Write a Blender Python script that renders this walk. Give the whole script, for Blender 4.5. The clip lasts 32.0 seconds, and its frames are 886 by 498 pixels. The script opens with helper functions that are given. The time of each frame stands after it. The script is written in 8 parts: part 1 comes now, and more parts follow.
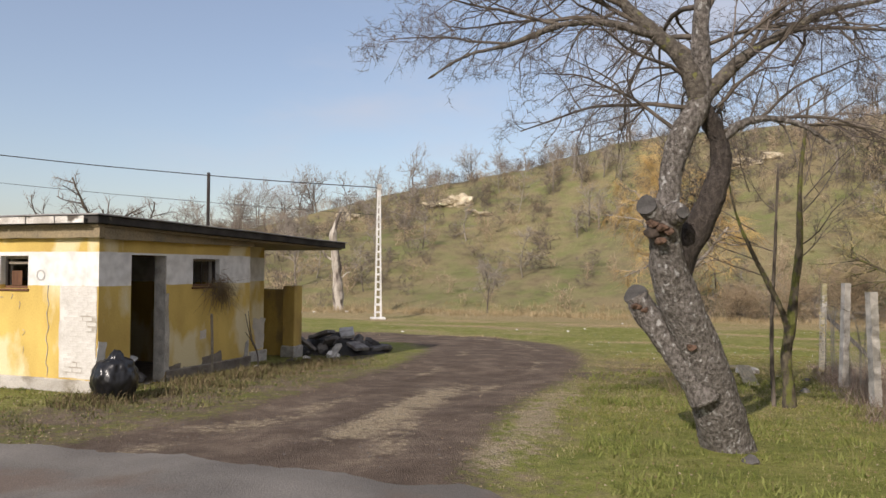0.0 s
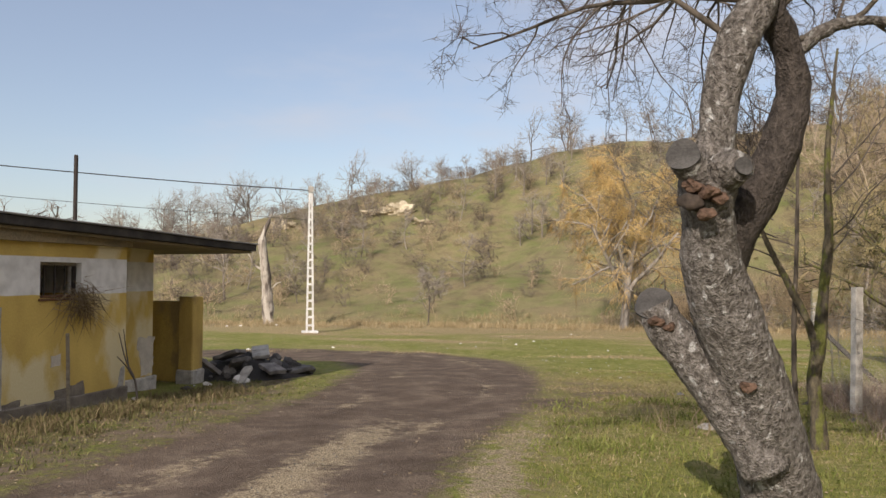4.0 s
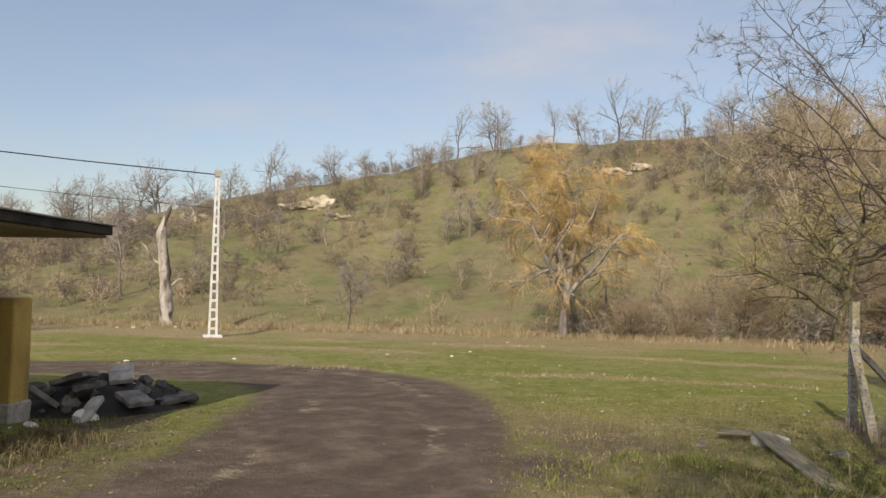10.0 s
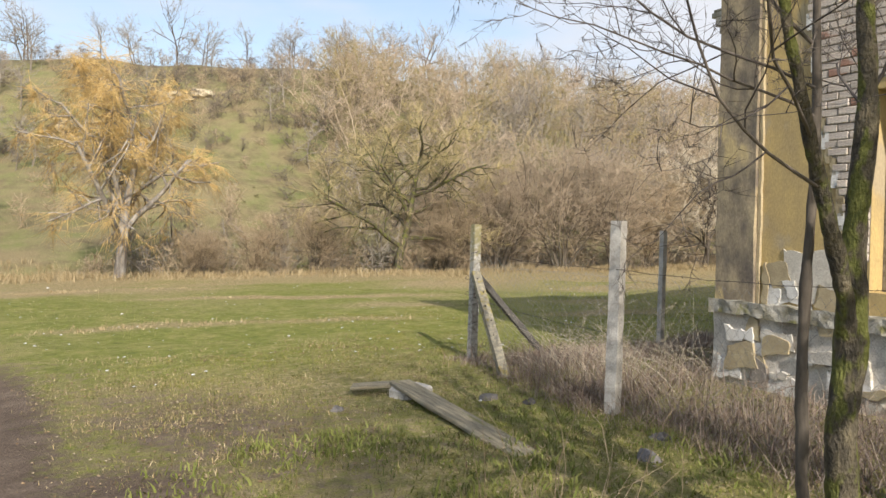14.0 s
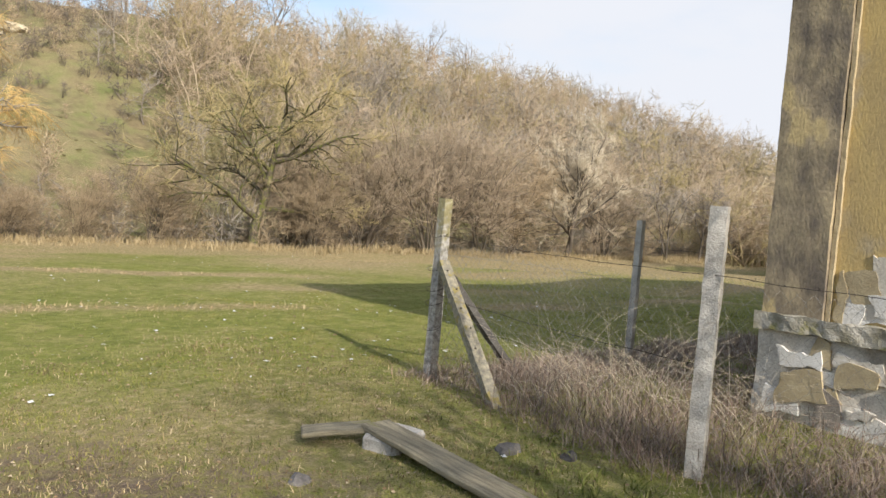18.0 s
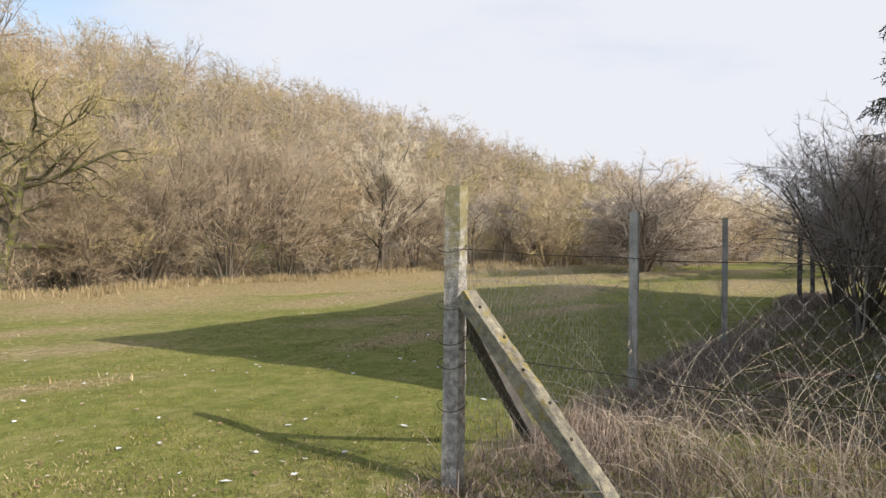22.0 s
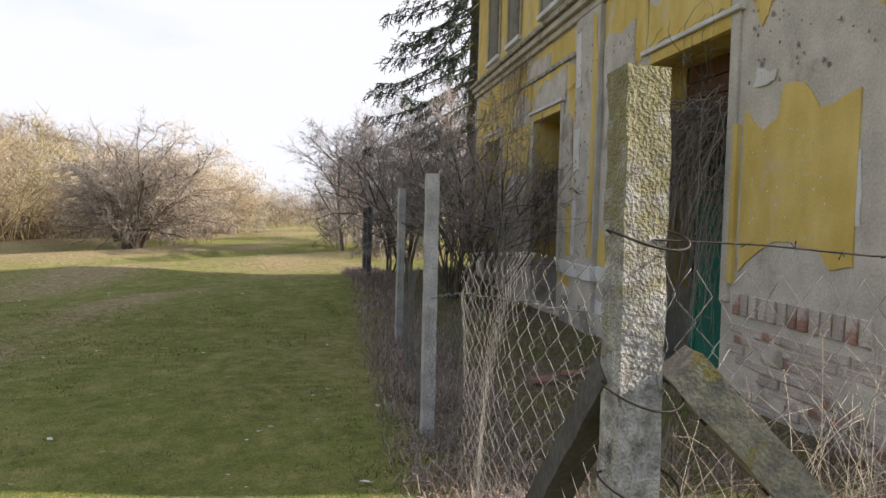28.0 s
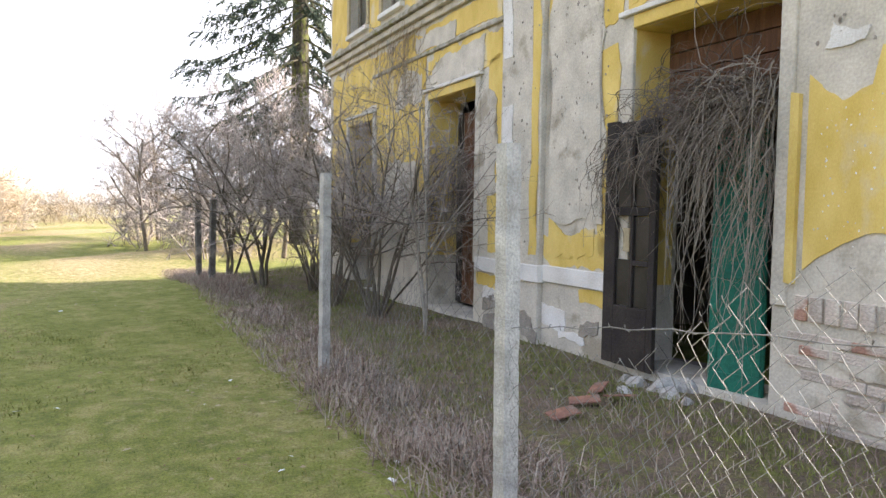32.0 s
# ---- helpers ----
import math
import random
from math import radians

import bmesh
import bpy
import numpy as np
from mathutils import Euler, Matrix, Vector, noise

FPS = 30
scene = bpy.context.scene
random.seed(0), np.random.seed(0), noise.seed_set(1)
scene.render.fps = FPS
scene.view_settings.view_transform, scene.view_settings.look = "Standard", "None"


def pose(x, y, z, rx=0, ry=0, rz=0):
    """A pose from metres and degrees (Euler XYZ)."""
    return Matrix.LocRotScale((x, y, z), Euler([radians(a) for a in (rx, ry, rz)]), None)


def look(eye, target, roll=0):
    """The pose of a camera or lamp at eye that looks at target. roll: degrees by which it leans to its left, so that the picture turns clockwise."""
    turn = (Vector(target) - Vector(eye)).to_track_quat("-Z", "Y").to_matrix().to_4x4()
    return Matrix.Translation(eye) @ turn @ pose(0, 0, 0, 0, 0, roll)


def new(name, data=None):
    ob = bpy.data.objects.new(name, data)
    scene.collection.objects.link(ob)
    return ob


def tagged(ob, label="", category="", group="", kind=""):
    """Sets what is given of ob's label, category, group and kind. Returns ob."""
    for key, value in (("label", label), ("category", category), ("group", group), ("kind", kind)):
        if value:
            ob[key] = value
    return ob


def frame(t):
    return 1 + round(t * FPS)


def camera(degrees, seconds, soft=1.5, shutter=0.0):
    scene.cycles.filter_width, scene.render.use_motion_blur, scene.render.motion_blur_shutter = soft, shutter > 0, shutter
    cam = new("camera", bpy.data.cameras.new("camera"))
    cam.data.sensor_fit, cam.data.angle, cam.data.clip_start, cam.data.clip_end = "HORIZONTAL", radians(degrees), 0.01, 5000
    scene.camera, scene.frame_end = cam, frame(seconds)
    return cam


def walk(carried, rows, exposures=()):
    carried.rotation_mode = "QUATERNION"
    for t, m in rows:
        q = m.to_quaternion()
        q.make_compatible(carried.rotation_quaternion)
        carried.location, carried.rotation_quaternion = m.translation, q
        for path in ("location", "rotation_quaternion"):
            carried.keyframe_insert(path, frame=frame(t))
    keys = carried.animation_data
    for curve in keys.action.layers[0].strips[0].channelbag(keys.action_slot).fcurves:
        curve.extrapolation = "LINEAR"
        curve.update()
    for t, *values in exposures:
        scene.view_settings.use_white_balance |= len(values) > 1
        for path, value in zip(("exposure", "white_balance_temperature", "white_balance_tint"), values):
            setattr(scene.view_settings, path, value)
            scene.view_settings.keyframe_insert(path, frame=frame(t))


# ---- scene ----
cam = camera(62.3, 32.0)
METRES, EYE, TILT, LEAN, TURN = 23.54, 1.65, 0.0, 0.0, 0.0
ROWS = [
    (0.0, 0.0, 0.0, 0.0, -0.01, 1.58, -0.37),
    (0.5, 0.0025, 0.0154, -0.0008, 2.03, 3.07, -0.86),
    (1.0, 0.0071, 0.0297, 0.0, 5.05, 3.86, -1.02),
    (1.5, 0.0065, 0.0436, -0.0021, 3.07, 3.37, -0.21),
    (2.0, 0.0068, 0.0583, -0.0025, 1.07, 3.36, -0.02),
    (2.5, 0.0123, 0.0742, -0.0024, 1.93, 2.86, 0.35),
    (3.0, 0.012, 0.0877, -0.0038, 2.1, 2.43, 0.54),
    (3.5, 0.0094, 0.1036, -0.0041, -3.89, 2.44, 0.92),
    (5.5, 0.0091, 0.1715, -0.004, -4.92, 2.23, -1.68),
    (6.0, 0.0115, 0.1825, -0.003, -7.67, 2.52, -1.47),
    (6.5, 0.0077, 0.1953, -0.0033, -7.19, 2.52, -2.03),
    (7.0, 0.0062, 0.2057, -0.0029, -5.94, 2.56, -1.83),
    (7.5, 0.0101, 0.2192, -0.003, -4.49, 2.82, -0.88),
    (8.0, 0.0129, 0.232, -0.0024, -4.07, 2.7, -0.98),
    (8.5, 0.0104, 0.2481, -0.003, -4.03, 2.47, -1.58),
    (9.0, 0.0111, 0.2625, -0.0036, -4.7, 2.58, -1.8),
    (9.5, 0.0158, 0.2777, -0.003, -7.92, 2.35, -1.38),
    (10.0, 0.0146, 0.291, -0.0032, -10.79, 2.49, -1.12),
    (10.5, 0.0121, 0.3046, -0.0046, -14.98, 3.16, -0.74),
    (11.0, 0.0162, 0.3188, -0.0071, -16.47, 3.49, -0.37),
    (11.5, 0.0196, 0.3349, -0.0088, -19.92, 1.09, -0.95),
    (12.0, 0.022, 0.3487, -0.0098, -24.82, 2.57, -1.33),
    (12.5, 0.0328, 0.3657, -0.0078, -29.31, -0.88, -1.49),
    (13.0, 0.038, 0.3823, -0.0084, -34.76, -3.04, -2.76),
    (13.5, 0.0411, 0.3966, -0.0093, -44.1, -2.24, -2.34),
    (14.0, 0.0478, 0.4122, -0.0102, -44.28, -2.11, -0.52),
    (14.5, 0.052, 0.4275, -0.0109, -46.25, -3.55, -2.26),
    (16.5, 0.0666, 0.4869, -0.0136, -53.54, -1.33, -2.44),
    (17.0, 0.0764, 0.5031, -0.0139, -52.11, -4.67, -2.56),
    (17.5, 0.0837, 0.5185, -0.0141, -55.35, -3.58, -3.89),
    (18.0, 0.0897, 0.5343, -0.0152, -57.06, -3.32, -4.18),
    (18.5, 0.1022, 0.5516, -0.0152, -56.05, -6.38, -3.89),
    (19.0, 0.1081, 0.5668, -0.0163, -57.27, -3.79, -3.45),
    (19.5, 0.1178, 0.5829, -0.0176, -61.57, -3.4, -3.44),
    (20.0, 0.1302, 0.5968, -0.0189, -60.68, -4.85, -1.15),
    (20.5, 0.1395, 0.6146, -0.019, -66.36, -2.58, -0.8),
    (21.0, 0.1525, 0.6324, -0.0211, -65.13, -1.22, -0.34),
    (21.5, 0.1658, 0.6507, -0.0234, -67.78, -0.08, -0.05),
    (22.0, 0.1783, 0.668, -0.0241, -75.0, -1.29, -0.04),
    (22.5, 0.1894, 0.6843, -0.0238, -74.63, -1.69, -0.3),
    (23.0, 0.1958, 0.7012, -0.0239, -81.15, -1.47, -0.64),
    (23.5, 0.2059, 0.7136, -0.0249, -86.17, -1.01, -1.04),
    (24.0, 0.2152, 0.7249, -0.0255, -92.8, -0.96, -2.01),
    (24.5, 0.2251, 0.7359, -0.0242, -101.06, -0.94, -2.26),
    (26.5, 0.2753, 0.7523, -0.0256, -109.01, -3.29, -2.06),
    (27.0, 0.2895, 0.7546, -0.0258, -111.06, -3.17, -2.37),
    (27.5, 0.3019, 0.7626, -0.0253, -115.68, -2.88, -2.51),
    (28.0, 0.3145, 0.7672, -0.0263, -116.89, -2.89, -1.53),
    (28.5, 0.3303, 0.7699, -0.0254, -115.92, -2.24, -0.4),
    (29.0, 0.3422, 0.7754, -0.0276, -115.02, -1.59, -1.07),
    (29.5, 0.3531, 0.7821, -0.0277, -122.4, -1.11, -1.14),
    (30.0, 0.3675, 0.7803, -0.0281, -128.28, -2.21, -1.07),
    (30.5, 0.3774, 0.781, -0.0273, -129.33, -2.76, -0.3),
    (31.0, 0.3882, 0.7847, -0.0279, -132.33, -2.28, -0.79),
    (31.5, 0.3993, 0.7859, -0.0286, -133.52, -2.61, -0.76),
    (32.0, 0.4133, 0.7831, -0.0285, -133.37, -3.09, -0.97),
]
walk(cam, [(t, pose(0, 0, EYE, TILT, LEAN, TURN) @ pose(METRES * x, METRES * y, METRES * z, 90 + pitch, roll, yaw)) for t, x, y, z, yaw, pitch, roll in ROWS],
     exposures=[(0, -0.12, 6500, 16), (1, -0.24, 6320, 16), (2, -0.19, 6320, 16), (3, -0.03, 6620, 16), (6, -0.08, 6750, 13), (7, -0.06, 6700, 13), (10, -0.16, 6700, 13), (12, 0.05, 6650, 12), (13, 0.35, 6550, 11), (19, 0.38, 6500, 10), (22, 0.33, 6550, 11), (24, 0.3, 6650, 12), (27, 0.45, 6650, 13), (28, 0.55, 6600, 13), (29, 0.45, 6650, 13), (30, 0.68, 6500, 14), (31, 1.3, 6450, 14), (32, 1.75, 6400, 14)])
# ---- world and sun ----
SUN_DIR = Vector((0.48, 0.877, 0.0)).normalized()      # where shadows point
SUN_EL = radians(31)
world = bpy.data.worlds.new("sky")
scene.world = world
world.use_nodes = True
wn, wl = world.node_tree.nodes, world.node_tree.links
for n in list(wn):
    wn.remove(n)
w_out = wn.new("ShaderNodeOutputWorld")
w_bg = wn.new("ShaderNodeBackground")
w_sky = wn.new("ShaderNodeTexSky")
w_sky.sky_type = 'NISHITA'
w_sky.sun_disc = False
w_sky.sun_elevation = SUN_EL
w_sky.sun_rotation = math.atan2(-SUN_DIR.x, -SUN_DIR.y)
w_sky.air_density, w_sky.dust_density, w_sky.ozone_density = 1.1, 1.3, 1.6
w_co = wn.new("ShaderNodeTexCoord")
w_map = wn.new("ShaderNodeMapping")
w_map.inputs["Scale"].default_value = (1.0, 1.0, 3.2)
w_noise = wn.new("ShaderNodeTexNoise")
w_noise.inputs["Scale"].default_value = 2.1
w_noise.inputs["Detail"].default_value = 6
w_noise.inputs["Roughness"].default_value = 0.56
w_dot = wn.new("ShaderNodeVectorMath")
w_dot.operation = 'DOT_PRODUCT'
w_dot.inputs[1].default_value = Vector((0.86, -0.42, 0.0)).normalized()
w_add = wn.new("ShaderNodeMath")
w_add.operation = 'MULTIPLY_ADD'
w_add.inputs[1].default_value = 0.52
w_ramp = wn.new("ShaderNodeMapRange")
w_ramp.interpolation_type = 'SMOOTHSTEP'
w_ramp.inputs["From Min"].default_value = 0.22
w_ramp.inputs["From Max"].default_value = 0.98
w_ramp.inputs["To Min"].default_value = 0.21
w_mix = wn.new("ShaderNodeMix")
w_mix.data_type = 'RGBA'
w_mix.inputs["B"].default_value = (4.4, 4.55, 4.9, 1)
wl.new(w_co.outputs["Generated"], w_map.inputs["Vector"])
wl.new(w_map.outputs["Vector"], w_noise.inputs["Vector"])
wl.new(w_co.outputs["Generated"], w_dot.inputs[0])
wl.new(w_dot.outputs["Value"], w_add.inputs[0])
w_soft = wn.new("ShaderNodeMapRange")
w_soft.inputs["From Min"].default_value, w_soft.inputs["From Max"].default_value = 0.3, 0.7
w_soft.inputs["To Min"].default_value, w_soft.inputs["To Max"].default_value = 0.2, 0.9
wl.new(w_noise.outputs["Fac"], w_soft.inputs["Value"])
wl.new(w_soft.outputs["Result"], w_add.inputs[2])
wl.new(w_add.outputs["Value"], w_ramp.inputs["Value"])
wl.new(w_ramp.outputs["Result"], w_mix.inputs["Factor"])
wl.new(w_sky.outputs["Color"], w_mix.inputs["A"])
wl.new(w_mix.outputs["Result"], w_bg.inputs["Color"])
w_bg.inputs["Strength"].default_value = 0.15
wl.new(w_bg.outputs["Background"], w_out.inputs["Surface"])

sun_data = bpy.data.lights.new("sun", 'SUN')
sun_data.energy, sun_data.angle, sun_data.color = 4.8, radians(0.6), (1.0, 0.93, 0.82)
sun = new("sun", sun_data)
sun.matrix_world = look((0, 0, 60), Vector((0, 0, 60)) + SUN_DIR * math.cos(SUN_EL) - Vector((0, 0, math.sin(SUN_EL))))


# ---- materials ----
def mat(name, color, color2=None, scale=4.0, fine=40.0, rough=0.9, bump=0.3, metal=0.0, stain=None, stain_at=0.6, spec=0.3,
        stretch=(1, 1, 1), coords="Object", rand=0.0, bump_dist=0.01, grain=0.5):
    """A surface of two mottled tones, fine grain, bump and, if given, a stain of a third tone."""
    m = bpy.data.materials.new(name)
    m.use_nodes = True
    n, l = m.node_tree.nodes, m.node_tree.links
    b = n["Principled BSDF"]
    b.inputs["Roughness"].default_value, b.inputs["Metallic"].default_value = rough, metal
    b.inputs["Specular IOR Level"].default_value = spec
    co, mp = n.new("ShaderNodeTexCoord"), n.new("ShaderNodeMapping")
    mp.inputs["Scale"].default_value = stretch
    l.new(co.outputs[coords], mp.inputs["Vector"])
    n1, n2 = n.new("ShaderNodeTexNoise"), n.new("ShaderNodeTexNoise")
    for q, s, d in ((n1, scale, 5), (n2, fine, 3)):
        q.inputs["Scale"].default_value, q.inputs["Detail"].default_value = s, d
        l.new(mp.outputs["Vector"], q.inputs["Vector"])
    c2 = color2 or tuple(c * 0.65 for c in color)
    r1 = n.new("ShaderNodeValToRGB")
    r1.color_ramp.elements[0].position, r1.color_ramp.elements[1].position = 0.35, 0.68
    r1.color_ramp.elements[0].color, r1.color_ramp.elements[1].color = (*c2, 1), (*color, 1)
    l.new(n1.outputs["Fac"], r1.inputs["Fac"])
    last = r1.outputs["Color"]
    if stain:
        n3 = n.new("ShaderNodeTexNoise")
        n3.inputs["Scale"].default_value, n3.inputs["Detail"].default_value = scale * 0.55, 8
        off = n.new("ShaderNodeVectorMath")
        off.inputs[1].default_value = (7.3, 3.1, 5.7)
        l.new(mp.outputs["Vector"], off.inputs[0])
        l.new(off.outputs["Vector"], n3.inputs["Vector"])
        r3 = n.new("ShaderNodeMapRange")
        r3.inputs["From Min"].default_value, r3.inputs["From Max"].default_value = stain_at, stain_at + 0.07
        l.new(n3.outputs["Fac"], r3.inputs["Value"])
        mx = n.new("ShaderNodeMix")
        mx.data_type = 'RGBA'
        mx.inputs["B"].default_value = (*stain, 1)
        l.new(r3.outputs["Result"], mx.inputs["Factor"])
        l.new(last, mx.inputs["A"])
        last = mx.outputs["Result"]
    g = n.new("ShaderNodeMix")
    g.data_type, g.blend_type = 'RGBA', 'OVERLAY'
    g.inputs["Factor"].default_value = grain
    l.new(last, g.inputs["A"])
    l.new(n2.outputs["Fac"], g.inputs["B"])
    last = g.outputs["Result"]
    if rand:
        oi, hv, mr = n.new("ShaderNodeObjectInfo"), n.new("ShaderNodeHueSaturation"), n.new("ShaderNodeMapRange")
        mr.inputs["To Min"].default_value, mr.inputs["To Max"].default_value = 1 - rand, 1 + rand
        l.new(oi.outputs["Random"], mr.inputs["Value"])
        l.new(mr.outputs["Result"], hv.inputs["Value"])
        l.new(last, hv.inputs["Color"])
        last = hv.outputs["Color"]
    l.new(last, b.inputs["Base Color"])
    bp = n.new("ShaderNodeBump")
    bp.inputs["Strength"].default_value, bp.inputs["Distance"].default_value = bump, bump_dist
    ad = n.new("ShaderNodeMath")
    ad.operation = 'ADD'
    l.new(n1.outputs["Fac"], ad.inputs[0])
    l.new(n2.outputs["Fac"], ad.inputs[1])
    l.new(ad.outputs["Value"], bp.inputs["Height"])
    l.new(bp.outputs["Normal"], b.inputs["Normal"])
    return m


def tone_mat(name, tones, rough=0.85):
    """Foliage and twigs: each island of the mesh takes one of the given tones."""
    m = bpy.data.materials.new(name)
    m.use_nodes = True
    n, l = m.node_tree.nodes, m.node_tree.links
    b = n["Principled BSDF"]
    b.inputs["Roughness"].default_value = rough
    b.inputs["Specular IOR Level"].default_value = 0.15
    ge, ra, oi = n.new("ShaderNodeNewGeometry"), n.new("ShaderNodeValToRGB"), n.new("ShaderNodeObjectInfo")
    e = ra.color_ramp.elements
    while len(e) < len(tones):
        e.new(0.5)
    for i, c in enumerate(tones):
        e[i].position, e[i].color = i / (len(tones) - 1), (*c, 1)
    hv, mr = n.new("ShaderNodeHueSaturation"), n.new("ShaderNodeMapRange")
    mr.inputs["To Min"].default_value, mr.inputs["To Max"].default_value = 0.85, 1.15
    l.new(oi.outputs["Random"], mr.inputs["Value"])
    l.new(mr.outputs["Result"], hv.inputs["Value"])
    l.new(ge.outputs["Random Per Island"], ra.inputs["Fac"])
    l.new(ra.outputs["Color"], hv.inputs["Color"])
    l.new(hv.outputs["Color"], b.inputs["Base Color"])
    return m


def ground_mat():
    """Grass, straw, bare earth and gravel, mixed by the surface's own cover attribute: red bare earth, green straw, blue hill turf, alpha gravel."""
    m = bpy.data.materials.new("ground_cover")
    m.use_nodes = True
    n, l = m.node_tree.nodes, m.node_tree.links
    b = n["Principled BSDF"]
    b.inputs["Roughness"].default_value, b.inputs["Specular IOR Level"].default_value = 0.95, 0.12
    at = n.new("ShaderNodeAttribute")
    at.attribute_name = "cover"
    sp = n.new("ShaderNodeSeparateColor")
    l.new(at.outputs["Color"], sp.inputs["Color"])
    ge = n.new("ShaderNodeNewGeometry")

    def noise_tex(scale, detail=6, rough=0.6):
        q = n.new("ShaderNodeTexNoise")
        q.inputs["Scale"].default_value, q.inputs["Detail"].default_value, q.inputs["Roughness"].default_value = scale, detail, rough
        l.new(ge.outputs["Position"], q.inputs["Vector"])
        return q.outputs["Fac"]

    def ramp(fac, stops):
        r = n.new("ShaderNodeValToRGB")
        e = r.color_ramp.elements
        while len(e) < len(stops):
            e.new(0.5)
        for i, (p, c) in enumerate(stops):
            e[i].position, e[i].color = p, (*c, 1)
        l.new(fac, r.inputs["Fac"])
        return r.outputs["Color"]

    def mixed(fac, a, c):
        x = n.new("ShaderNodeMix")
        x.data_type = 'RGBA'
        l.new(fac, x.inputs["Factor"])
        l.new(a, x.inputs["A"])
        l.new(c, x.inputs["B"])
        return x.outputs["Result"]

    def mask(weight, jitter, soft=0.16, amount=0.9):
        """The attribute's weight, its edge broken up by noise."""
        a, r = n.new("ShaderNodeMath"), n.new("ShaderNodeMapRange")
        a.operation = 'MULTIPLY_ADD'
        l.new(jitter, a.inputs[0])
        a.inputs[1].default_value = amount
        l.new(weight, a.inputs[2])
        r.interpolation_type = 'SMOOTHSTEP'
        mid = 0.5 + 0.5 * amount
        r.inputs["From Min"].default_value, r.inputs["From Max"].default_value = mid - soft, mid + soft
        l.new(a.outputs["Value"], r.inputs["Value"])
        return r.outputs["Result"]

    coarse, mid, fine, tiny = noise_tex(0.35), noise_tex(1.7, 8, 0.7), noise_tex(9, 6, 0.7), noise_tex(55, 3, 0.6)
    clump = noise_tex(5.5, 9, 0.72)
    grass = ramp(mid, [(0.28, (0.115, 0.135, 0.034)), (0.49, (0.19, 0.205, 0.052)), (0.66, (0.34, 0.29, 0.125))])
    tuft = ramp(clump, [(0.34, (0.08, 0.092, 0.026)), (0.5, (0.195, 0.212, 0.048)), (0.64, (0.32, 0.28, 0.11))])
    even = n.new("ShaderNodeValue")
    even.outputs[0].default_value = 0.5
    grass = mixed(even.outputs[0], grass, tuft)
    straw = ramp(fine, [(0.3, (0.19, 0.145, 0.075)), (0.55, (0.34, 0.27, 0.145)), (0.75, (0.52, 0.43, 0.26))])
    earth = ramp(mid, [(0.3, (0.085, 0.063, 0.048)), (0.52, (0.142, 0.107, 0.081)), (0.72, (0.235, 0.183, 0.138))])
    hill = ramp(coarse, [(0.36, (0.22, 0.178, 0.1)), (0.5, (0.205, 0.187, 0.09)), (0.64, (0.155, 0.172, 0.062))])
    gravel = ramp(tiny, [(0.3, (0.16, 0.122, 0.08)), (0.52, (0.33, 0.265, 0.175)), (0.7, (0.52, 0.44, 0.31))])
    both = n.new("ShaderNodeMath")
    both.operation = 'MULTIPLY_ADD'
    both.inputs[1].default_value, both.inputs[2].default_value = 0.5, 0.0
    add2 = n.new("ShaderNodeMath")
    l.new(mid, add2.inputs[0])
    l.new(fine, add2.inputs[1])
    l.new(add2.outputs["Value"], both.inputs[0])
    dark = n.new("ShaderNodeRGB")
    dark.outputs["Color"].default_value = (0.11, 0.085, 0.055, 1)
    hn = n.new("ShaderNodeMapRange")
    hn.inputs["From Min"].default_value, hn.inputs["From Max"].default_value, hn.inputs["To Max"].default_value = 0.48, 0.64, 0.72
    l.new(noise_tex(0.6, 10, 0.78), hn.inputs["Value"])
    hill = mixed(hn.outputs["Result"], hill, dark.outputs["Color"])
    hill = mixed(mask(sp.outputs["Green"], fine, 0.3), hill, straw)
    c = mixed(mask(sp.outputs["Green"], fine, 0.25), grass, straw)
    c = mixed(mask(sp.outputs["Blue"], mid, 0.3), c, hill)
    c = mixed(mask(sp.outputs["Red"], both.outputs["Value"], 0.2, 1.7), c, earth)
    c = mixed(mask(at.outputs["Alpha"], both.outputs["Value"], 0.2, 2.6), c, gravel)
    g = n.new("ShaderNodeMix")
    g.data_type, g.blend_type = 'RGBA', 'OVERLAY'
    g.inputs["Factor"].default_value = 0.7
    l.new(c, g.inputs["A"])
    l.new(tiny, g.inputs["B"])
    l.new(g.outputs["Result"], b.inputs["Base Color"])
    bp = n.new("ShaderNodeBump")
    bp.inputs["Strength"].default_value, bp.inputs["Distance"].default_value = 0.7, 0.05
    ad = n.new("ShaderNodeMath")
    ad.operation = 'ADD'
    l.new(fine, ad.inputs[0])
    l.new(tiny, ad.inputs[1])
    l.new(ad.outputs["Value"], bp.inputs["Height"])
    l.new(bp.outputs["Normal"], b.inputs["Normal"])
    return m


M = {}
M["ground"] = ground_mat()
M["asphalt"] = mat("asphalt", (0.2, 0.182, 0.16), (0.125, 0.113, 0.1), 0.9, 60, 0.92, 0.7, stain=(0.14, 0.108, 0.085), stain_at=0.54)
M["bark_old"] = mat("old_bark", (0.27, 0.245, 0.22), (0.085, 0.073, 0.062), 30, 85, 0.95, 1.0, stain=(0.44, 0.43, 0.41), stain_at=0.6, stretch=(1, 1, 0.75), bump_dist=0.04)
M["bark_mossy_grey"] = mat("mossy_grey_bark", (0.2, 0.175, 0.145), (0.08, 0.068, 0.056), 22, 80, 0.95, 1.0, stain=(0.2, 0.2, 0.07), stain_at=0.6, bump_dist=0.03)
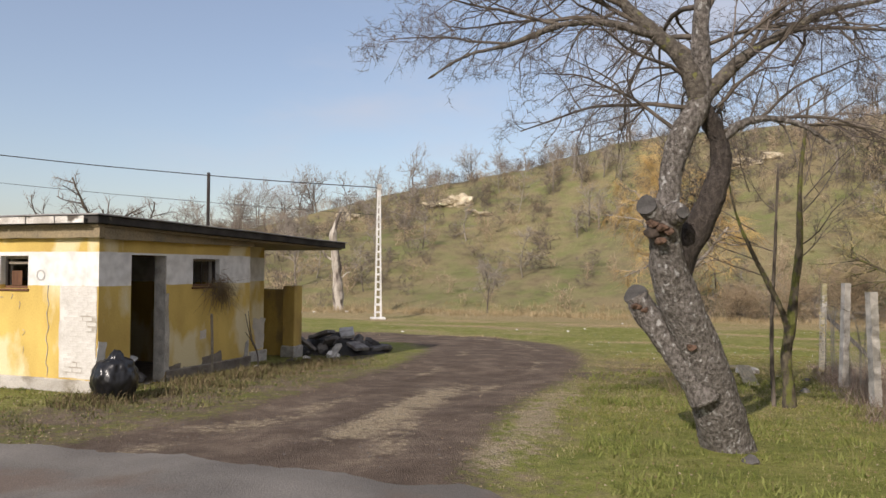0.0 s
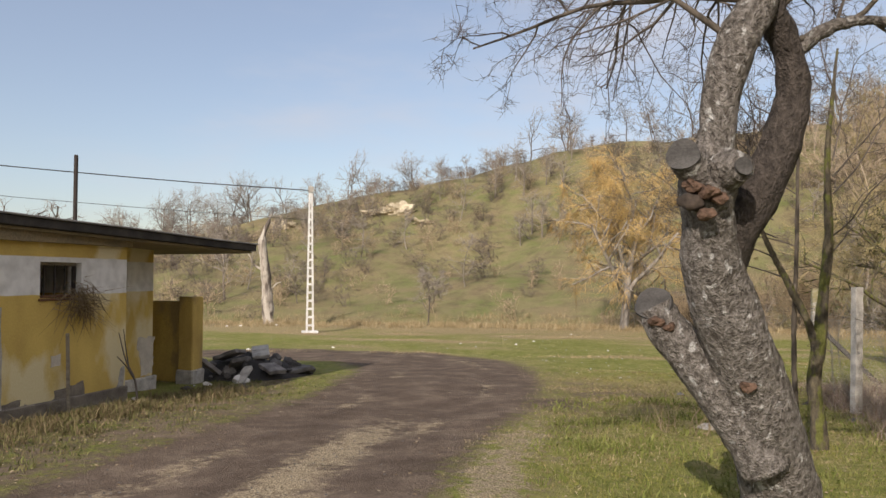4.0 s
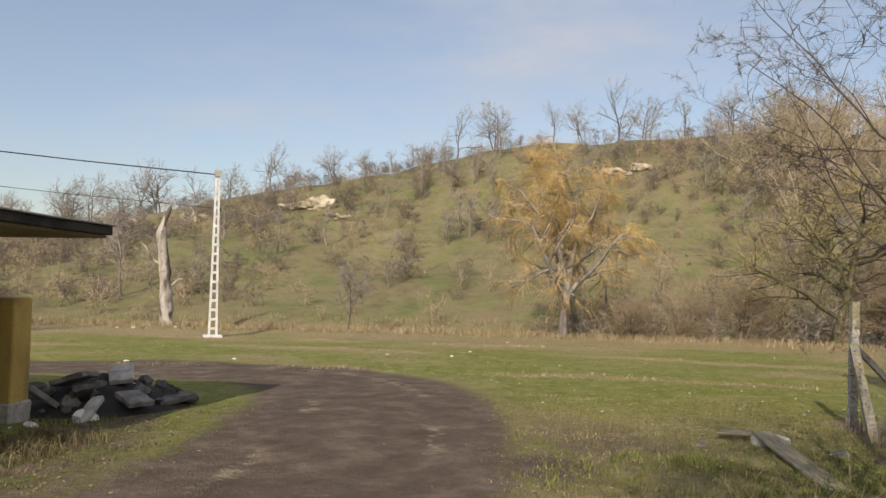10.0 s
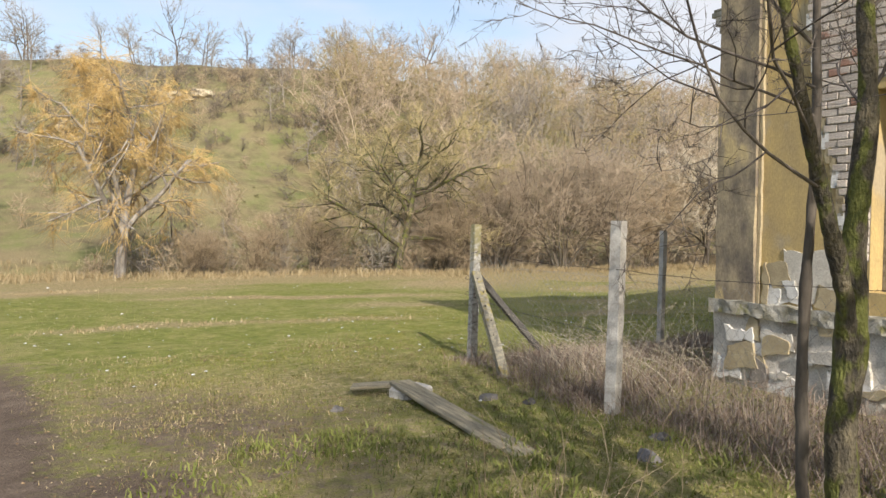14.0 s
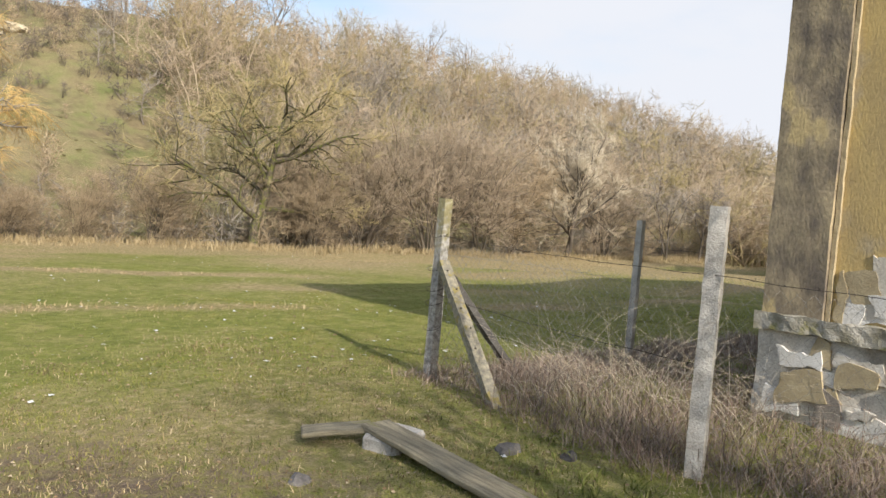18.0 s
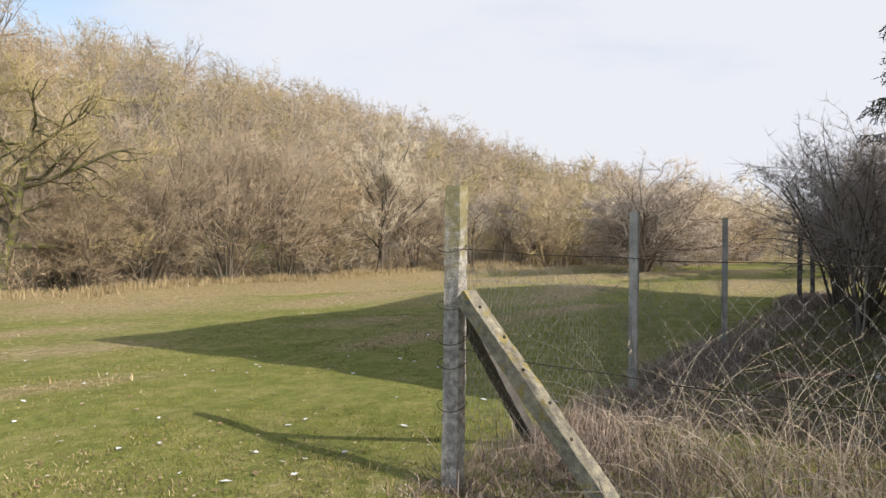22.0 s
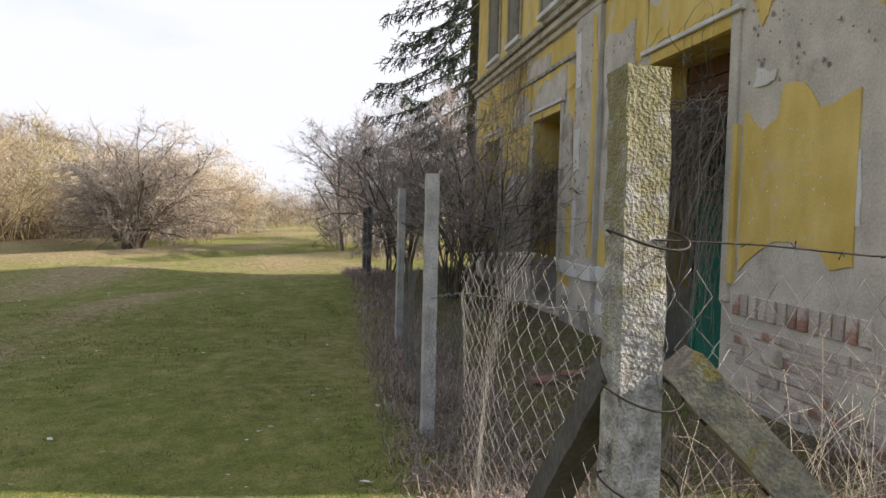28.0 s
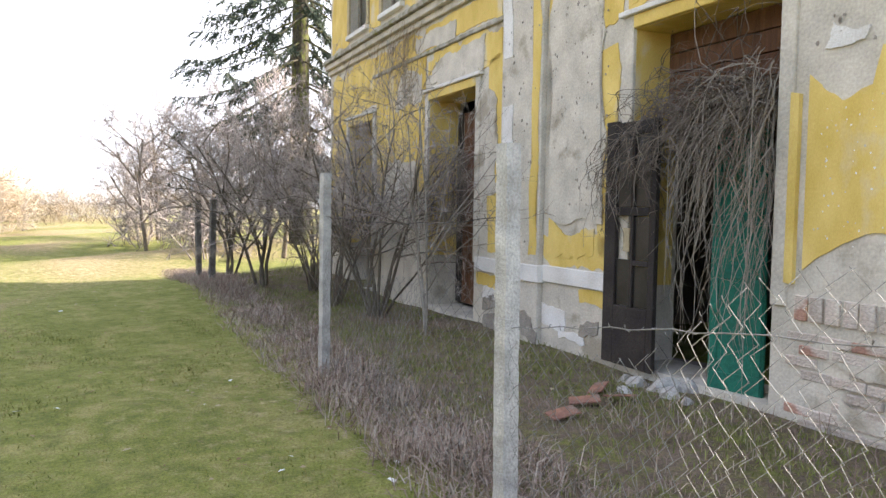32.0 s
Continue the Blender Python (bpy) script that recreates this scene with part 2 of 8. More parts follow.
M["bark_dark"] = mat("dark_bark", (0.085, 0.07, 0.06), (0.04, 0.033, 0.028), 24, 80, 0.95, 1.0, stretch=(1, 1, 0.6), bump_dist=0.03)
M["bark_brown"] = mat("brown_stems", (0.25, 0.2, 0.15), (0.15, 0.12, 0.09), 6, 50, 0.95, 0.5, stretch=(1, 1, 0.3))
M["bark_thicket"] = mat("dull_brown_stems", (0.17, 0.14, 0.105), (0.09, 0.073, 0.056), 6, 50, 0.95, 0.5, stretch=(1, 1, 0.3))
M["bark_grey"] = mat("grey_bark", (0.15, 0.125, 0.1), (0.07, 0.058, 0.046), 6, 50, 0.95, 0.7, stretch=(1, 1, 0.3))
M["bark_moss"] = mat("mossy_bark", (0.15, 0.125, 0.08), (0.06, 0.052, 0.042), 16, 70, 0.95, 1.0, stain=(0.125, 0.13, 0.036), stain_at=0.5, stretch=(1, 1, 0.5), bump_dist=0.03)
M["bark_pale"] = mat("pale_bark", (0.36, 0.33, 0.29), (0.16, 0.135, 0.11), 5, 40, 0.95, 0.7, stretch=(1, 1, 0.25))
M["snag_wood"] = mat("weathered_snag_wood", (0.5, 0.46, 0.4), (0.28, 0.24, 0.2), 4, 40, 0.9, 0.7, stain=(0.12, 0.1, 0.085), stain_at=0.55, stretch=(1, 1, 0.25))
M["rot_wood"] = mat("rotten_wood", (0.13, 0.08, 0.055), (0.045, 0.028, 0.02), 9, 60, 0.95, 1.0)
M["cut_wood"] = mat("grey_cut_wood", (0.09, 0.085, 0.08), (0.05, 0.047, 0.044), 6, 60, 0.95, 0.6)
M["twig_dark"] = tone_mat("dark_twigs", [(0.1, 0.082, 0.07), (0.15, 0.122, 0.1), (0.21, 0.175, 0.145)])
M["twig_shrub"] = tone_mat("purplish_grey_twigs", [(0.25, 0.205, 0.185), (0.35, 0.295, 0.265), (0.46, 0.4, 0.365)])
M["twig_near"] = tone_mat("grey_brown_twigs", [(0.075, 0.062, 0.054), (0.13, 0.108, 0.093), (0.21, 0.18, 0.155)])
M["twig_brown"] = tone_mat("brown_twigs", [(0.26, 0.195, 0.125), (0.35, 0.27, 0.175), (0.45, 0.36, 0.245)])
M["twig_red"] = tone_mat("reddish_twigs", [(0.275, 0.213, 0.15), (0.36, 0.285, 0.205), (0.46, 0.375, 0.275)])
M["twig_willow"] = tone_mat("willow_twigs", [(0.47, 0.31, 0.12), (0.56, 0.39, 0.16), (0.64, 0.48, 0.23)])
M["twig_olive"] = tone_mat("olive_twigs", [(0.28, 0.235, 0.12), (0.37, 0.305, 0.155), (0.46, 0.375, 0.2)])
M["twig_pale"] = tone_mat("pale_twigs", [(0.42, 0.34, 0.24), (0.54, 0.46, 0.34), (0.64, 0.57, 0.46)])
M["twig_silver"] = tone_mat("silvery_twigs", [(0.33, 0.28, 0.2), (0.42, 0.36, 0.27), (0.52, 0.46, 0.36)])
# grey-brown twigs lightened to stand for the haze over the thorn bushes
M["twig_haze"] = tone_mat("haze_paled_brown_twigs", [(0.4, 0.33, 0.265), (0.5, 0.42, 0.345), (0.6, 0.52, 0.44)])
# far twigs: the haze of distance is put into their pale tones
M["twig_far"] = tone_mat("haze_paled_twigs", [(0.34, 0.31, 0.29), (0.42, 0.39, 0.365), (0.5, 0.47, 0.44)])
M["plinth_shed"] = mat("stained_white_plinth", (0.5, 0.47, 0.42), (0.33, 0.305, 0.265), 2.5, 50, 0.95, 0.5, stain=(0.24, 0.215, 0.17), stain_at=0.55)
M["bare_white"] = mat("thin_dirty_whitewash", (0.66, 0.64, 0.6), (0.5, 0.475, 0.43), 3, 50, 0.95, 0.5, stain=(0.36, 0.33, 0.28), stain_at=0.6, grain=0.3)
M["fascia_white"] = mat("blackened_white_fascia", (0.7, 0.68, 0.63), (0.4, 0.37, 0.33), 4, 40, 0.95, 0.4, stain=(0.1, 0.085, 0.07), stain_at=0.53)
M["weed_brown"] = tone_mat("brown_weed_litter", [(0.1, 0.072, 0.042), (0.17, 0.125, 0.07), (0.12, 0.13, 0.04), (0.3, 0.23, 0.14)])
M["plinth"] = mat("dirty_white_plinth", (0.62, 0.58, 0.51), (0.42, 0.385, 0.33), 3, 50, 0.95, 0.5, stain=(0.28, 0.245, 0.2), stain_at=0.58)
M["twig_grey"] = tone_mat("grey_twigs", [(0.2, 0.17, 0.14), (0.27, 0.235, 0.195), (0.36, 0.32, 0.27)])
M["grass_green"] = tone_mat("green_blades", [(0.11, 0.13, 0.03), (0.165, 0.185, 0.048), (0.23, 0.235, 0.08)])
M["grass_near"] = tone_mat("dark_green_blades", [(0.065, 0.08, 0.022), (0.1, 0.12, 0.033), (0.15, 0.125, 0.055), (0.17, 0.17, 0.06)])
M["grass_moss"] = tone_mat("mossy_green_blades", [(0.1, 0.115, 0.026), (0.17, 0.19, 0.038), (0.25, 0.235, 0.06), (0.3, 0.25, 0.11)])
M["grass_dry"] = tone_mat("dry_blades", [(0.25, 0.185, 0.095), (0.36, 0.28, 0.155), (0.5, 0.41, 0.25)])
M["weed_dry"] = tone_mat("dry_weed_stalks", [(0.13, 0.09, 0.068), (0.21, 0.15, 0.115), (0.29, 0.215, 0.17), (0.27, 0.225, 0.19), (0.42, 0.34, 0.25)])
M["cane"] = tone_mat("dry_canes", [(0.22, 0.15, 0.115), (0.33, 0.255, 0.205), (0.45, 0.38, 0.31)])
M["leaf_litter"] = tone_mat("fallen_leaves", [(0.16, 0.1, 0.055), (0.27, 0.19, 0.11), (0.42, 0.35, 0.24)])
M["spruce"] = tone_mat("spruce_needles", [(0.045, 0.062, 0.045), (0.065, 0.085, 0.06), (0.1, 0.12, 0.085)])
M["chalk"] = mat("chalk_rock", (0.68, 0.6, 0.44), (0.42, 0.35, 0.24), 0.9, 9, 0.95, 0.9, bump_dist=0.2)
M["concrete"] = mat("weathered_concrete", (0.53, 0.505, 0.46), (0.32, 0.3, 0.27), 6, 70, 0.95, 0.8, stain=(0.17, 0.155, 0.13), stain_at=0.62, rand=0.08)
M["ledge"] = mat("crumbling_ledge", (0.46, 0.43, 0.37), (0.22, 0.2, 0.14), 7, 60, 0.95, 1.0, stain=(0.2, 0.19, 0.08), stain_at=0.6)
M["concrete_moss"] = mat("yellow_lichened_concrete", (0.4, 0.36, 0.26), (0.2, 0.185, 0.155), 20, 100, 0.95, 0.8, stain=(0.3, 0.25, 0.1), stain_at=0.55, bump_dist=0.015)
# concrete toned dark for the tree shade over the last two posts
M["post_dark"] = mat("tree_shade_concrete", (0.17, 0.155, 0.14), (0.09, 0.08, 0.07), 8, 70, 0.95, 0.8, stain=(0.24, 0.22, 0.19), stain_at=0.6)
M["pole_white"] = mat("pale_pole_concrete", (0.72, 0.71, 0.69), (0.52, 0.51, 0.49), 3, 40, 0.9, 0.4)
M["wire"] = mat("rusty_wire", (0.09, 0.075, 0.065), (0.05, 0.04, 0.035), 20, 90, 0.7, 0.2, metal=0.4)
M["wire_zinc"] = mat("dull_galvanised_wire", (0.32, 0.305, 0.28), (0.2, 0.185, 0.165), 20, 90, 0.7, 0.2, metal=0.2)
M["cable"] = mat("black_cable", (0.02, 0.02, 0.022), (0.015, 0.015, 0.016), 20, 90, 0.6, 0.1)
M["plaster_yellow"] = mat("ochre_plaster", (0.74, 0.56, 0.19), (0.58, 0.41, 0.1), 3.2, 90, 0.92, 0.12, stain=(0.62, 0.52, 0.32), stain_at=0.6, stretch=(1, 1, 0.55), grain=0.22)
M["plaster_grey"] = mat("bare_grey_plaster", (0.63, 0.575, 0.485), (0.47, 0.43, 0.36), 3.2, 45, 0.95, 0.55, stain=(0.35, 0.305, 0.235), stain_at=0.6, grain=0.35)
M["plaster_white"] = mat("white_limewash", (0.78, 0.76, 0.72), (0.6, 0.575, 0.53), 2.2, 60, 0.92, 0.6, stain=(0.36, 0.32, 0.27), stain_at=0.66)
M["plaster_end"] = mat("weathered_ochre_render", (0.54, 0.395, 0.165), (0.4, 0.3, 0.15), 3.5, 50, 0.95, 0.5, stain=(0.4, 0.325, 0.21), stain_at=0.54, stretch=(1, 1, 0.5), grain=0.3)
M["plaster_cream"] = mat("cream_limewash", (0.46, 0.38, 0.24), (0.34, 0.275, 0.17), 5, 60, 0.95, 0.4, grain=0.3)
M["plaster_dark"] = mat("sooty_grey_render", (0.39, 0.315, 0.2), (0.15, 0.125, 0.1), 4.5, 45, 0.95, 0.5, stain=(0.46, 0.36, 0.19), stain_at=0.58, stretch=(1, 1, 0.6), grain=0.45)
M["brick"] = mat("brick", (0.43, 0.25, 0.18), (0.33, 0.19, 0.14), 5, 60, 0.95, 0.7, stain=(0.5, 0.43, 0.37), stain_at=0.5, rand=0.2)
M["brick_lime"] = mat("limewashed_brick", (0.58, 0.52, 0.45), (0.46, 0.385, 0.325), 4, 60, 0.95, 0.8, stain=(0.36, 0.24, 0.18), stain_at=0.6, rand=0.15)
M["mortar"] = mat("old_mortar", (0.36, 0.32, 0.27), (0.24, 0.21, 0.18), 6, 70, 0.95, 0.9)
M["roof_edge"] = mat("tarred_roof_edge", (0.07, 0.062, 0.055), (0.03, 0.028, 0.026), 3, 40, 0.9, 0.6, stain=(0.42, 0.38, 0.3), stain_at=0.68)
M["roof_tin"] = mat("grey_roof_sheet", (0.3, 0.29, 0.28), (0.2, 0.19, 0.185), 2, 40, 0.6, 0.3)
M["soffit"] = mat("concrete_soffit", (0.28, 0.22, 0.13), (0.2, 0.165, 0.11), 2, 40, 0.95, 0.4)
M["plaster_screen"] = mat("dirty_ochre_render", (0.56, 0.4, 0.12), (0.4, 0.275, 0.085), 2.2, 60, 0.94, 0.2, stain=(0.3, 0.22, 0.1), stain_at=0.58, stretch=(1, 1, 0.5), grain=0.3)
M["wood_grey"] = mat("weathered_timber", (0.33, 0.29, 0.23), (0.2, 0.17, 0.13), 3, 50, 0.9, 0.6, stretch=(1, 8, 8))
M["damp_plaster"] = mat("damp_crumbling_plaster", (0.24, 0.21, 0.17), (0.14, 0.12, 0.1), 5, 60, 0.95, 0.7, stain=(0.34, 0.31, 0.26), stain_at=0.6)
M["wood_plank"] = mat("weathered_plank", (0.36, 0.315, 0.22), (0.19, 0.165, 0.115), 3, 50, 0.92, 0.8, stain=(0.2, 0.19, 0.09), stain_at=0.6, stretch=(9, 0.8, 9))
M["wood_dark"] = mat("dark_timber", (0.045, 0.035, 0.03), (0.025, 0.02, 0.018), 3, 50, 0.85, 0.5)
M["wood_brown"] = mat("brown_boards", (0.17, 0.085, 0.045), (0.1, 0.05, 0.03), 3, 50, 0.85, 0.5, stretch=(8, 1, 1))
# near-black glass whose colour stands for the shade behind the door leaf
M["shade_pane"] = mat("shade_dark_glass", (0.03, 0.027, 0.025), (0.015, 0.014, 0.013), 5, 40, 0.35, 0.05, spec=0.5)
M["green_paint"] = mat("green_door_paint", (0.012, 0.16, 0.105), (0.01, 0.11, 0.075), 3, 40, 0.6, 0.3)
# plaster toned dark to stand for the lack of light indoors
M["dark_room"] = mat("unlit_room_plaster", (0.16, 0.14, 0.12), (0.1, 0.09, 0.08), 2, 40, 0.95, 0.4)
M["rubble"] = mat("broken_concrete", (0.23, 0.215, 0.2), (0.11, 0.1, 0.095), 4, 40, 0.95, 0.8, rand=0.4)
M["rubble_dark"] = mat("dark_spoil", (0.05, 0.045, 0.04), (0.03, 0.027, 0.025), 4, 40, 0.95, 0.9)
M["rubble_mid"] = mat("grey_broken_concrete", (0.15, 0.14, 0.13), (0.08, 0.074, 0.07), 4, 40, 0.95, 0.8, rand=0.4)
M["bag"] = mat("black_plastic", (0.012, 0.012, 0.013), (0.008, 0.008, 0.009), 5, 60, 0.28, 0.15, spec=0.5)
M["tile_red"] = mat("red_roof_tile", (0.34, 0.17, 0.115), (0.22, 0.115, 0.085), 5, 50, 0.9, 0.5, stain=(0.2, 0.17, 0.14), stain_at=0.58)
M["litter"] = mat("white_litter", (0.75, 0.75, 0.74), (0.55, 0.55, 0.54), 5, 50, 0.7, 0.2)
M["graffiti"] = mat("pencil_grey_scrawl", (0.46, 0.45, 0.43), (0.38, 0.37, 0.35), 5, 50, 0.9, 0.1)
# near-black tone standing for the shade inside bolt holes and the tree hollow
M["hole_shade"] = mat("hole_shade_black", (0.06, 0.045, 0.035), (0.035, 0.028, 0.022), 5, 50, 0.95, 0.3)


# ---- building helpers ----
def part(name, bm, material, parent=None, label="", smooth=False):
    """One mesh object from a bmesh, under a thing or a part."""
    me = bpy.data.meshes.new(name)
    bm.to_mesh(me)
    bm.free()
    me.materials.append(M[material])
    if smooth:
        me.polygons.foreach_set("use_smooth", [True] * len(me.polygons))
    ob = new(name, me)
    if parent is not None:
        ob.parent = parent
    if label:
        ob["label"] = label
    return ob


def raw_mesh(name, verts, tris, material, smooth=False):
    """A mesh from numpy arrays of corners and triangles."""
    me = bpy.data.meshes.new(name)
    verts, tris = np.asarray(verts, np.float32), np.asarray(tris, np.int32)
    k = tris.shape[1]
    me.vertices.add(len(verts))
    me.vertices.foreach_set("co", verts.ravel())
    me.loops.add(tris.size)
    me.loops.foreach_set("vertex_index", tris.ravel())
    me.polygons.add(len(tris))
    me.polygons.foreach_set("loop_start", np.arange(0, tris.size, k, dtype=np.int32))
    me.polygons.foreach_set("loop_total", np.full(len(tris), k, np.int32))
    if smooth:
        me.polygons.foreach_set("use_smooth", np.ones(len(tris), bool))
    me.update()
    if material:
        me.materials.append(M[material])
    return me


def empty(name, x=0, y=0, z=0, rz=0):
    e = new(name)
    e.matrix_world = pose(x, y, z, 0, 0, rz)
    return e


def box(bm, x0, x1, y0, y1, z0, z1, m=None):
    vs = [bm.verts.new((x, y, z)) for z in (z0, z1) for y in (y0, y1) for x in (x0, x1)]
    for f in ((0, 2, 3, 1), (4, 5, 7, 6), (0, 1, 5, 4), (2, 6, 7, 3), (0, 4, 6, 2), (1, 3, 7, 5)):
        bm.faces.new([vs[i] for i in f])
    if m is not None:
        bmesh.ops.transform(bm, matrix=m, verts=vs)
    return vs


def rough_box(x0, x1, y0, y1, z0, z1, bevel=0.01, wobble=0.0, cuts=0, seed=0, freq=5.0):
    """A box with bevelled edges and, with cuts, a worn uneven surface."""
    bm = bmesh.new()
    box(bm, x0, x1, y0, y1, z0, z1)
    if bevel:
        bmesh.ops.bevel(bm, geom=bm.edges[:], offset=bevel, segments=1, affect='EDGES')
    if cuts:
        bmesh.ops.subdivide_edges(bm, edges=[e for e in bm.edges if e.calc_length() > 0.12], cuts=cuts, use_grid_fill=True)
    if wobble:
        for v in bm.verts:
            v.co += noise.noise_vector(v.co * freq + Vector((seed * 3.7, seed, 0))) * wobble
    return bm


def worn_box(x0, x1, y0, y1, z0, z1, step=0.08, wobble=0.02, seed=0, freq=5.0):
    """A box cut into short lengths, its faces and edges crumbling."""
    bm = bmesh.new()
    box(bm, x0, x1, y0, y1, z0, z1)
    for k, (a, b) in enumerate(((x0, x1), (y0, y1), (z0, z1))):
        n = min(140, int((b - a) / step))
        for i in range(1, n):
            co, no = [0, 0, 0], [0, 0, 0]
            co[k], no[k] = a + (b - a) * i / n, 1
            bmesh.ops.bisect_plane(bm, geom=bm.verts[:] + bm.edges[:] + bm.faces[:], plane_co=co, plane_no=no)
    for v in bm.verts:
        q = v.co * freq + Vector((seed * 3.7, seed, 0))
        v.co += noise.noise_vector(q) * wobble + noise.noise_vector(q * 3.3) * wobble * 0.5
    return bm


def smooth_line(points, k=6):
    """Catmull-Rom through points (numpy)."""
    p = np.asarray(points, float)
    p = np.vstack([2 * p[0] - p[1], p, 2 * p[-1] - p[-2]])
    out = []
    for i in range(1, len(p) - 2):
        for t in np.linspace(0, 1, k, endpoint=False):
            a, b, c, d = p[i - 1:i + 3]
            out.append(0.5 * (2 * b + (c - a) * t + (2 * a - 5 * b + 4 * c - d) * t * t + (3 * b - a - 3 * c + d) * t ** 3))
    out.append(p[-2])
    return np.array(out)


class Tubes:
    """Collects tapered tubes into one triangle soup."""
    def __init__(self):
        self.v, self.f, self.n = [], [], 0

    def tube(self, pts, radii, sides=5):
        pts, radii = np.asarray(pts, float), np.asarray(radii, float)
        k = len(pts)
        d = np.gradient(pts, axis=0)
        d /= np.linalg.norm(d, axis=1)[:, None] + 1e-9
        ref = np.array((0.31, 0.17, 0.93)) if abs(d[0][2]) < 0.9 else np.array((0.95, 0.2, 0.1))
        a = np.cross(d, ref)
        a /= np.linalg.norm(a, axis=1)[:, None] + 1e-9
        b = np.cross(d, a)
        ang = np.linspace(0, 2 * np.pi, sides, endpoint=False)
        ring = pts[:, None] + radii[:, None, None] * (a[:, None] * np.cos(ang)[None, :, None] + b[:, None] * np.sin(ang)[None, :, None])
        base = self.n
        self.v.append(ring.reshape(-1, 3))
        i, j = np.meshgrid(np.arange(k - 1), np.arange(sides), indexing="ij")
        j2 = (j + 1) % sides
        q = np.stack([base + i * sides + j, base + i * sides + j2, base + (i + 1) * sides + j2, base + (i + 1) * sides + j], -1).reshape(-1, 4)
        self.f.append(q[:, [0, 1, 2]])
        self.f.append(q[:, [0, 2, 3]])
        self.n += k * sides
        tip = np.arange(1, sides - 1)
        self.f.append(np.stack([np.full(sides - 2, base + (k - 1) * sides), base + (k - 1) * sides + tip, base + (k - 1) * sides + tip + 1], -1))

    def spikes(self, roots, tips, r):
        """Many thin three-sided spikes, from roots to tips (arrays)."""
        roots, tips = np.asarray(roots, float), np.asarray(tips, float)
        k = len(roots)
        if not k:
            return
        d = tips - roots
        a = np.cross(d, np.array((0.3, 0.8, 0.5)))
        a /= np.linalg.norm(a, axis=1)[:, None] + 1e-9
        b = np.cross(d, a)
        b /= np.linalg.norm(b, axis=1)[:, None] + 1e-9
        r = np.broadcast_to(np.asarray(r, float), (k,))[:, None]
        vv = np.stack([roots + a * r, roots - 0.5 * a * r + 0.87 * b * r, roots - 0.5 * a * r - 0.87 * b * r, tips], 1).reshape(-1, 3)
        o = self.n + 4 * np.arange(k)[:, None]
        self.v.append(vv)
        for t in ((0, 1, 3), (1, 2, 3), (2, 0, 3)):
            self.f.append(o + np.array(t))
        self.n += 4 * k

    def mesh(self, name, material, smooth=True):
        return raw_mesh(name, np.vstack(self.v), np.vstack(self.f), material, smooth) if self.v else None


def unit(v):
    return v / (np.linalg.norm(v) + 1e-9)


def grow(rng, wood, twig, p, d, length, r, level, o):
    """One limb and, from it, its side limbs. Side twigs of the last level go into twig."""
    k = o["segs"][min(level, len(o["segs"]) - 1)]
    pts, dirs = [p], [d]
    for i in range(k):
        d = unit(d + rng.normal(0, o["bend"] * (1 + 0.4 * level), 3) + np.array((0, 0, o["up"][min(level, len(o["up"]) - 1)])))
        p = p + d * length / k
        pts.append(p)
        dirs.append(d)
    end = r * o["taper"]
    radii = np.linspace(r, end, k + 1)
    (wood if r > o["fine"] else twig).tube(pts, radii, o["sides"][min(level, len(o["sides"]) - 1)])
    if level >= o["levels"]:
        m = o["spikes"]
        at = rng.uniform(0.1, 1.0, m) * k
        i = np.minimum(at.astype(int), k - 1)
        pp, dd = np.array(pts), np.array(dirs)
        roots = pp[i] + (pp[i + 1] - pp[i]) * (at - i)[:, None]
        w = dd[i] * o["along"] + rng.normal(0, 0.62, (m, 3)) + np.array((0, 0, o["hang"]))
        w /= np.linalg.norm(w, axis=1)[:, None]
        twig.spikes(roots, roots + w * (o["spike"] * rng.uniform(0.45, 1.2, m))[:, None], o["spike_r"])
        return
    c = o["kids"][min(level, len(o["kids"]) - 1)]
    for j in range(c):
        f = o["first"][min(level, len(o["first"]) - 1)]
        s = (f + (1 - f) * (j + rng.uniform(0.2, 0.8)) / c) * k
        i = min(int(s), k - 1)
        q = pts[i] + (pts[i + 1] - pts[i]) * (s - i)
        turn = rng.uniform(0, 2 * np.pi) if level else j * 2.4 + rng.uniform(-0.5, 0.5)
        spread = radians(rng.normal(o["spread"][min(level, len(o["spread"]) - 1)], 9))
        a = unit(np.cross(dirs[i], (0.23, 0.61, 0.33)))
        b = np.cross(dirs[i], a)
        nd = unit(dirs[i] * math.cos(spread) + (a * math.cos(turn) + b * math.sin(turn)) * math.sin(spread))
        shrink = o["ratio"][min(level, len(o["ratio"]) - 1)] * rng.uniform(0.75, 1.15) * (1.15 - 0.45 * s / k)
        grow(rng, wood, twig, q, nd, length * shrink, max(radii[i] * 0.62, o["least"]), level + 1, o)


TREE = dict(least=0.004, segs=[6, 5, 4, 3], bend=0.09, up=[0.02, 0.08, 0.06, 0.03], taper=0.45, fine=0.02, sides=[7, 5, 4, 3], levels=3, kids=[7, 6, 5],
            first=[0.3, 0.25, 0.2], spread=[42, 45, 42], ratio=[0.62, 0.55, 0.55], spikes=10, spike=0.55, spike_r=0.007, along=0.9, hang=0.1)


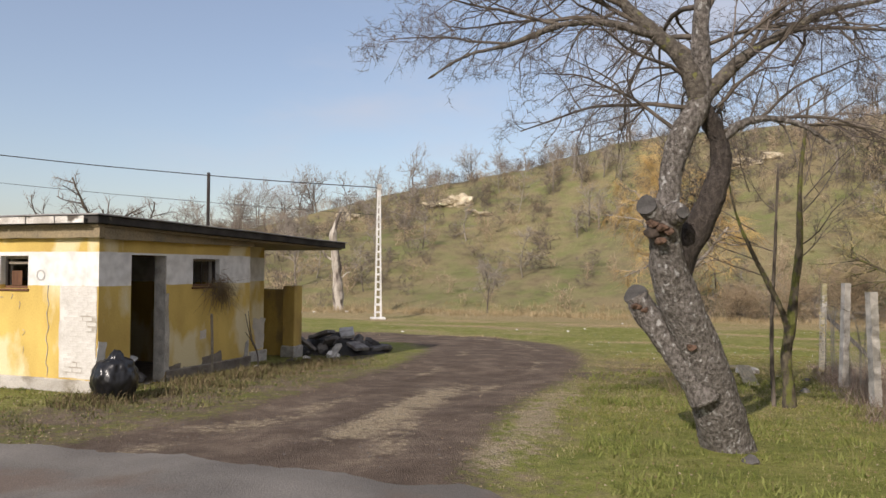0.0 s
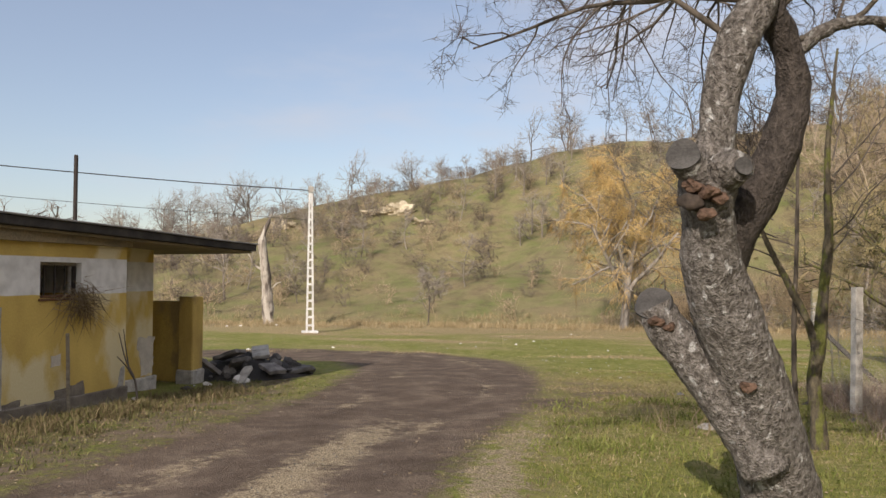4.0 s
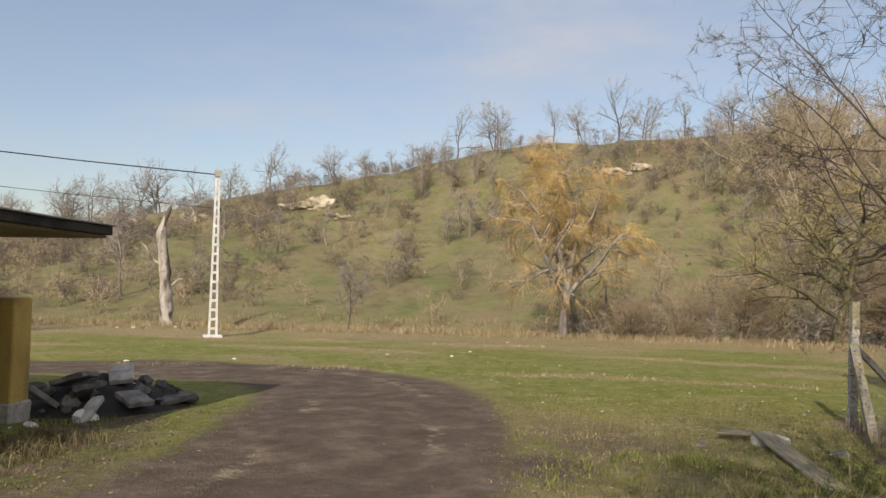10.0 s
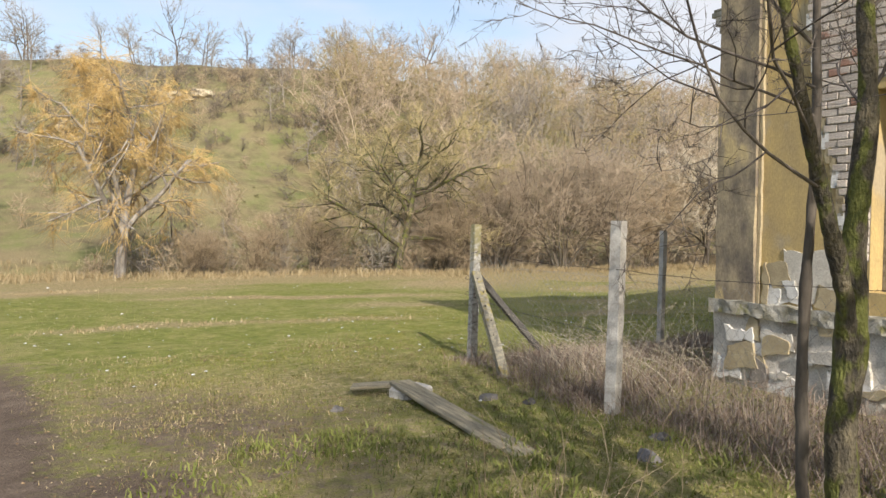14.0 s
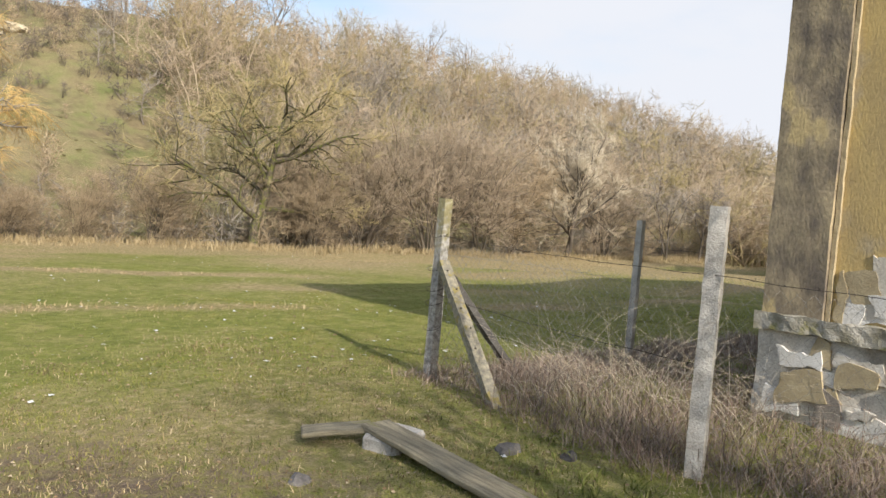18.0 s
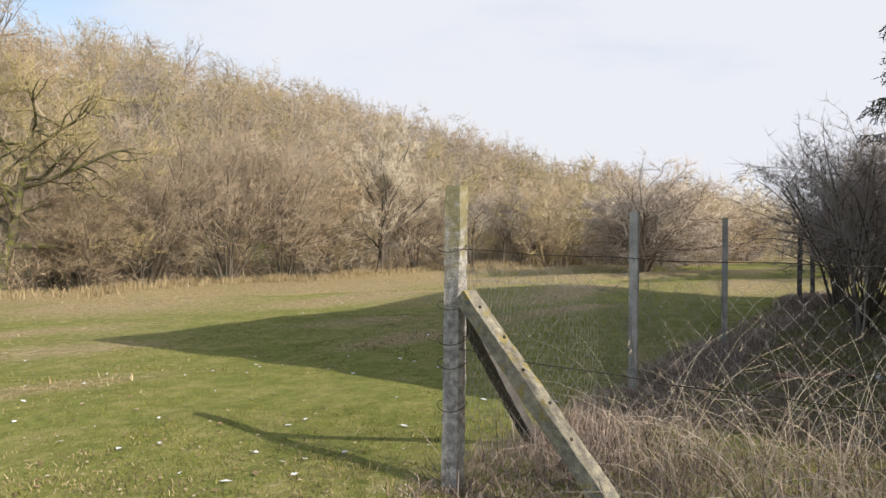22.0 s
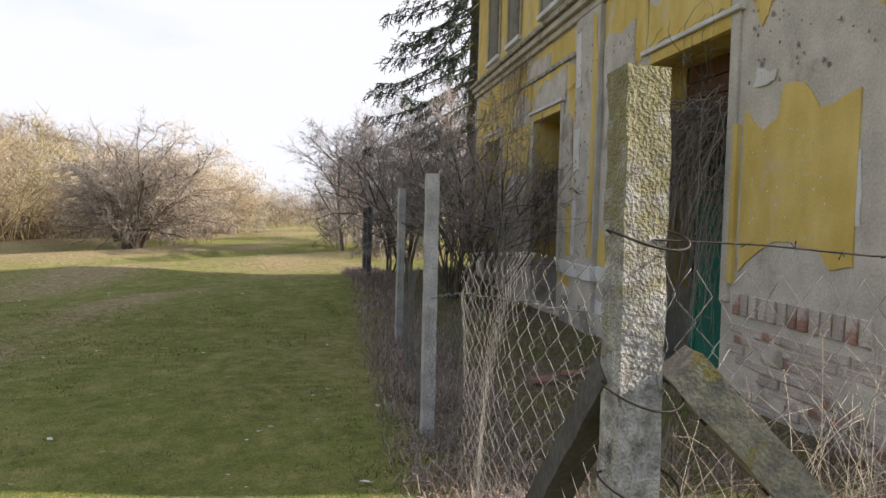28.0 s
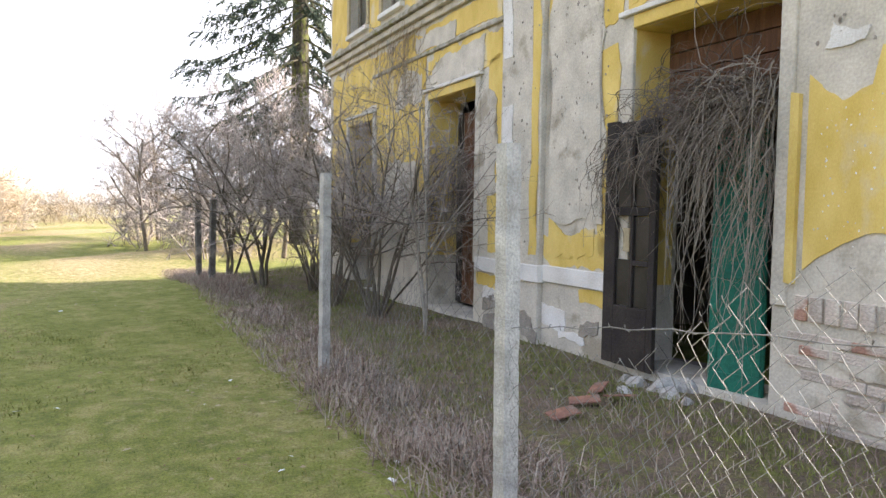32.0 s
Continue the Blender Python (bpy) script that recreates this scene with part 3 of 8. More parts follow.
def tree_meshes(seed, height, radius, bark, twigs, stems=1, lean=0.0, **changes):
    rng = np.random.default_rng(seed)
    o = {**TREE, **changes}
    wood, twig = Tubes(), Tubes()
    for s in range(stems):
        a = rng.uniform(0, 6.28)
        tilt = lean if stems == 1 else rng.uniform(0.1, 0.35)
        d = unit(np.array((math.cos(a) * tilt, math.sin(a) * tilt, 1.0)))
        start = np.array((math.cos(a), math.sin(a), 0)) * (0 if stems == 1 else radius * rng.uniform(1, 4)) + np.array((0, 0, -0.15))
        grow(rng, wood, twig, start, d, height * (0.62 if stems == 1 else rng.uniform(0.5, 0.66)), radius * (1 if stems == 1 else rng.uniform(0.7, 1.1)), 0, o)
    return wood.mesh("trunk", bark), twig.mesh("crown", twigs)


def plant(name, meshes, x, y, label, category="tree", group="", scale=1.0, rz=0.0, z=None, names=("trunk", "crown")):
    e = empty(name, x, y, ground_z(x, y) if z is None else z, rz)
    e.scale = (scale, scale, scale)
    for nm, me in zip(names, meshes):
        if me is None:
            continue
        o = new(nm, me)
        o.parent = e
    return tagged(e, label, category, group)


# ---- the lie of the land ----
EDGE_X = [-400, -40, -12, 4, 13, 27, 41, 60, 100, 200, 600]
EDGE_Y = [110, 57, 51, 47.5, 44, 36.5, 29, 22, 8.5, -25, -157]


def hill_distance(x, y):
    """Metres from the foot of the hill, past the meadow's far edge."""
    e = np.interp(x, EDGE_X, EDGE_Y)
    return (y - e) * np.interp(x, [-40, 0, 20, 400], [0.98, 0.95, 0.89, 0.95])


def land(x, y):
    x, y = np.asarray(x, float), np.asarray(y, float)
    yy = np.clip(y, -12, 46)
    z = -0.03 * yy - 0.01 * np.clip(x - 2, 0, 60)
    z = z - 0.012 * np.clip(x - 40, 0, 300) * 0.5
    d = hill_distance(x, y)
    z = z + 0.22 * np.exp(-((d + 0.5) / 1.6) ** 2) - 0.75 * np.exp(-((d - 4.5) / 2.2) ** 2)
    top = np.interp(x, [-300, -120, -45, -15, 5, 30, 60, 200, 420, 600], [4, 6, 9.5, 15, 20, 26, 27.5, 25, 16, 12])
    s = np.clip((d - 6) / 84, 0, 1)
    rise = np.where(s < 1, (3 * s ** 2 - 2 * s ** 3) * 0.55 + 0.45 * np.sin(np.clip(s, 0, 1) * np.pi / 2) ** 1.1, 1.0)
    lump = 1.1 * np.sin(x * 0.11 + 0.4 * np.sin(y * 0.13)) * np.sin(y * 0.12 + 1.3) + 0.6 * np.sin(x * 0.31 + 2) * np.sin(y * 0.27)
    z = z + rise * top + lump * np.clip(s * 5, 0, 1) * np.clip((1.25 - s) * 2, 0.3, 1)
    near = 0.035 * np.sin(x * 0.9 + 1.1) * np.sin(y * 0.8) + 0.02 * np.sin(x * 2.3 + y) * np.sin(y * 1.9 - x * 0.7)
    z = z + near
    # the slight swells across the meadow towards its end
    z = z + np.clip((x - 16) / 10, 0, 1) * np.clip(-d / 4, 0, 1) * 0.14 * np.sin(x * 0.75 + y * 0.3)
    return z


def ground_z(x, y):
    return float(land(x, y))


ROAD = smooth_line([(-3.0, 3.0), (-2.1, 6.5), (-1.3, 9.2), (-0.4, 12), (0.6, 14.8), (1.4, 18.3), (1.6, 21), (1.0, 23.8), (-2.0, 26.2), (-8, 27.8), (-20, 29), (-45, 30)], 8)
ROAD_HALF = np.interp(np.arange(len(ROAD)), [0, 8, 16, 24, 32, 40, 48, 60, len(ROAD)], [3.2, 2.4, 1.95, 1.85, 2.0, 2.1, 2.05, 2.05, 1.9])


def road_distance(x, y):
    """Metres from the track's edge; negative on the track."""
    x, y = np.asarray(x, float), np.asarray(y, float)
    best = np.full(x.shape, 1e9)
    for (a, b), h in zip(ROAD, ROAD_HALF):
        best = np.minimum(best, np.hypot(x - a, y - b) - h)
    return best


def cover(x, y):
    """What covers the ground: bare earth, straw, hill turf, gravel."""
    d, r = hill_distance(x, y), road_distance(x, y)
    earth = np.clip(0.55 - r / 1.5, 0, 1)
    dx, dy = x - 9.8, y - 13.74
    u, n = dx * 0.949 - dy * 0.314, dx * 0.314 + dy * 0.949
    earth = np.maximum(earth, 0.58 * np.clip((3.1 - n) / 0.6, 0, 1) * np.clip((n + 0.6) / 0.3, 0, 1) * np.clip((u + 1.0) / 1.5, 0, 1) * np.clip((18 - u) / 3, 0, 1))
    earth = np.maximum(earth, 0.6 * np.exp(-((x - 4.3) / 1.9) ** 2 - ((y - 16.0) / 3.6) ** 2))
    earth = np.maximum(earth, 0.8 * np.exp(-((x - 3.0) / 0.9) ** 2 - ((y - 14.6) / 1.1) ** 2))
    straw = np.interp(x, [-3, 1, 4, 9], [0.22, 0.27, 0.3, 0.24]) + 0.16 * np.sin(x * 0.55 + 1.3 * np.sin(y * 0.4)) * np.sin(y * 0.6 + np.sin(x * 0.3)) + 0.4 * np.exp(-((d + 0.6) / 1.8) ** 2) + (0.35 + 0.3 * np.sin(x * 0.7 + np.sin(x * 0.23) * 2)) * np.exp(-((d + 7 + 0.6 * np.sin(x * 0.3)) / 1.3) ** 2) + (0.35 + 0.3 * np.sin(x * 0.5 + 1.0)) * np.exp(-((d + 12.5 + 0.5 * np.sin(x * 0.45)) / 0.8) ** 2) + 0.3 * np.clip(1 + d / 5, 0, 1) + 0.3 * np.exp(-((d + 4) / 0.8) ** 2)
    broken = 0.55 + 0.45 * np.sin(x * 0.9 + 1.5 * np.sin(x * 0.37))
    straw = straw + 0.5 * broken * np.exp(-((d + 20.4 + 0.35 * np.sin(x * 0.55)) / 0.5) ** 2) + 0.34 * (1.1 - broken) * np.exp(-((d + 17.2 + 0.5 * np.sin(x * 0.4)) / 0.9) ** 2)
    straw = straw + 0.13 * np.clip((d + 16) / 5, 0, 1)
    straw = straw + 0.27 * np.exp(-((x - 4.8) / 2.4) ** 2 - ((y - 15.6) / 3.0) ** 2)
    straw = straw + 0.1 * np.clip(1 - np.abs(r) / 2.0, 0, 1)
    earth = np.maximum(earth, 0.57 * np.clip((3.0 - r) / 1.0, 0, 1) * np.clip((-0.8 - x) / 1.0, 0, 1) * np.clip((22 - y) / 3, 0, 1))
    earth = np.maximum(earth, 0.4 * np.clip((1.6 - r) / 0.8, 0, 1) * np.clip((24 - y) / 4, 0, 1))
    straw = straw + np.clip((x - 22) / 12, 0, 1) * np.clip(-d / 6, 0, 1) * 0.22 * (1 + np.sin(x * 0.55 + y * 0.35))
    hill = np.clip((d - 1) / 4, 0, 1)
    straw = np.where(d > 3, 0.3 + 0.14 * np.sin(x * 0.2) * np.sin(y * 0.17), straw)
    gravel = 0.72 * np.exp(-((x + 0.78 - 0.3 * (y - 9.5)) / 0.42) ** 2) * np.clip((y - 7.2) / 1.2, 0, 1) * np.clip((15 - y) / 3, 0, 1)
    gravel = np.maximum(gravel, 0.7 * np.exp(-((x - 1.2 - 0.3 * (y - 9.5)) / 0.4) ** 2) * np.clip((y - 6.4) / 0.8, 0, 1) * np.clip((14.5 - y) / 3, 0, 1))
    gravel = np.maximum(gravel, 0.54 * np.exp(-((x + 2.6 - 0.5 * (y - 9.0)) / 0.6) ** 2 - ((y - 9.2) / 1.1) ** 2))
    gravel = np.maximum(gravel, 0.5 * np.exp(-((r + 1.05) / 0.25) ** 2) * (0.6 + 0.4 * np.sin(x * 1.7 + y)))
    return np.stack([earth, np.clip(straw, 0, 1), hill, gravel], -1)


def sheet(name, gx, gy, lift=0.0, drop=None):
    X, Y = np.meshgrid(gx, gy, indexing="ij")
    Z = land(X, Y) + lift
    if drop is not None:
        Z = drop(X, Y, Z)
    k, m = X.shape
    i, j = np.meshgrid(np.arange(k - 1), np.arange(m - 1), indexing="ij")
    q = np.stack([i * m + j, (i + 1) * m + j, (i + 1) * m + j + 1, i * m + j + 1], -1).reshape(-1, 4)
    me = raw_mesh(name, np.stack([X, Y, Z], -1).reshape(-1, 3), q, "ground", True)
    col = me.color_attributes.new("cover", 'FLOAT_COLOR', 'POINT')
    col.data.foreach_set("color", cover(X.ravel(), Y.ravel()).astype(np.float32).ravel())
    return me


def axis(lo, hi, fine_lo, fine_hi, step, growth=1.11):
    a = list(np.arange(fine_lo, fine_hi + step / 2, step))
    s, v = step, fine_hi
    while v < hi:
        s *= growth
        v += s
        a.append(v)
    s, v = step, fine_lo
    while v > lo:
        s *= growth
        v -= s
        a.insert(0, v)
    return np.array(a)


ground = new("ground", sheet("ground", axis(-900, 1600, -9, 24, 0.2, 1.085), axis(-700, 1500, 3, 30, 0.2, 1.085)))
tagged(ground, "meadow of short green and straw-coloured grass rising to a bushy hillside", "ground", kind="structure")
# ---- paved apron ----
bm = bmesh.new()
apron = []
for i in range(140):
    x = -9 + 12 * i / 139
    far = 6.7 - 0.3 * (x + 1.2) + 0.3 * noise.noise((x * 1.3, 0, 0)) + 0.12 * noise.noise((x * 5, 4, 0)) + 0.06 * noise.noise((x * 14, 9, 0)) - max(0, x - 0.3) * 1.6
    apron.append([bm.verts.new((x, y, ground_z(x, y) + 0.024)) for y in (-14 + (far + 14) * q for q in [0, 0.3, 0.5, 0.65, 0.75, 0.82, 0.88, 0.93, 0.97, 1.0])])
for a, b in zip(apron, apron[1:]):
    for i in range(9):
        bm.faces.new((a[i], b[i], b[i + 1], a[i + 1]))
tagged(part("pavement", bm, "asphalt", smooth=True), "worn grey asphalt apron with a crumbling edge", "pavement", kind="structure")


# ---- the derelict manor ----
MANOR = (9.8, 13.74, 0.0, -18.3)       # north-west corner; local x along the facade, local y out of it
MANOR_M = pose(MANOR[0], MANOR[1], MANOR[2], 0, 0, MANOR[3])
manor = empty("manor_house", *MANOR)
tagged(manor, "derelict two-storey manor with peeling ochre plaster and open doorways", "building")


def wall_boxes(length, z0, z1, thick, openings):
    """A wall along local x behind y = 0, with openings (x0, x1, z0, z1) cut right through."""
    bm = bmesh.new()
    xs = sorted({0.0, length, *[v for o in openings for v in o[:2]]})
    zs = sorted({z0, z1, *[v for o in openings for v in o[2:]]})
    for a, b in zip(xs, xs[1:]):
        for c, d in zip(zs, zs[1:]):
            mx, mz = (a + b) / 2, (c + d) / 2
            if not any(o[0] < mx < o[1] and o[2] < mz < o[3] for o in openings):
                box(bm, a, b, -thick, 0, c, d)
    bmesh.ops.remove_doubles(bm, verts=bm.verts[:], dist=1e-5)
    seen = {}
    for f in bm.faces[:]:
        key = tuple(round(c, 3) for c in f.calc_center_median())
        seen.setdefault(key, []).append(f)
    bmesh.ops.delete(bm, geom=[f for fs in seen.values() if len(fs) > 1 for f in fs], context='FACES')
    return bm


BASE = -0.75
LEN, EAVE = 13.6, 6.35
DOORS = [(2.25, 3.85, -0.42, 2.65), (6.95, 8.45, -0.45, 2.58), (10.9, 12.3, -0.5, 2.55)]
UPPER = [(2.45, 3.65, 4.3, 5.9), (7.0, 8.2, 4.3, 5.9), (9.6, 10.5, 4.3, 5.9), (11.3, 12.3, 4.3, 5.9)]
facade = part("wall_north", wall_boxes(LEN, BASE, EAVE, 0.55, DOORS + UPPER), "plaster_grey", manor, "bare grey plaster with flaking ochre paint")
END_OPEN = [(7.4, 8.6, 0.75, 2.75), (3.3, 4.5, 0.75, 2.75), (7.4, 8.6, 4.3, 5.9), (3.3, 4.5, 4.3, 5.9)]
west = part("wall_west", wall_boxes(9.95, BASE, EAVE, 0.55, END_OPEN), "plaster_end", manor, "sunlit weathered ochre render")
west.matrix_basis = pose(0, -10.5, 0, 0, 0, 90)
east = part("wall_east", wall_boxes(9.95, BASE, EAVE, 0.55, []), "plaster_grey", manor)
east.matrix_basis = pose(LEN, -0.55, 0, 0, 0, -90)
south = part("wall_south", wall_boxes(LEN - 1.1, BASE, EAVE, 0.55, []), "plaster_grey", manor)
south.matrix_basis = pose(LEN - 0.55, -10.5, 0, 0, 0, 180)
bm = bmesh.new()
box(bm, 0.55, LEN - 0.55, -9.95, -0.55, BASE, -0.47)
part("floor", bm, "mortar", manor)
# ceiling and inner walls added behind the doorways, coloured dark for indoor shade
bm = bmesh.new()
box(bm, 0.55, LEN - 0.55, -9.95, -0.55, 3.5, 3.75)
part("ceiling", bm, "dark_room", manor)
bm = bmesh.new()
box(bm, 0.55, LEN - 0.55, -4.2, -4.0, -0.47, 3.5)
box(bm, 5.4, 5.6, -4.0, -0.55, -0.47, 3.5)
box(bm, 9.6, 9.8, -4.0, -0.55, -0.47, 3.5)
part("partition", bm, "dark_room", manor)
# hipped roof with boarded eaves
bm = bmesh.new()
box(bm, -0.6, LEN + 0.6, -11.1, 0.6, EAVE, EAVE + 0.14)
part("eaves_board", bm, "wood_dark", manor, "dark boarded eaves")
bm = bmesh.new()
lo = [bm.verts.new(p) for p in ((-0.65, -11.15, EAVE + 0.14), (LEN + 0.65, -11.15, EAVE + 0.14), (LEN + 0.65, 0.65, EAVE + 0.14), (-0.65, 0.65, EAVE + 0.14))]
hi = [bm.verts.new(p) for p in ((5.0, -5.25, EAVE + 2.6), (LEN - 5.0, -5.25, EAVE + 2.6))]
for f in ((lo[0], lo[1], hi[1], hi[0]), (lo[1], lo[2], hi[1]), (lo[2], lo[3], hi[0], hi[1]), (lo[3], lo[0], hi[0]), lo[::-1]):
    bm.faces.new(f)
part("roof", bm, "tile_red", manor, "old red tiled roof")


# ---- the shed ----
SHED = (-5.50, 11.725, 0.0, -20.2)      # its south-east corner; local y along the wall with the door, local x out of it
SHED_M = pose(SHED[0], SHED[1], SHED[2], 0, 0, SHED[3])
shed = empty("shed", *SHED)
tagged(shed, "small flat-roofed outbuilding painted ochre with a white band", "outbuilding")


def band_mat():
    """Paint in bands by height: grey plinth, ochre, white, ochre, with stained uneven edges."""
    m = mat("banded_wall_paint", (0.62, 0.45, 0.13), (0.48, 0.335, 0.095), 1.8, 60, 0.92, 0.15, stain=(0.66, 0.57, 0.34), stain_at=0.53, stretch=(1, 1, 0.5), grain=0.2)
    n, l = m.node_tree.nodes, m.node_tree.links
    b = n["Principled BSDF"]
    old = b.inputs["Base Color"].links[0].from_socket
    co, sp, nz = n.new("ShaderNodeTexCoord"), n.new("ShaderNodeSeparateXYZ"), n.new("ShaderNodeTexNoise")
    l.new(co.outputs["Object"], sp.inputs["Vector"])
    l.new(co.outputs["Object"], nz.inputs["Vector"])
    nz.inputs["Scale"].default_value, nz.inputs["Detail"].default_value = 5.0, 6
    z = n.new("ShaderNodeMath")
    z.operation = 'MULTIPLY_ADD'
    z.inputs[1].default_value = 0.03
    l.new(nz.outputs["Fac"], z.inputs[0])
    l.new(sp.outputs["Z"], z.inputs[2])

    def gate(edge, up, soft=0.006):
        r = n.new("ShaderNodeMapRange")
        r.inputs["From Min"].default_value, r.inputs["From Max"].default_value = (edge - soft, edge + soft) if up else (edge + soft, edge - soft)
        l.new(z.outputs["Value"], r.inputs["Value"])
        return r.outputs["Result"]

    def layer(under, fac, color, color2):
        r, x = n.new("ShaderNodeValToRGB"), n.new("ShaderNodeMix")
        r.color_ramp.elements[0].color, r.color_ramp.elements[1].color = (*color2, 1), (*color, 1)
        r.color_ramp.elements[0].position, r.color_ramp.elements[1].position = 0.35, 0.6
        l.new(nz.outputs["Fac"], r.inputs["Fac"])
        x.data_type = 'RGBA'
        l.new(fac, x.inputs["Factor"])
        l.new(under, x.inputs["A"])
        l.new(r.outputs["Color"], x.inputs["B"])
        return x.outputs["Result"]

    both = n.new("ShaderNodeMath")
    both.operation = 'MULTIPLY'
    l.new(gate(1.355, True), both.inputs[0])
    l.new(gate(1.91, False), both.inputs[1])
    c = layer(old, both.outputs["Value"], (0.74, 0.73, 0.7), (0.58, 0.57, 0.54))
    l.new(c, b.inputs["Base Color"])
    return m


M["bands"] = band_mat()
SZ, ST, WID, DEEP = -0.72, 2.28, 5.6, 4.08
BACK, REAR = -0.95, 6.02               # the rear block stands back from the door wall
EAST = [(DEEP - 1.55, DEEP - 0.7, -0.4, 1.86), (DEEP - 3.06, DEEP - 2.26, 1.29, 1.82)]
wall_e = part("wall", wall_boxes(DEEP, SZ, ST, 0.25, EAST), "bands", shed)
wall_e.matrix_basis = pose(0, DEEP, 0, 0, 0, -90)
wall_s = part("wall", wall_boxes(WID - 0.5, SZ, ST, 0.25, [(1.27, 1.91, 1.28, 1.83)]), "bands", shed)
wall_s.matrix_basis = pose(-0.25, 0, 0, 0, 0, 180)
wall_w = part("wall", wall_boxes(REAR, SZ, ST, 0.25, []), "bands", shed)
wall_w.matrix_basis = pose(-WID, 0, 0, 0, 0, 90)
bm = bmesh.new()
box(bm, -WID + 0.25, -0.25, DEEP - 0.25, DEEP, SZ, ST)
part("partition", bm, "bands", shed)
wall_r = part("wall", wall_boxes(REAR - DEEP - 0.003, SZ, ST, 0.25, [(REAR - 5.27, REAR - 4.6, 1.375, 1.88)]), "bands", shed, "shaded ochre and white rear wall")
wall_r.matrix_basis = pose(BACK, REAR, 0, 0, 0, -90)
bm = bmesh.new()
box(bm, -WID + 0.25, BACK - 0.25, REAR - 0.25, REAR, SZ, ST)
part("wall", bm, "bands", shed)
part("plinth", rough_box(BACK + 0.003, BACK + 0.09, DEEP + 0.004, REAR + 0.05, SZ, -0.3, 0.02, 0.012, 4, 6), "concrete", shed, "bare concrete foot of the rear wall")
# low privacy screen behind it, ending in a pier
part("screen_wall", rough_box(-2.6, -0.912, 6.96, 7.1, SZ, 1.12, 0.015, 0.006, 3), "plaster_screen", shed)
part("screen_pier", rough_box(-0.91, -0.57, 6.78, 7.16, SZ, 1.21, 0.02, 0.008, 3), "plaster_screen", shed, "ochre pier with a bare concrete foot")
part("screen_foot", rough_box(-0.95, -0.54, 6.75, 7.19, SZ - 0.1, -0.28, 0.03, 0.02, 3), "concrete", shed)
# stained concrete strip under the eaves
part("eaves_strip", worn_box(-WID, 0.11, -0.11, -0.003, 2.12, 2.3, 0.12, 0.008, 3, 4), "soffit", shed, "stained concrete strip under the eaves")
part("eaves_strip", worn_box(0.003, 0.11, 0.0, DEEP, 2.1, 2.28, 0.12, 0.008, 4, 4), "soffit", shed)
# plinth, thresholds
part("plinth", rough_box(-WID, 0.06, -0.06, -0.003, SZ, -0.17, 0.015, 0.008, 4), "plinth_shed", shed, "stained white plinth")
part("plinth", rough_box(0.003, 0.05, 0.0, 0.7, SZ, -0.17, 0.015, 0.008, 3), "concrete", shed)
part("plinth", rough_box(0.003, 0.07, 1.55, DEEP, SZ, -0.2, 0.015, 0.012, 4), "damp_plaster", shed, "dark damp concrete plinth")
part("doorstep", rough_box(-0.25, 0.45, 0.62, 1.7, -0.66, -0.4, 0.02, 0.01, 2), "concrete", shed)
bm = bmesh.new()
box(bm, -WID + 0.25, -0.25, 0.25, DEEP - 0.25, -0.7, -0.42)
part("floor", bm, "mortar", shed)
# roof slab falls gently to the rear, where it oversails further
tilt = pose(0, 0, 0, -1.4)


def oversail(bm):
    for v in bm.verts:
        if v.co.x > -1:
            v.co.x += 0.043 * v.co.y
    bmesh.ops.transform(bm, matrix=tilt, verts=bm.verts[:])
    return bm


part("roof_slab", oversail(rough_box(-WID - 0.4, 0.2, -0.28, 7.35, 2.33, 2.46, 0.01, 0.012, 5, 3, 2.0)), "roof_edge", shed, "blackened tar-edged roof slab")
part("roof_sheet", oversail(rough_box(-WID - 0.44, 0.24, -0.32, 7.39, 2.464, 2.49, 0.006, 0.012, 5, 3, 2.0)), "roof_tin", shed, "grey felt roof sheet")
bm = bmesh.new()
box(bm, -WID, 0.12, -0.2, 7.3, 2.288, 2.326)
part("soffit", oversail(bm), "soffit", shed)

# ---- fence posts ----
FENCE = [(8.70, 16.87), (12.06, 15.78), (15.46, 14.53), (22.7, 12.14), (24.77, 11.43)]
SIDE = [(7.5, 13.76), (6.45, 10.95)]


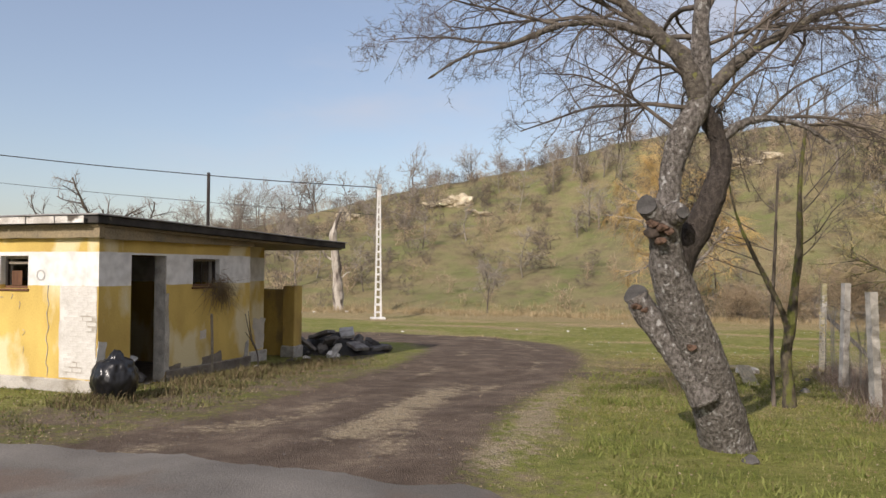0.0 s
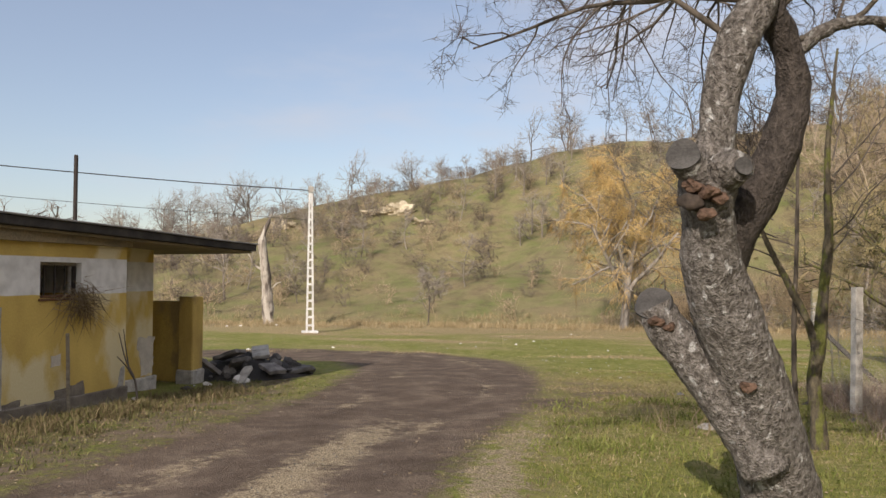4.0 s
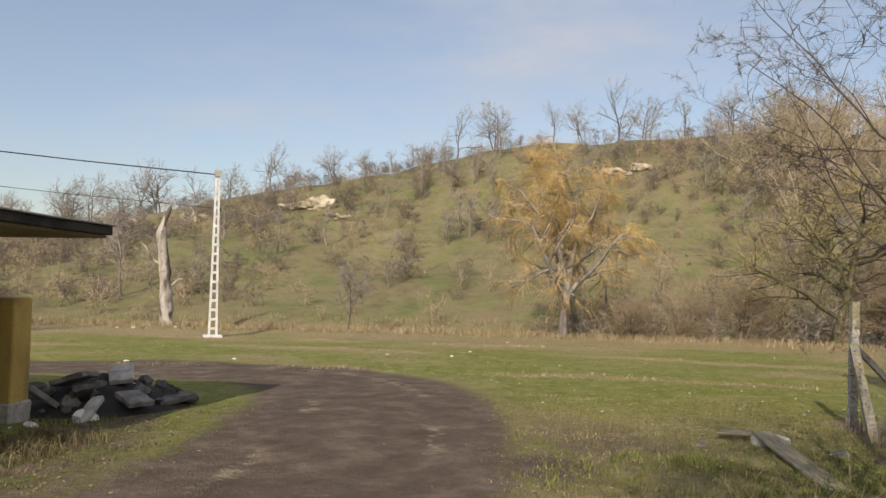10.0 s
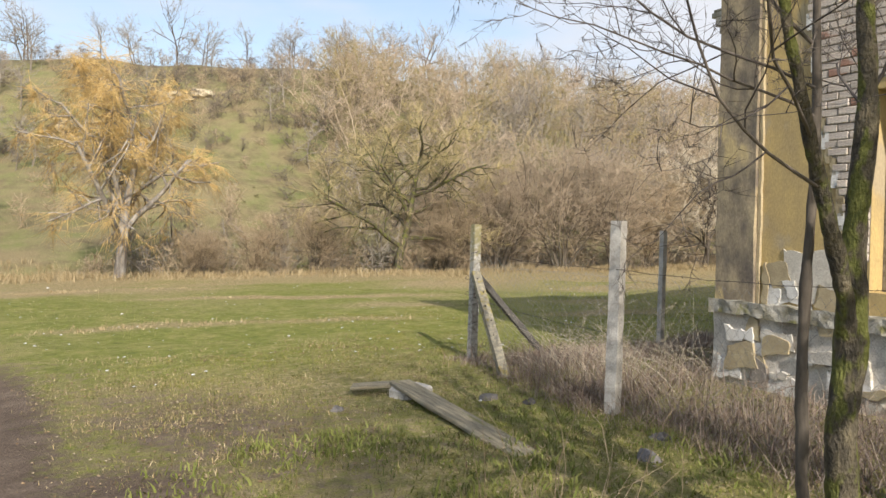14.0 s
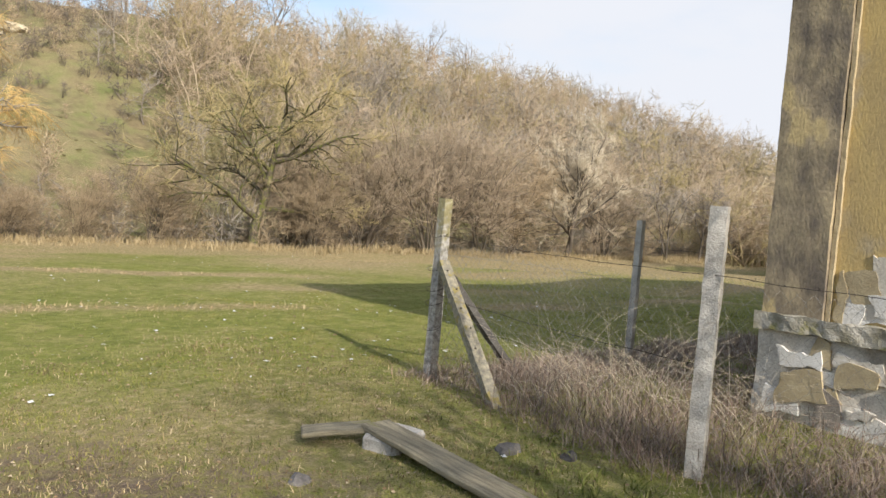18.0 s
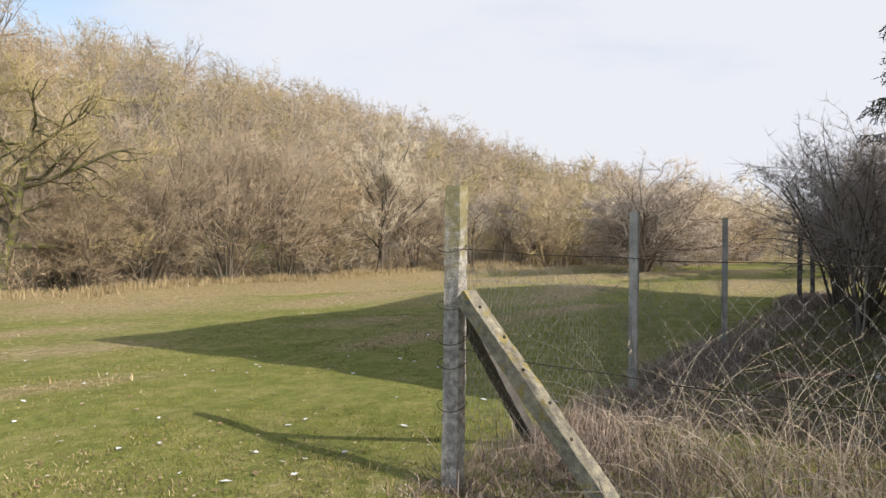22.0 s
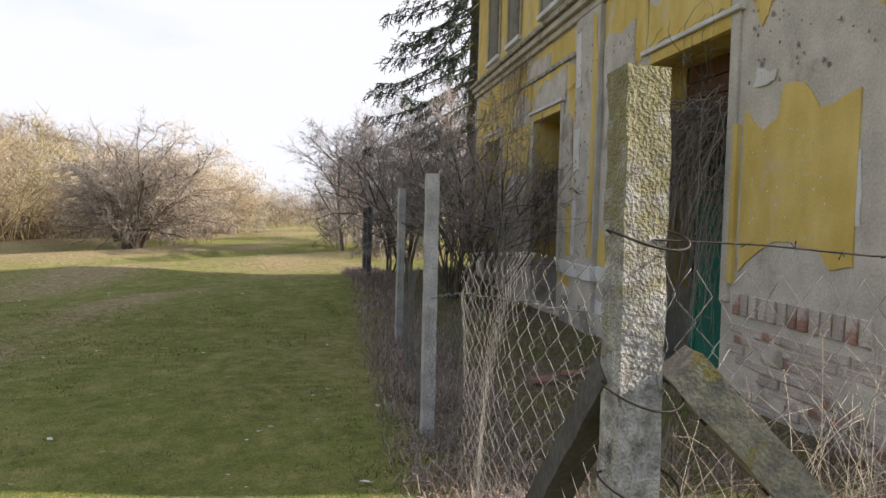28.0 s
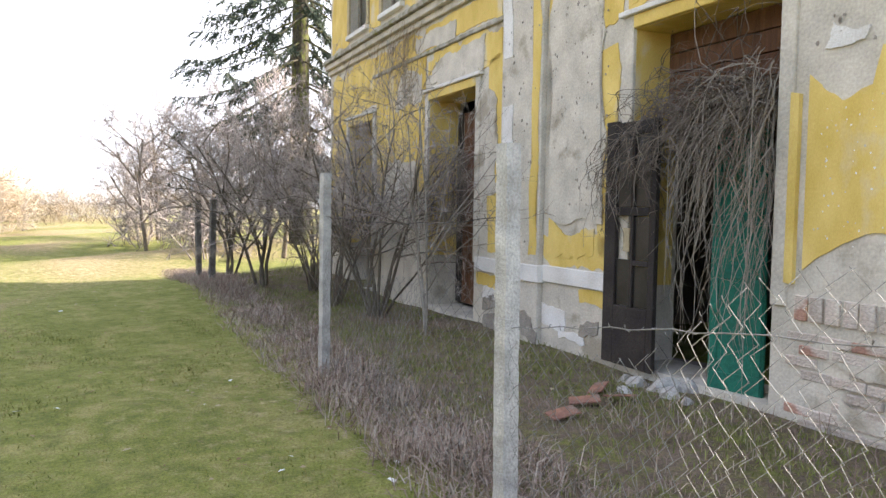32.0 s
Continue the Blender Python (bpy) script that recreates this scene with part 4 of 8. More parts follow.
def pitted_mat():
    """Rough pale concrete with dark pits; yellow-green lichen crusts the upper part."""
    m = mat("pitted_lichened_concrete", (0.58, 0.56, 0.52), (0.27, 0.25, 0.225), 26, 110, 0.95, 0.9, stain=(0.15, 0.135, 0.115), stain_at=0.65, bump_dist=0.02)
    n, l = m.node_tree.nodes, m.node_tree.links
    b = n["Principled BSDF"]
    old = b.inputs["Base Color"].links[0].from_socket
    co, sp, nz = n.new("ShaderNodeTexCoord"), n.new("ShaderNodeSeparateXYZ"), n.new("ShaderNodeTexNoise")
    l.new(co.outputs["Object"], sp.inputs["Vector"])
    l.new(co.outputs["Object"], nz.inputs["Vector"])
    nz.inputs["Scale"].default_value, nz.inputs["Detail"].default_value = 16.0, 6
    a, r, x = n.new("ShaderNodeMath"), n.new("ShaderNodeMapRange"), n.new("ShaderNodeMix")
    a.operation = 'MULTIPLY_ADD'
    a.inputs[1].default_value = 1.5
    l.new(nz.outputs["Fac"], a.inputs[0])
    l.new(sp.outputs["Z"], a.inputs[2])
    r.inputs["From Min"].default_value, r.inputs["From Max"].default_value, r.inputs["To Max"].default_value = 2.1, 2.5, 0.75
    l.new(a.outputs["Value"], r.inputs["Value"])
    x.data_type = 'RGBA'
    x.inputs["B"].default_value = (0.27, 0.235, 0.085, 1)
    l.new(r.outputs["Result"], x.inputs["Factor"])
    l.new(old, x.inputs["A"])
    l.new(x.outputs["Result"], b.inputs["Base Color"])
    return m


M["pitted"] = pitted_mat()


def concrete_post(x, y, top, half, material, seed, lean=(0, 0), label="weathered square concrete fence post"):
    h = top - ground_z(x, y)
    bm = worn_box(-half, half, -half, half, -0.3, h, 0.05, half * 0.12, seed, 9.0)
    ob = part("fence_post", bm, material)
    ob.matrix_world = pose(x, y, ground_z(x, y), lean[0], lean[1], -18 + seed * 3)
    return tagged(ob, label, "fence post", "meadow fence posts")


concrete_post(FENCE[0][0] + 0.015, FENCE[0][1], 1.38, 0.054, "pitted", 1, (0, 1.5), "lichen-spotted concrete corner post wrapped with rusty wire")
concrete_post(*FENCE[1], 1.3, 0.043, "concrete", 2, (0, 1))
concrete_post(*FENCE[2], 1.30, 0.04, "concrete", 3)
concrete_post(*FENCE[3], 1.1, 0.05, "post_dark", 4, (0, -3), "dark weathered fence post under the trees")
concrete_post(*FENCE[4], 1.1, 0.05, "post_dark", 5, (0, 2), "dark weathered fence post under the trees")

concrete_post(*SIDE[0], 1.44, 0.06, "concrete", 7, (0, 2))
concrete_post(*SIDE[1], 1.35, 0.06, "concrete", 8, (0, -2))


def brace(x0, y0, z0, x1, y1, z1, half, material, label, holes=0):
    a, b = Vector((x0, y0, z0)), Vector((x1, y1, z1))
    L = (b - a).length
    bm = worn_box(-half, half, -half * 0.8, half * 0.8, 0, L, 0.05, half * 0.1, 3, 8)
    ob = part("fence_brace", bm, material)
    for i in range(holes):
        for face in (-1, 1):
            h = bmesh.new()
            bmesh.ops.create_circle(h, cap_ends=True, radius=0.011, segments=10)
            pin = bmesh.ops.extrude_face_region(h, geom=h.faces[:])
            bmesh.ops.translate(h, vec=(0, 0, 0.016), verts=[v for v in pin["geom"] if isinstance(v, bmesh.types.BMVert)])
            # each hole is only a dark disc, its shade put into the colour
            q = part("bolt_hole", h, "hole_shade", ob, "dark disc standing for the shade in a bolt hole")
            q.matrix_basis = pose(half * 0.25 * (-1) ** i, face * (half * 0.8 - 0.009), L - 0.14 - i * 0.24, -90 * face)
    ob.matrix_world = Matrix.Translation(a) @ (b - a).to_track_quat("Z", "Y").to_matrix().to_4x4()
    return tagged(ob, label, "fence brace")


brace(8.06, 15.63, -0.66, 8.68, 16.78, 0.69, 0.06, "concrete_moss", "leaning concrete brace crusted with yellow lichen", 5)
brace(9.98, 16.5, -0.64, 8.79, 16.86, 0.66, 0.05, "rubble_mid", "leaning dark weathered concrete brace")

# ---- lattice pole, snag ----
pole = empty("utility_pole", -3.78, 42.94, ground_z(-3.78, 42.94), 12)
tagged(pole, "tall tapered white concrete utility pole with ladder openings", "utility pole")
H = 7.85
for sx in (-1, 1):
    bm = bmesh.new()
    vs = box(bm, -0.045, 0.045, -0.09, 0.09, 0, H)
    for v in vs:
        k = v.co.z / H
        v.co.x += sx * (0.17 * (1 - k) + 0.055 * k)
        v.co.y *= 1 - 0.35 * k
    part("leg", bm, "pole_white", pole)
for i in range(17):
    z = 0.35 + i * 0.44
    w = 0.17 * (1 - z / H) + 0.055 * z / H
    bm = bmesh.new()
    box(bm, -w, w, -0.07, 0.07, z, z + 0.12)
    part("rung", bm, "pole_white", pole)
part("foot", rough_box(-0.42, 0.42, -0.35, 0.35, -0.2, 0.12, 0.03), "pole_white", pole)
bm = bmesh.new()
box(bm, -0.14, 0.14, -0.12, 0.12, H - 0.25, H + 0.06)
part("cap", bm, "concrete", pole)


# ---- the old pruned tree by the track ----
old = empty("old_tree", 3.0, 7.85, ground_z(3.0, 7.85))
tagged(old, "old leaning fruit tree with sawn-off limbs and a rotten hollow", "tree")
O = np.array((3.0, 7.85, ground_z(3.0, 7.85)))


def gnarled(points, radii, sides=22, k=10, knob=0.1, seed=0.0, freq=2.2):
    """A thick uneven trunk along points."""
    line = smooth_line(points, k)
    rr = smooth_line([(r, 0, 0) for r in radii], k)[:, 0]
    bm = bmesh.new()
    rings = []
    d = np.gradient(line, axis=0)
    for p, t, r in zip(line, d, rr):
        t = Vector(t).normalized()
        a = t.cross(Vector((0.1, 1, 0.05))).normalized()
        b = t.cross(a)
        ring = []
        for i in range(sides):
            w = 2 * math.pi * i / sides
            o = a * math.cos(w) + b * math.sin(w)
            q = Vector(p) + o * r
            n1 = noise.noise(q * freq + Vector((seed, 0, 0)))
            n2 = noise.noise(q * 7 + Vector((0, seed, 0)))
            n3 = noise.noise(Vector((q.x * 22, q.y * 22, q.z * 11)))
            ring.append(bm.verts.new(q + o * r * (knob * n1 * 1.4 + knob * 0.5 * n2) + o * 0.012 * n3))
        rings.append(ring)
    for a, b in zip(rings, rings[1:]):
        for i in range(sides):
            bm.faces.new((a[i], a[(i + 1) % sides], b[(i + 1) % sides], b[i]))
    bm.faces.new(rings[-1])
    bm.faces.new(rings[0][::-1])
    bm.normal_update()
    return bm


def rel(*p):
    return [tuple(np.array(q) - O) for q in p]


trunk_line = rel((3.12, 7.98, -0.6), (3.07, 7.92, -0.26), (2.99, 7.84, -0.02), (2.84, 7.69, 0.33), (2.62, 7.51, 0.85), (2.37, 7.36, 1.35), (2.24, 7.26, 1.64), (2.17, 7.15, 1.93), (2.13, 7.07, 2.16),
                 (2.16, 7.02, 2.37), (2.2, 7.0, 2.68), (2.29, 6.98, 2.97), (2.43, 6.98, 3.21), (2.47, 6.98, 3.5), (2.46, 6.98, 3.93), (2.48, 6.98, 4.4), (2.44, 7.0, 5.0), (2.5, 7.02, 5.6))
part("trunk", gnarled(trunk_line, (0.38, 0.295, 0.27, 0.245, 0.222, 0.2, 0.175, 0.16, 0.165, 0.112, 0.116, 0.12, 0.112, 0.098, 0.08, 0.066, 0.048, 0.03), 30, 8, knob=0.075, freq=3.0), "bark_old", old, smooth=True)
part("limb", gnarled(rel((2.36, 7.36, 1.4), (2.39, 7.36, 1.66), (2.43, 7.28, 1.89), (2.51, 7.22, 2.08), (2.62, 7.15, 2.38), (2.7, 7.12, 2.68), (2.67, 7.1, 2.92), (2.58, 7.06, 3.1), (2.48, 7.0, 3.24)),
                     (0.12, 0.13, 0.135, 0.13, 0.115, 0.098, 0.09, 0.08, 0.06), 18, knob=0.16, seed=3.0), "bark_dark", old, "dark second stem rejoining the trunk", smooth=True)
part("limb", gnarled(rel((2.46, 6.98, 3.25), (2.37, 6.92, 3.46), (2.22, 6.9, 3.71), (1.99, 6.9, 3.91), (1.72, 6.88, 4.15), (1.46, 6.85, 4.46), (1.15, 6.8, 4.72), (0.85, 6.72, 5.05)),
                     (0.1, 0.095, 0.084, 0.066, 0.052, 0.04, 0.03, 0.018), 14, knob=0.14, seed=4.0), "bark_mossy_grey", old, "main bough with green moss on top", smooth=True)
part("limb", gnarled(rel((2.02, 6.9, 3.88), (1.82, 6.83, 3.9), (1.55, 6.8, 3.96), (1.1, 6.76, 3.93), (0.62, 6.74, 3.74), (0.2, 6.72, 3.62), (-0.15, 6.7, 3.4)),
                     (0.042, 0.04, 0.036, 0.028, 0.022, 0.015, 0.007), 8, knob=0.1, seed=6.0), "bark_mossy_grey", old, smooth=True)
part("limb", gnarled(rel((2.5, 6.98, 3.3), (2.66, 6.96, 3.5), (2.9, 6.94, 3.72), (3.2, 6.9, 3.9), (3.6, 6.85, 4.1), (4.1, 6.8, 4.2)),
                     (0.07, 0.062, 0.052, 0.042, 0.03, 0.014), 10, knob=0.12, seed=7.0), "bark_mossy_grey", old, smooth=True)
part("limb", gnarled(rel((2.66, 7.1, 2.9), (2.86, 7.06, 3.06), (3.1, 7.02, 3.12), (3.4, 6.95, 3.05), (3.66, 6.9, 2.86)), (0.05, 0.042, 0.034, 0.026, 0.012), 8, knob=0.12, seed=9.0), "bark_old", old, smooth=True)
part("stub", gnarled(rel((2.7, 7.52, 0.32), (2.52, 7.56, 0.66), (2.3, 7.62, 1.0), (2.12, 7.67, 1.22), (2.04, 7.7, 1.38)), (0.17, 0.16, 0.15, 0.142, 0.132), 20, knob=0.09, seed=5.0), "bark_old", old, "sawn-off limb", smooth=True)
part("stub", gnarled(rel((2.14, 7.06, 2.12), (2.03, 7.0, 2.2), (1.94, 6.94, 2.26)), (0.13, 0.115, 0.105), 18, knob=0.09, seed=8.0), "bark_old", old, "sawn-off limb", smooth=True)
part("stub", gnarled(rel((2.17, 7.02, 2.17), (2.2, 6.9, 2.19), (2.22, 6.82, 2.19)), (0.12, 0.105, 0.08), 18, knob=0.12, seed=11.0), "bark_old", old, "healed-over branch scar", smooth=True)


def cut_face(x, y, z, r, way, seed):
    bm = bmesh.new()
    bmesh.ops.create_circle(bm, cap_ends=True, radius=r, segments=20)
    ext = bmesh.ops.extrude_face_region(bm, geom=bm.faces[:])
    bmesh.ops.translate(bm, vec=(0, 0, 0.03), verts=[v for v in ext["geom"] if isinstance(v, bmesh.types.BMVert)])
    for v in bm.verts:
        v.co += noise.noise_vector(v.co * 6 + Vector((seed, 0, 0))) * 0.02
    ob = part("cut", bm, "cut_wood", old, "grey weathered saw cut")
    ob.matrix_basis = Matrix.Translation(Vector((x, y, z)) - Vector(O)) @ Vector(way).to_track_quat("Z", "Y").to_matrix().to_4x4()


cut_face(2.03, 7.69, 1.38, 0.125, (-0.55, -0.62, 0.55), 1)
cut_face(1.93, 6.925, 2.265, 0.098, (-0.62, -0.72, 0.3), 2)
cut_face(2.22, 6.81, 2.19, 0.05, (0.05, -0.97, 0.1), 3)
# rotten burls, and one near-black lump in place of the hollow's shade
for i, (x, y, z, r, m) in enumerate(((1.99, 6.95, 2.1, 0.055, "rot_wood"), (2.07, 6.92, 2.06, 0.05, "rot_wood"), (2.0, 6.98, 2.0, 0.062, "bag"), (2.06, 6.94, 1.93, 0.045, "rot_wood"), (2.14, 6.92, 2.02, 0.045, "rot_wood"),
                                     (2.0, 7.58, 1.28, 0.045, "rot_wood"), (2.08, 7.55, 1.25, 0.04, "rot_wood"), (2.47, 7.3, 0.9, 0.05, "rot_wood"))):
    bm = bmesh.new()
    bmesh.ops.create_icosphere(bm, subdivisions=3, radius=r)
    for v in bm.verts:
        v.co = v.co * (1 + 0.8 * noise.noise(v.co * 17 + Vector((i * 3.1, 0, 0))) + 0.25 * noise.noise(v.co * 45))
        v.co.z *= 0.75
    ob = part("hollow" if m == "bag" else "burl", bm, "hole_shade" if m == "bag" else m, old, "dark lump standing for the shade in a rotten hollow" if m == "bag" else "rotten wood round the hollow" if m == "rot_wood" else "", smooth=m != "rot_wood")
    ob.location = Vector((x, y, z)) - Vector(O)

rng = np.random.default_rng(5)
APPLE = {**TREE, "least": 0.0024, "segs": [9, 7, 5, 4], "bend": 0.15, "up": [-0.05, -0.07, -0.08, -0.08], "taper": 0.25, "fine": 0.012, "levels": 3, "kids": [8, 4, 3],
         "first": [0.15, 0.15, 0.1], "spread": [44, 50, 50], "ratio": [0.5, 0.6, 0.6], "spikes": 7, "spike": 0.1, "spike_r": 0.002, "along": 0.5, "hang": 0.0, "sides": [7, 5, 4, 3]}
OLD_BOUGHS = [((1.98, 6.9, 3.92), (-0.75, 0.1, 0.55), 2.6, 0.045), ((1.72, 6.88, 4.15), (-0.9, -0.15, 0.25), 2.6, 0.042), ((1.46, 6.85, 4.46), (-0.85, 0.2, 0.45), 2.4, 0.038), ((1.15, 6.8, 4.72), (-0.8, -0.2, 0.4), 2.2, 0.032),
              ((1.55, 6.8, 3.96), (-0.8, 0.15, 0.22), 2.4, 0.036), ((1.1, 6.76, 3.93), (-0.85, -0.1, 0.1), 2.1, 0.03), ((0.62, 6.74, 3.74), (-0.85, 0.15, 0.05), 1.8, 0.024),
              ((2.2, 7.0, 3.02), (-0.8, 0.1, 0.32), 2.3, 0.034), ((2.35, 6.95, 3.2), (-0.85, 0.25, 0.25), 2.7, 0.04), ((2.42, 6.95, 3.4), (-0.7, -0.25, 0.4), 2.4, 0.036), ((2.44, 7.0, 3.7), (-0.6, 0.45, 0.5), 2.6, 0.042),
              ((2.46, 6.98, 4.0), (0.5, 0.3, 0.7), 2.4, 0.045), ((2.47, 6.98, 4.3), (-0.5, -0.2, 0.75), 2.3, 0.042), ((2.48, 7.0, 4.7), (0.3, 0.1, 0.9), 2.0, 0.038), ((2.5, 7.0, 5.1), (-0.3, 0.2, 0.9), 1.8, 0.032),
              ((2.9, 6.94, 3.72), (0.6, 0.2, 0.65), 2.3, 0.042), ((3.2, 6.9, 3.9), (0.8, -0.2, 0.3), 2.3, 0.038), ((3.6, 6.85, 4.1), (0.7, 0.25, 0.35), 2.0, 0.03), ((2.7, 7.05, 3.0), (0.75, 0.35, 0.3), 2.3, 0.036),
              ((3.1, 7.02, 3.12), (0.8, -0.1, 0.05), 2.1, 0.032), ((3.4, 6.95, 3.05), (0.7, 0.2, -0.15), 1.9, 0.026), ((2.6, 7.1, 3.1), (0.35, 0.7, 0.5), 2.4, 0.036), ((2.6, 7.14, 2.4), (0.35, 0.25, 0.6), 1.3, 0.018), ((2.5, 7.22, 2.0), (0.3, 0.1, 0.75), 1.2, 0.016)]
OLD_BOUGHS += [((2.46, 7.0, 3.9), (-0.35, 0.8, 0.35), 4.2, 0.05), ((2.46, 7.0, 4.2), (-0.12, 0.9, 0.3), 4.4, 0.05), ((2.5, 7.05, 3.6), (0.2, 0.9, 0.3), 4.0, 0.045), ((2.47, 7.0, 4.5), (-0.55, 0.6, 0.4), 4.0, 0.045)]
OLD_BOUGHS += [((2.46, 7.0, 3.5), (0.6, -0.2, 0.6), 2.6, 0.036), ((2.47, 7.0, 3.8), (0.75, 0.3, 0.5), 2.8, 0.036), ((2.48, 7.0, 4.4), (0.6, 0.5, 0.55), 2.6, 0.034), ((2.6, 7.1, 3.2), (0.7, -0.3, 0.45), 2.4, 0.032), ((3.0, 6.95, 3.8), (0.5, 0.5, 0.7), 2.2, 0.032), ((3.3, 6.9, 3.6), (0.6, 0.1, 0.75), 2.2, 0.03)]
for p, d, length, r in OLD_BOUGHS:
    wood, twig = Tubes(), Tubes()
    grow(rng, wood, twig, np.array(p) - O, unit(np.array(d)), length * 0.66, r * 0.6, 0, APPLE)
    limb = new("branch", wood.mesh("branch", "bark_grey"))
    limb.parent = old
    tw = new("twig_spray", twig.mesh("twig_spray", "twig_near"))
    tw.parent = limb

# suckers at the old trunk's foot
wood, twig = Tubes(), Tubes()
for i in range(30):
    a = rng.uniform(0, 6.28)
    p = np.array((0.35 * math.cos(a), 0.3 * math.sin(a), 0.02))
    grow(rng, twig, twig, p, unit(np.array((0.3 * math.cos(a), 0.3 * math.sin(a), 1))), rng.uniform(0.45, 0.95), 0.0045, 3, {**APPLE, "spikes": 3, "up": [0.1]})
sx, sy = 4.05, 11.9
tagged(new("sucker_clump", twig.mesh("sucker_clump", "twig_brown")), "clump of thin upright brown suckers", "shrub").location = (sx, sy, ground_z(sx, sy))
# ---- the young mossy tree ----
young = empty("young_tree", 5.1, 10.89, ground_z(5.1, 10.89))
tagged(young, "slender forked young tree with moss-green bark", "tree")
part("trunk", gnarled([(0.02, 0, -0.2), (0.03, 0, 0.25), (0.0, 0.02, 0.75), (0.05, 0, 1.15), (0.13, 0.02, 1.7), (0.2, 0.0, 2.4), (0.24, 0.05, 3.4), (0.36, 0.0, 4.6)], (0.11, 0.088, 0.074, 0.078, 0.06, 0.05, 0.036, 0.013), 14, knob=0.14), "bark_moss", young, smooth=True)
part("stem", gnarled([(0.04, 0.02, 1.1), (-0.06, 0.0, 1.4), (-0.24, 0.03, 1.8), (-0.46, 0.06, 2.25), (-0.68, 0.1, 2.8), (-0.86, 0.1, 3.6)], (0.05, 0.045, 0.038, 0.03, 0.022, 0.009), 10, seed=2.0), "bark_moss", young, smooth=True)
part("stem", gnarled([(-0.12, 0.12, -0.2), (-0.15, 0.14, 0.4), (-0.15, 0.16, 1.2), (-0.11, 0.14, 2.2), (-0.02, 0.2, 3.6)], (0.036, 0.031, 0.028, 0.025, 0.015), 8, seed=4.0), "bark_grey", young, smooth=True)
YOUNG = {**APPLE, "bend": 0.13, "spread": [40, 44, 46], "up": [0.035, 0.02, 0.01, 0.0], "least": 0.002, "spikes": 7, "spike": 0.09, "spike_r": 0.0016, "kids": [7, 4, 3], "ratio": [0.42, 0.5, 0.5], "fine": 0.011}
for p, d, length, r in [((-0.3, 0.03, 1.93), (-0.85, 0.2, 0.35), 2.9, 0.018), ((-0.42, 0.05, 2.17), (-0.8, -0.05, 0.5), 3.0, 0.018), ((-0.42, 0.06, 2.6), (-0.75, 0.35, 0.45), 2.8, 0.018), ((-0.4, 0.05, 2.4), (-0.7, 0.5, 0.4), 2.6, 0.016),
                        ((-0.5, 0.1, 3.2), (-0.4, -0.2, 0.8), 2.0, 0.018), ((0.22, 0, 2.4), (0.8, 0.2, 0.5), 2.2, 0.022),
                        ((0.26, 0.0, 2.9), (0.3, -0.5, 0.7), 2.2, 0.02), ((0.3, 0.05, 3.3), (0.1, 0.3, 0.9), 2.0, 0.02),
                        ((-0.1, 0.14, 2.3), (-0.85, 0.1, 0.3), 2.3, 0.016), ((-0.05, 0.18, 2.9), (-0.6, 0.3, 0.6), 1.9, 0.014),
                        ((0.32, 0.04, 3.6), (0.45, 0.1, 0.8), 2.4, 0.022), ((0.36, 0.03, 4.0), (-0.25, 0.25, 0.9), 2.2, 0.02), ((-0.5, 0.1, 3.6), (0.1, 0.3, 0.9), 2.2, 0.018), ((0.28, 0.02, 3.1), (0.75, -0.1, 0.55), 2.4, 0.022), ((0.2, 0.0, 2.2), (0.7, 0.5, 0.35), 2.0, 0.02)]:
    wood, twig = Tubes(), Tubes()
    grow(rng, wood, twig, np.array(p), unit(np.array(d)), length * 0.72, r * 0.52, 0, YOUNG)
    limb = new("branch", wood.mesh("branch", "bark_grey"))
    limb.parent = young
    tw = new("twig_spray", twig.mesh("twig_spray", "twig_near"))
    tw.parent = limb

# ---- bare shrubs and saplings ----
BUSH = dict(stems=9, levels=2, kids=[7, 5], first=[0.2, 0.15], spread=[38, 42], ratio=[0.6, 0.55], segs=[6, 4, 3], spikes=14, spike=0.4, spike_r=0.004, up=[0.06, 0.05, 0.04], sides=[5, 4, 3], fine=0.012)
shrub = tree_meshes(33, 5.4, 0.036, "bark_thicket", "twig_shrub", **{**BUSH, "stems": 6, "levels": 3, "kids": [7, 4, 4], "spikes": 6, "spike": 0.28, "spike_r": 0.0036, "spread": [40, 44, 46], "bend": 0.14, "up": [0.04, -0.02, -0.03, -0.03], "first": [0.25, 0.2, 0.15], "ratio": [0.62, 0.55, 0.5]})
arch = tree_meshes(34, 6.2, 0.034, "bark_thicket", "twig_shrub", **{**BUSH, "stems": 12, "levels": 3, "kids": [6, 4, 3], "spikes": 6, "spike": 0.25, "spike_r": 0.0034, "spread": [40, 48, 50], "bend": 0.12, "up": [-0.07, -0.08, -0.06, -0.04], "first": [0.35, 0.2, 0.15], "ratio": [0.5, 0.5, 0.5]})
plant("arching_shrub", arch, 17.7, 12.15, "dense arching bare shrub before the manor doorway", "shrub", "shrubs along the manor", 0.72, 40)
plant("arching_shrub", arch, 19.3, 11.75, "dense arching bare shrub along the manor wall", "shrub", "shrubs along the manor", 0.66, 170)
plant("arching_shrub", arch, 20.7, 11.2, "dense arching bare shrub along the manor wall", "shrub", "shrubs along the manor", 0.58, 80)
for i, (x, y, rz, s) in enumerate(((21.8, 11.6, 0, 0.95), (24.2, 11.0, 200, 0.85))):
    plant("thorn_shrub", shrub, x, y, "forked dark thorn shrub with a haze of fine twigs", "shrub", "shrubs along the manor", s, rz)
thin = tree_meshes(35, 4.6, 0.022, "bark_pale", "twig_grey", **{**BUSH, "stems": 3, "spikes": 8, "spike": 0.3, "spike_r": 0.004, "kids": [6, 4]})
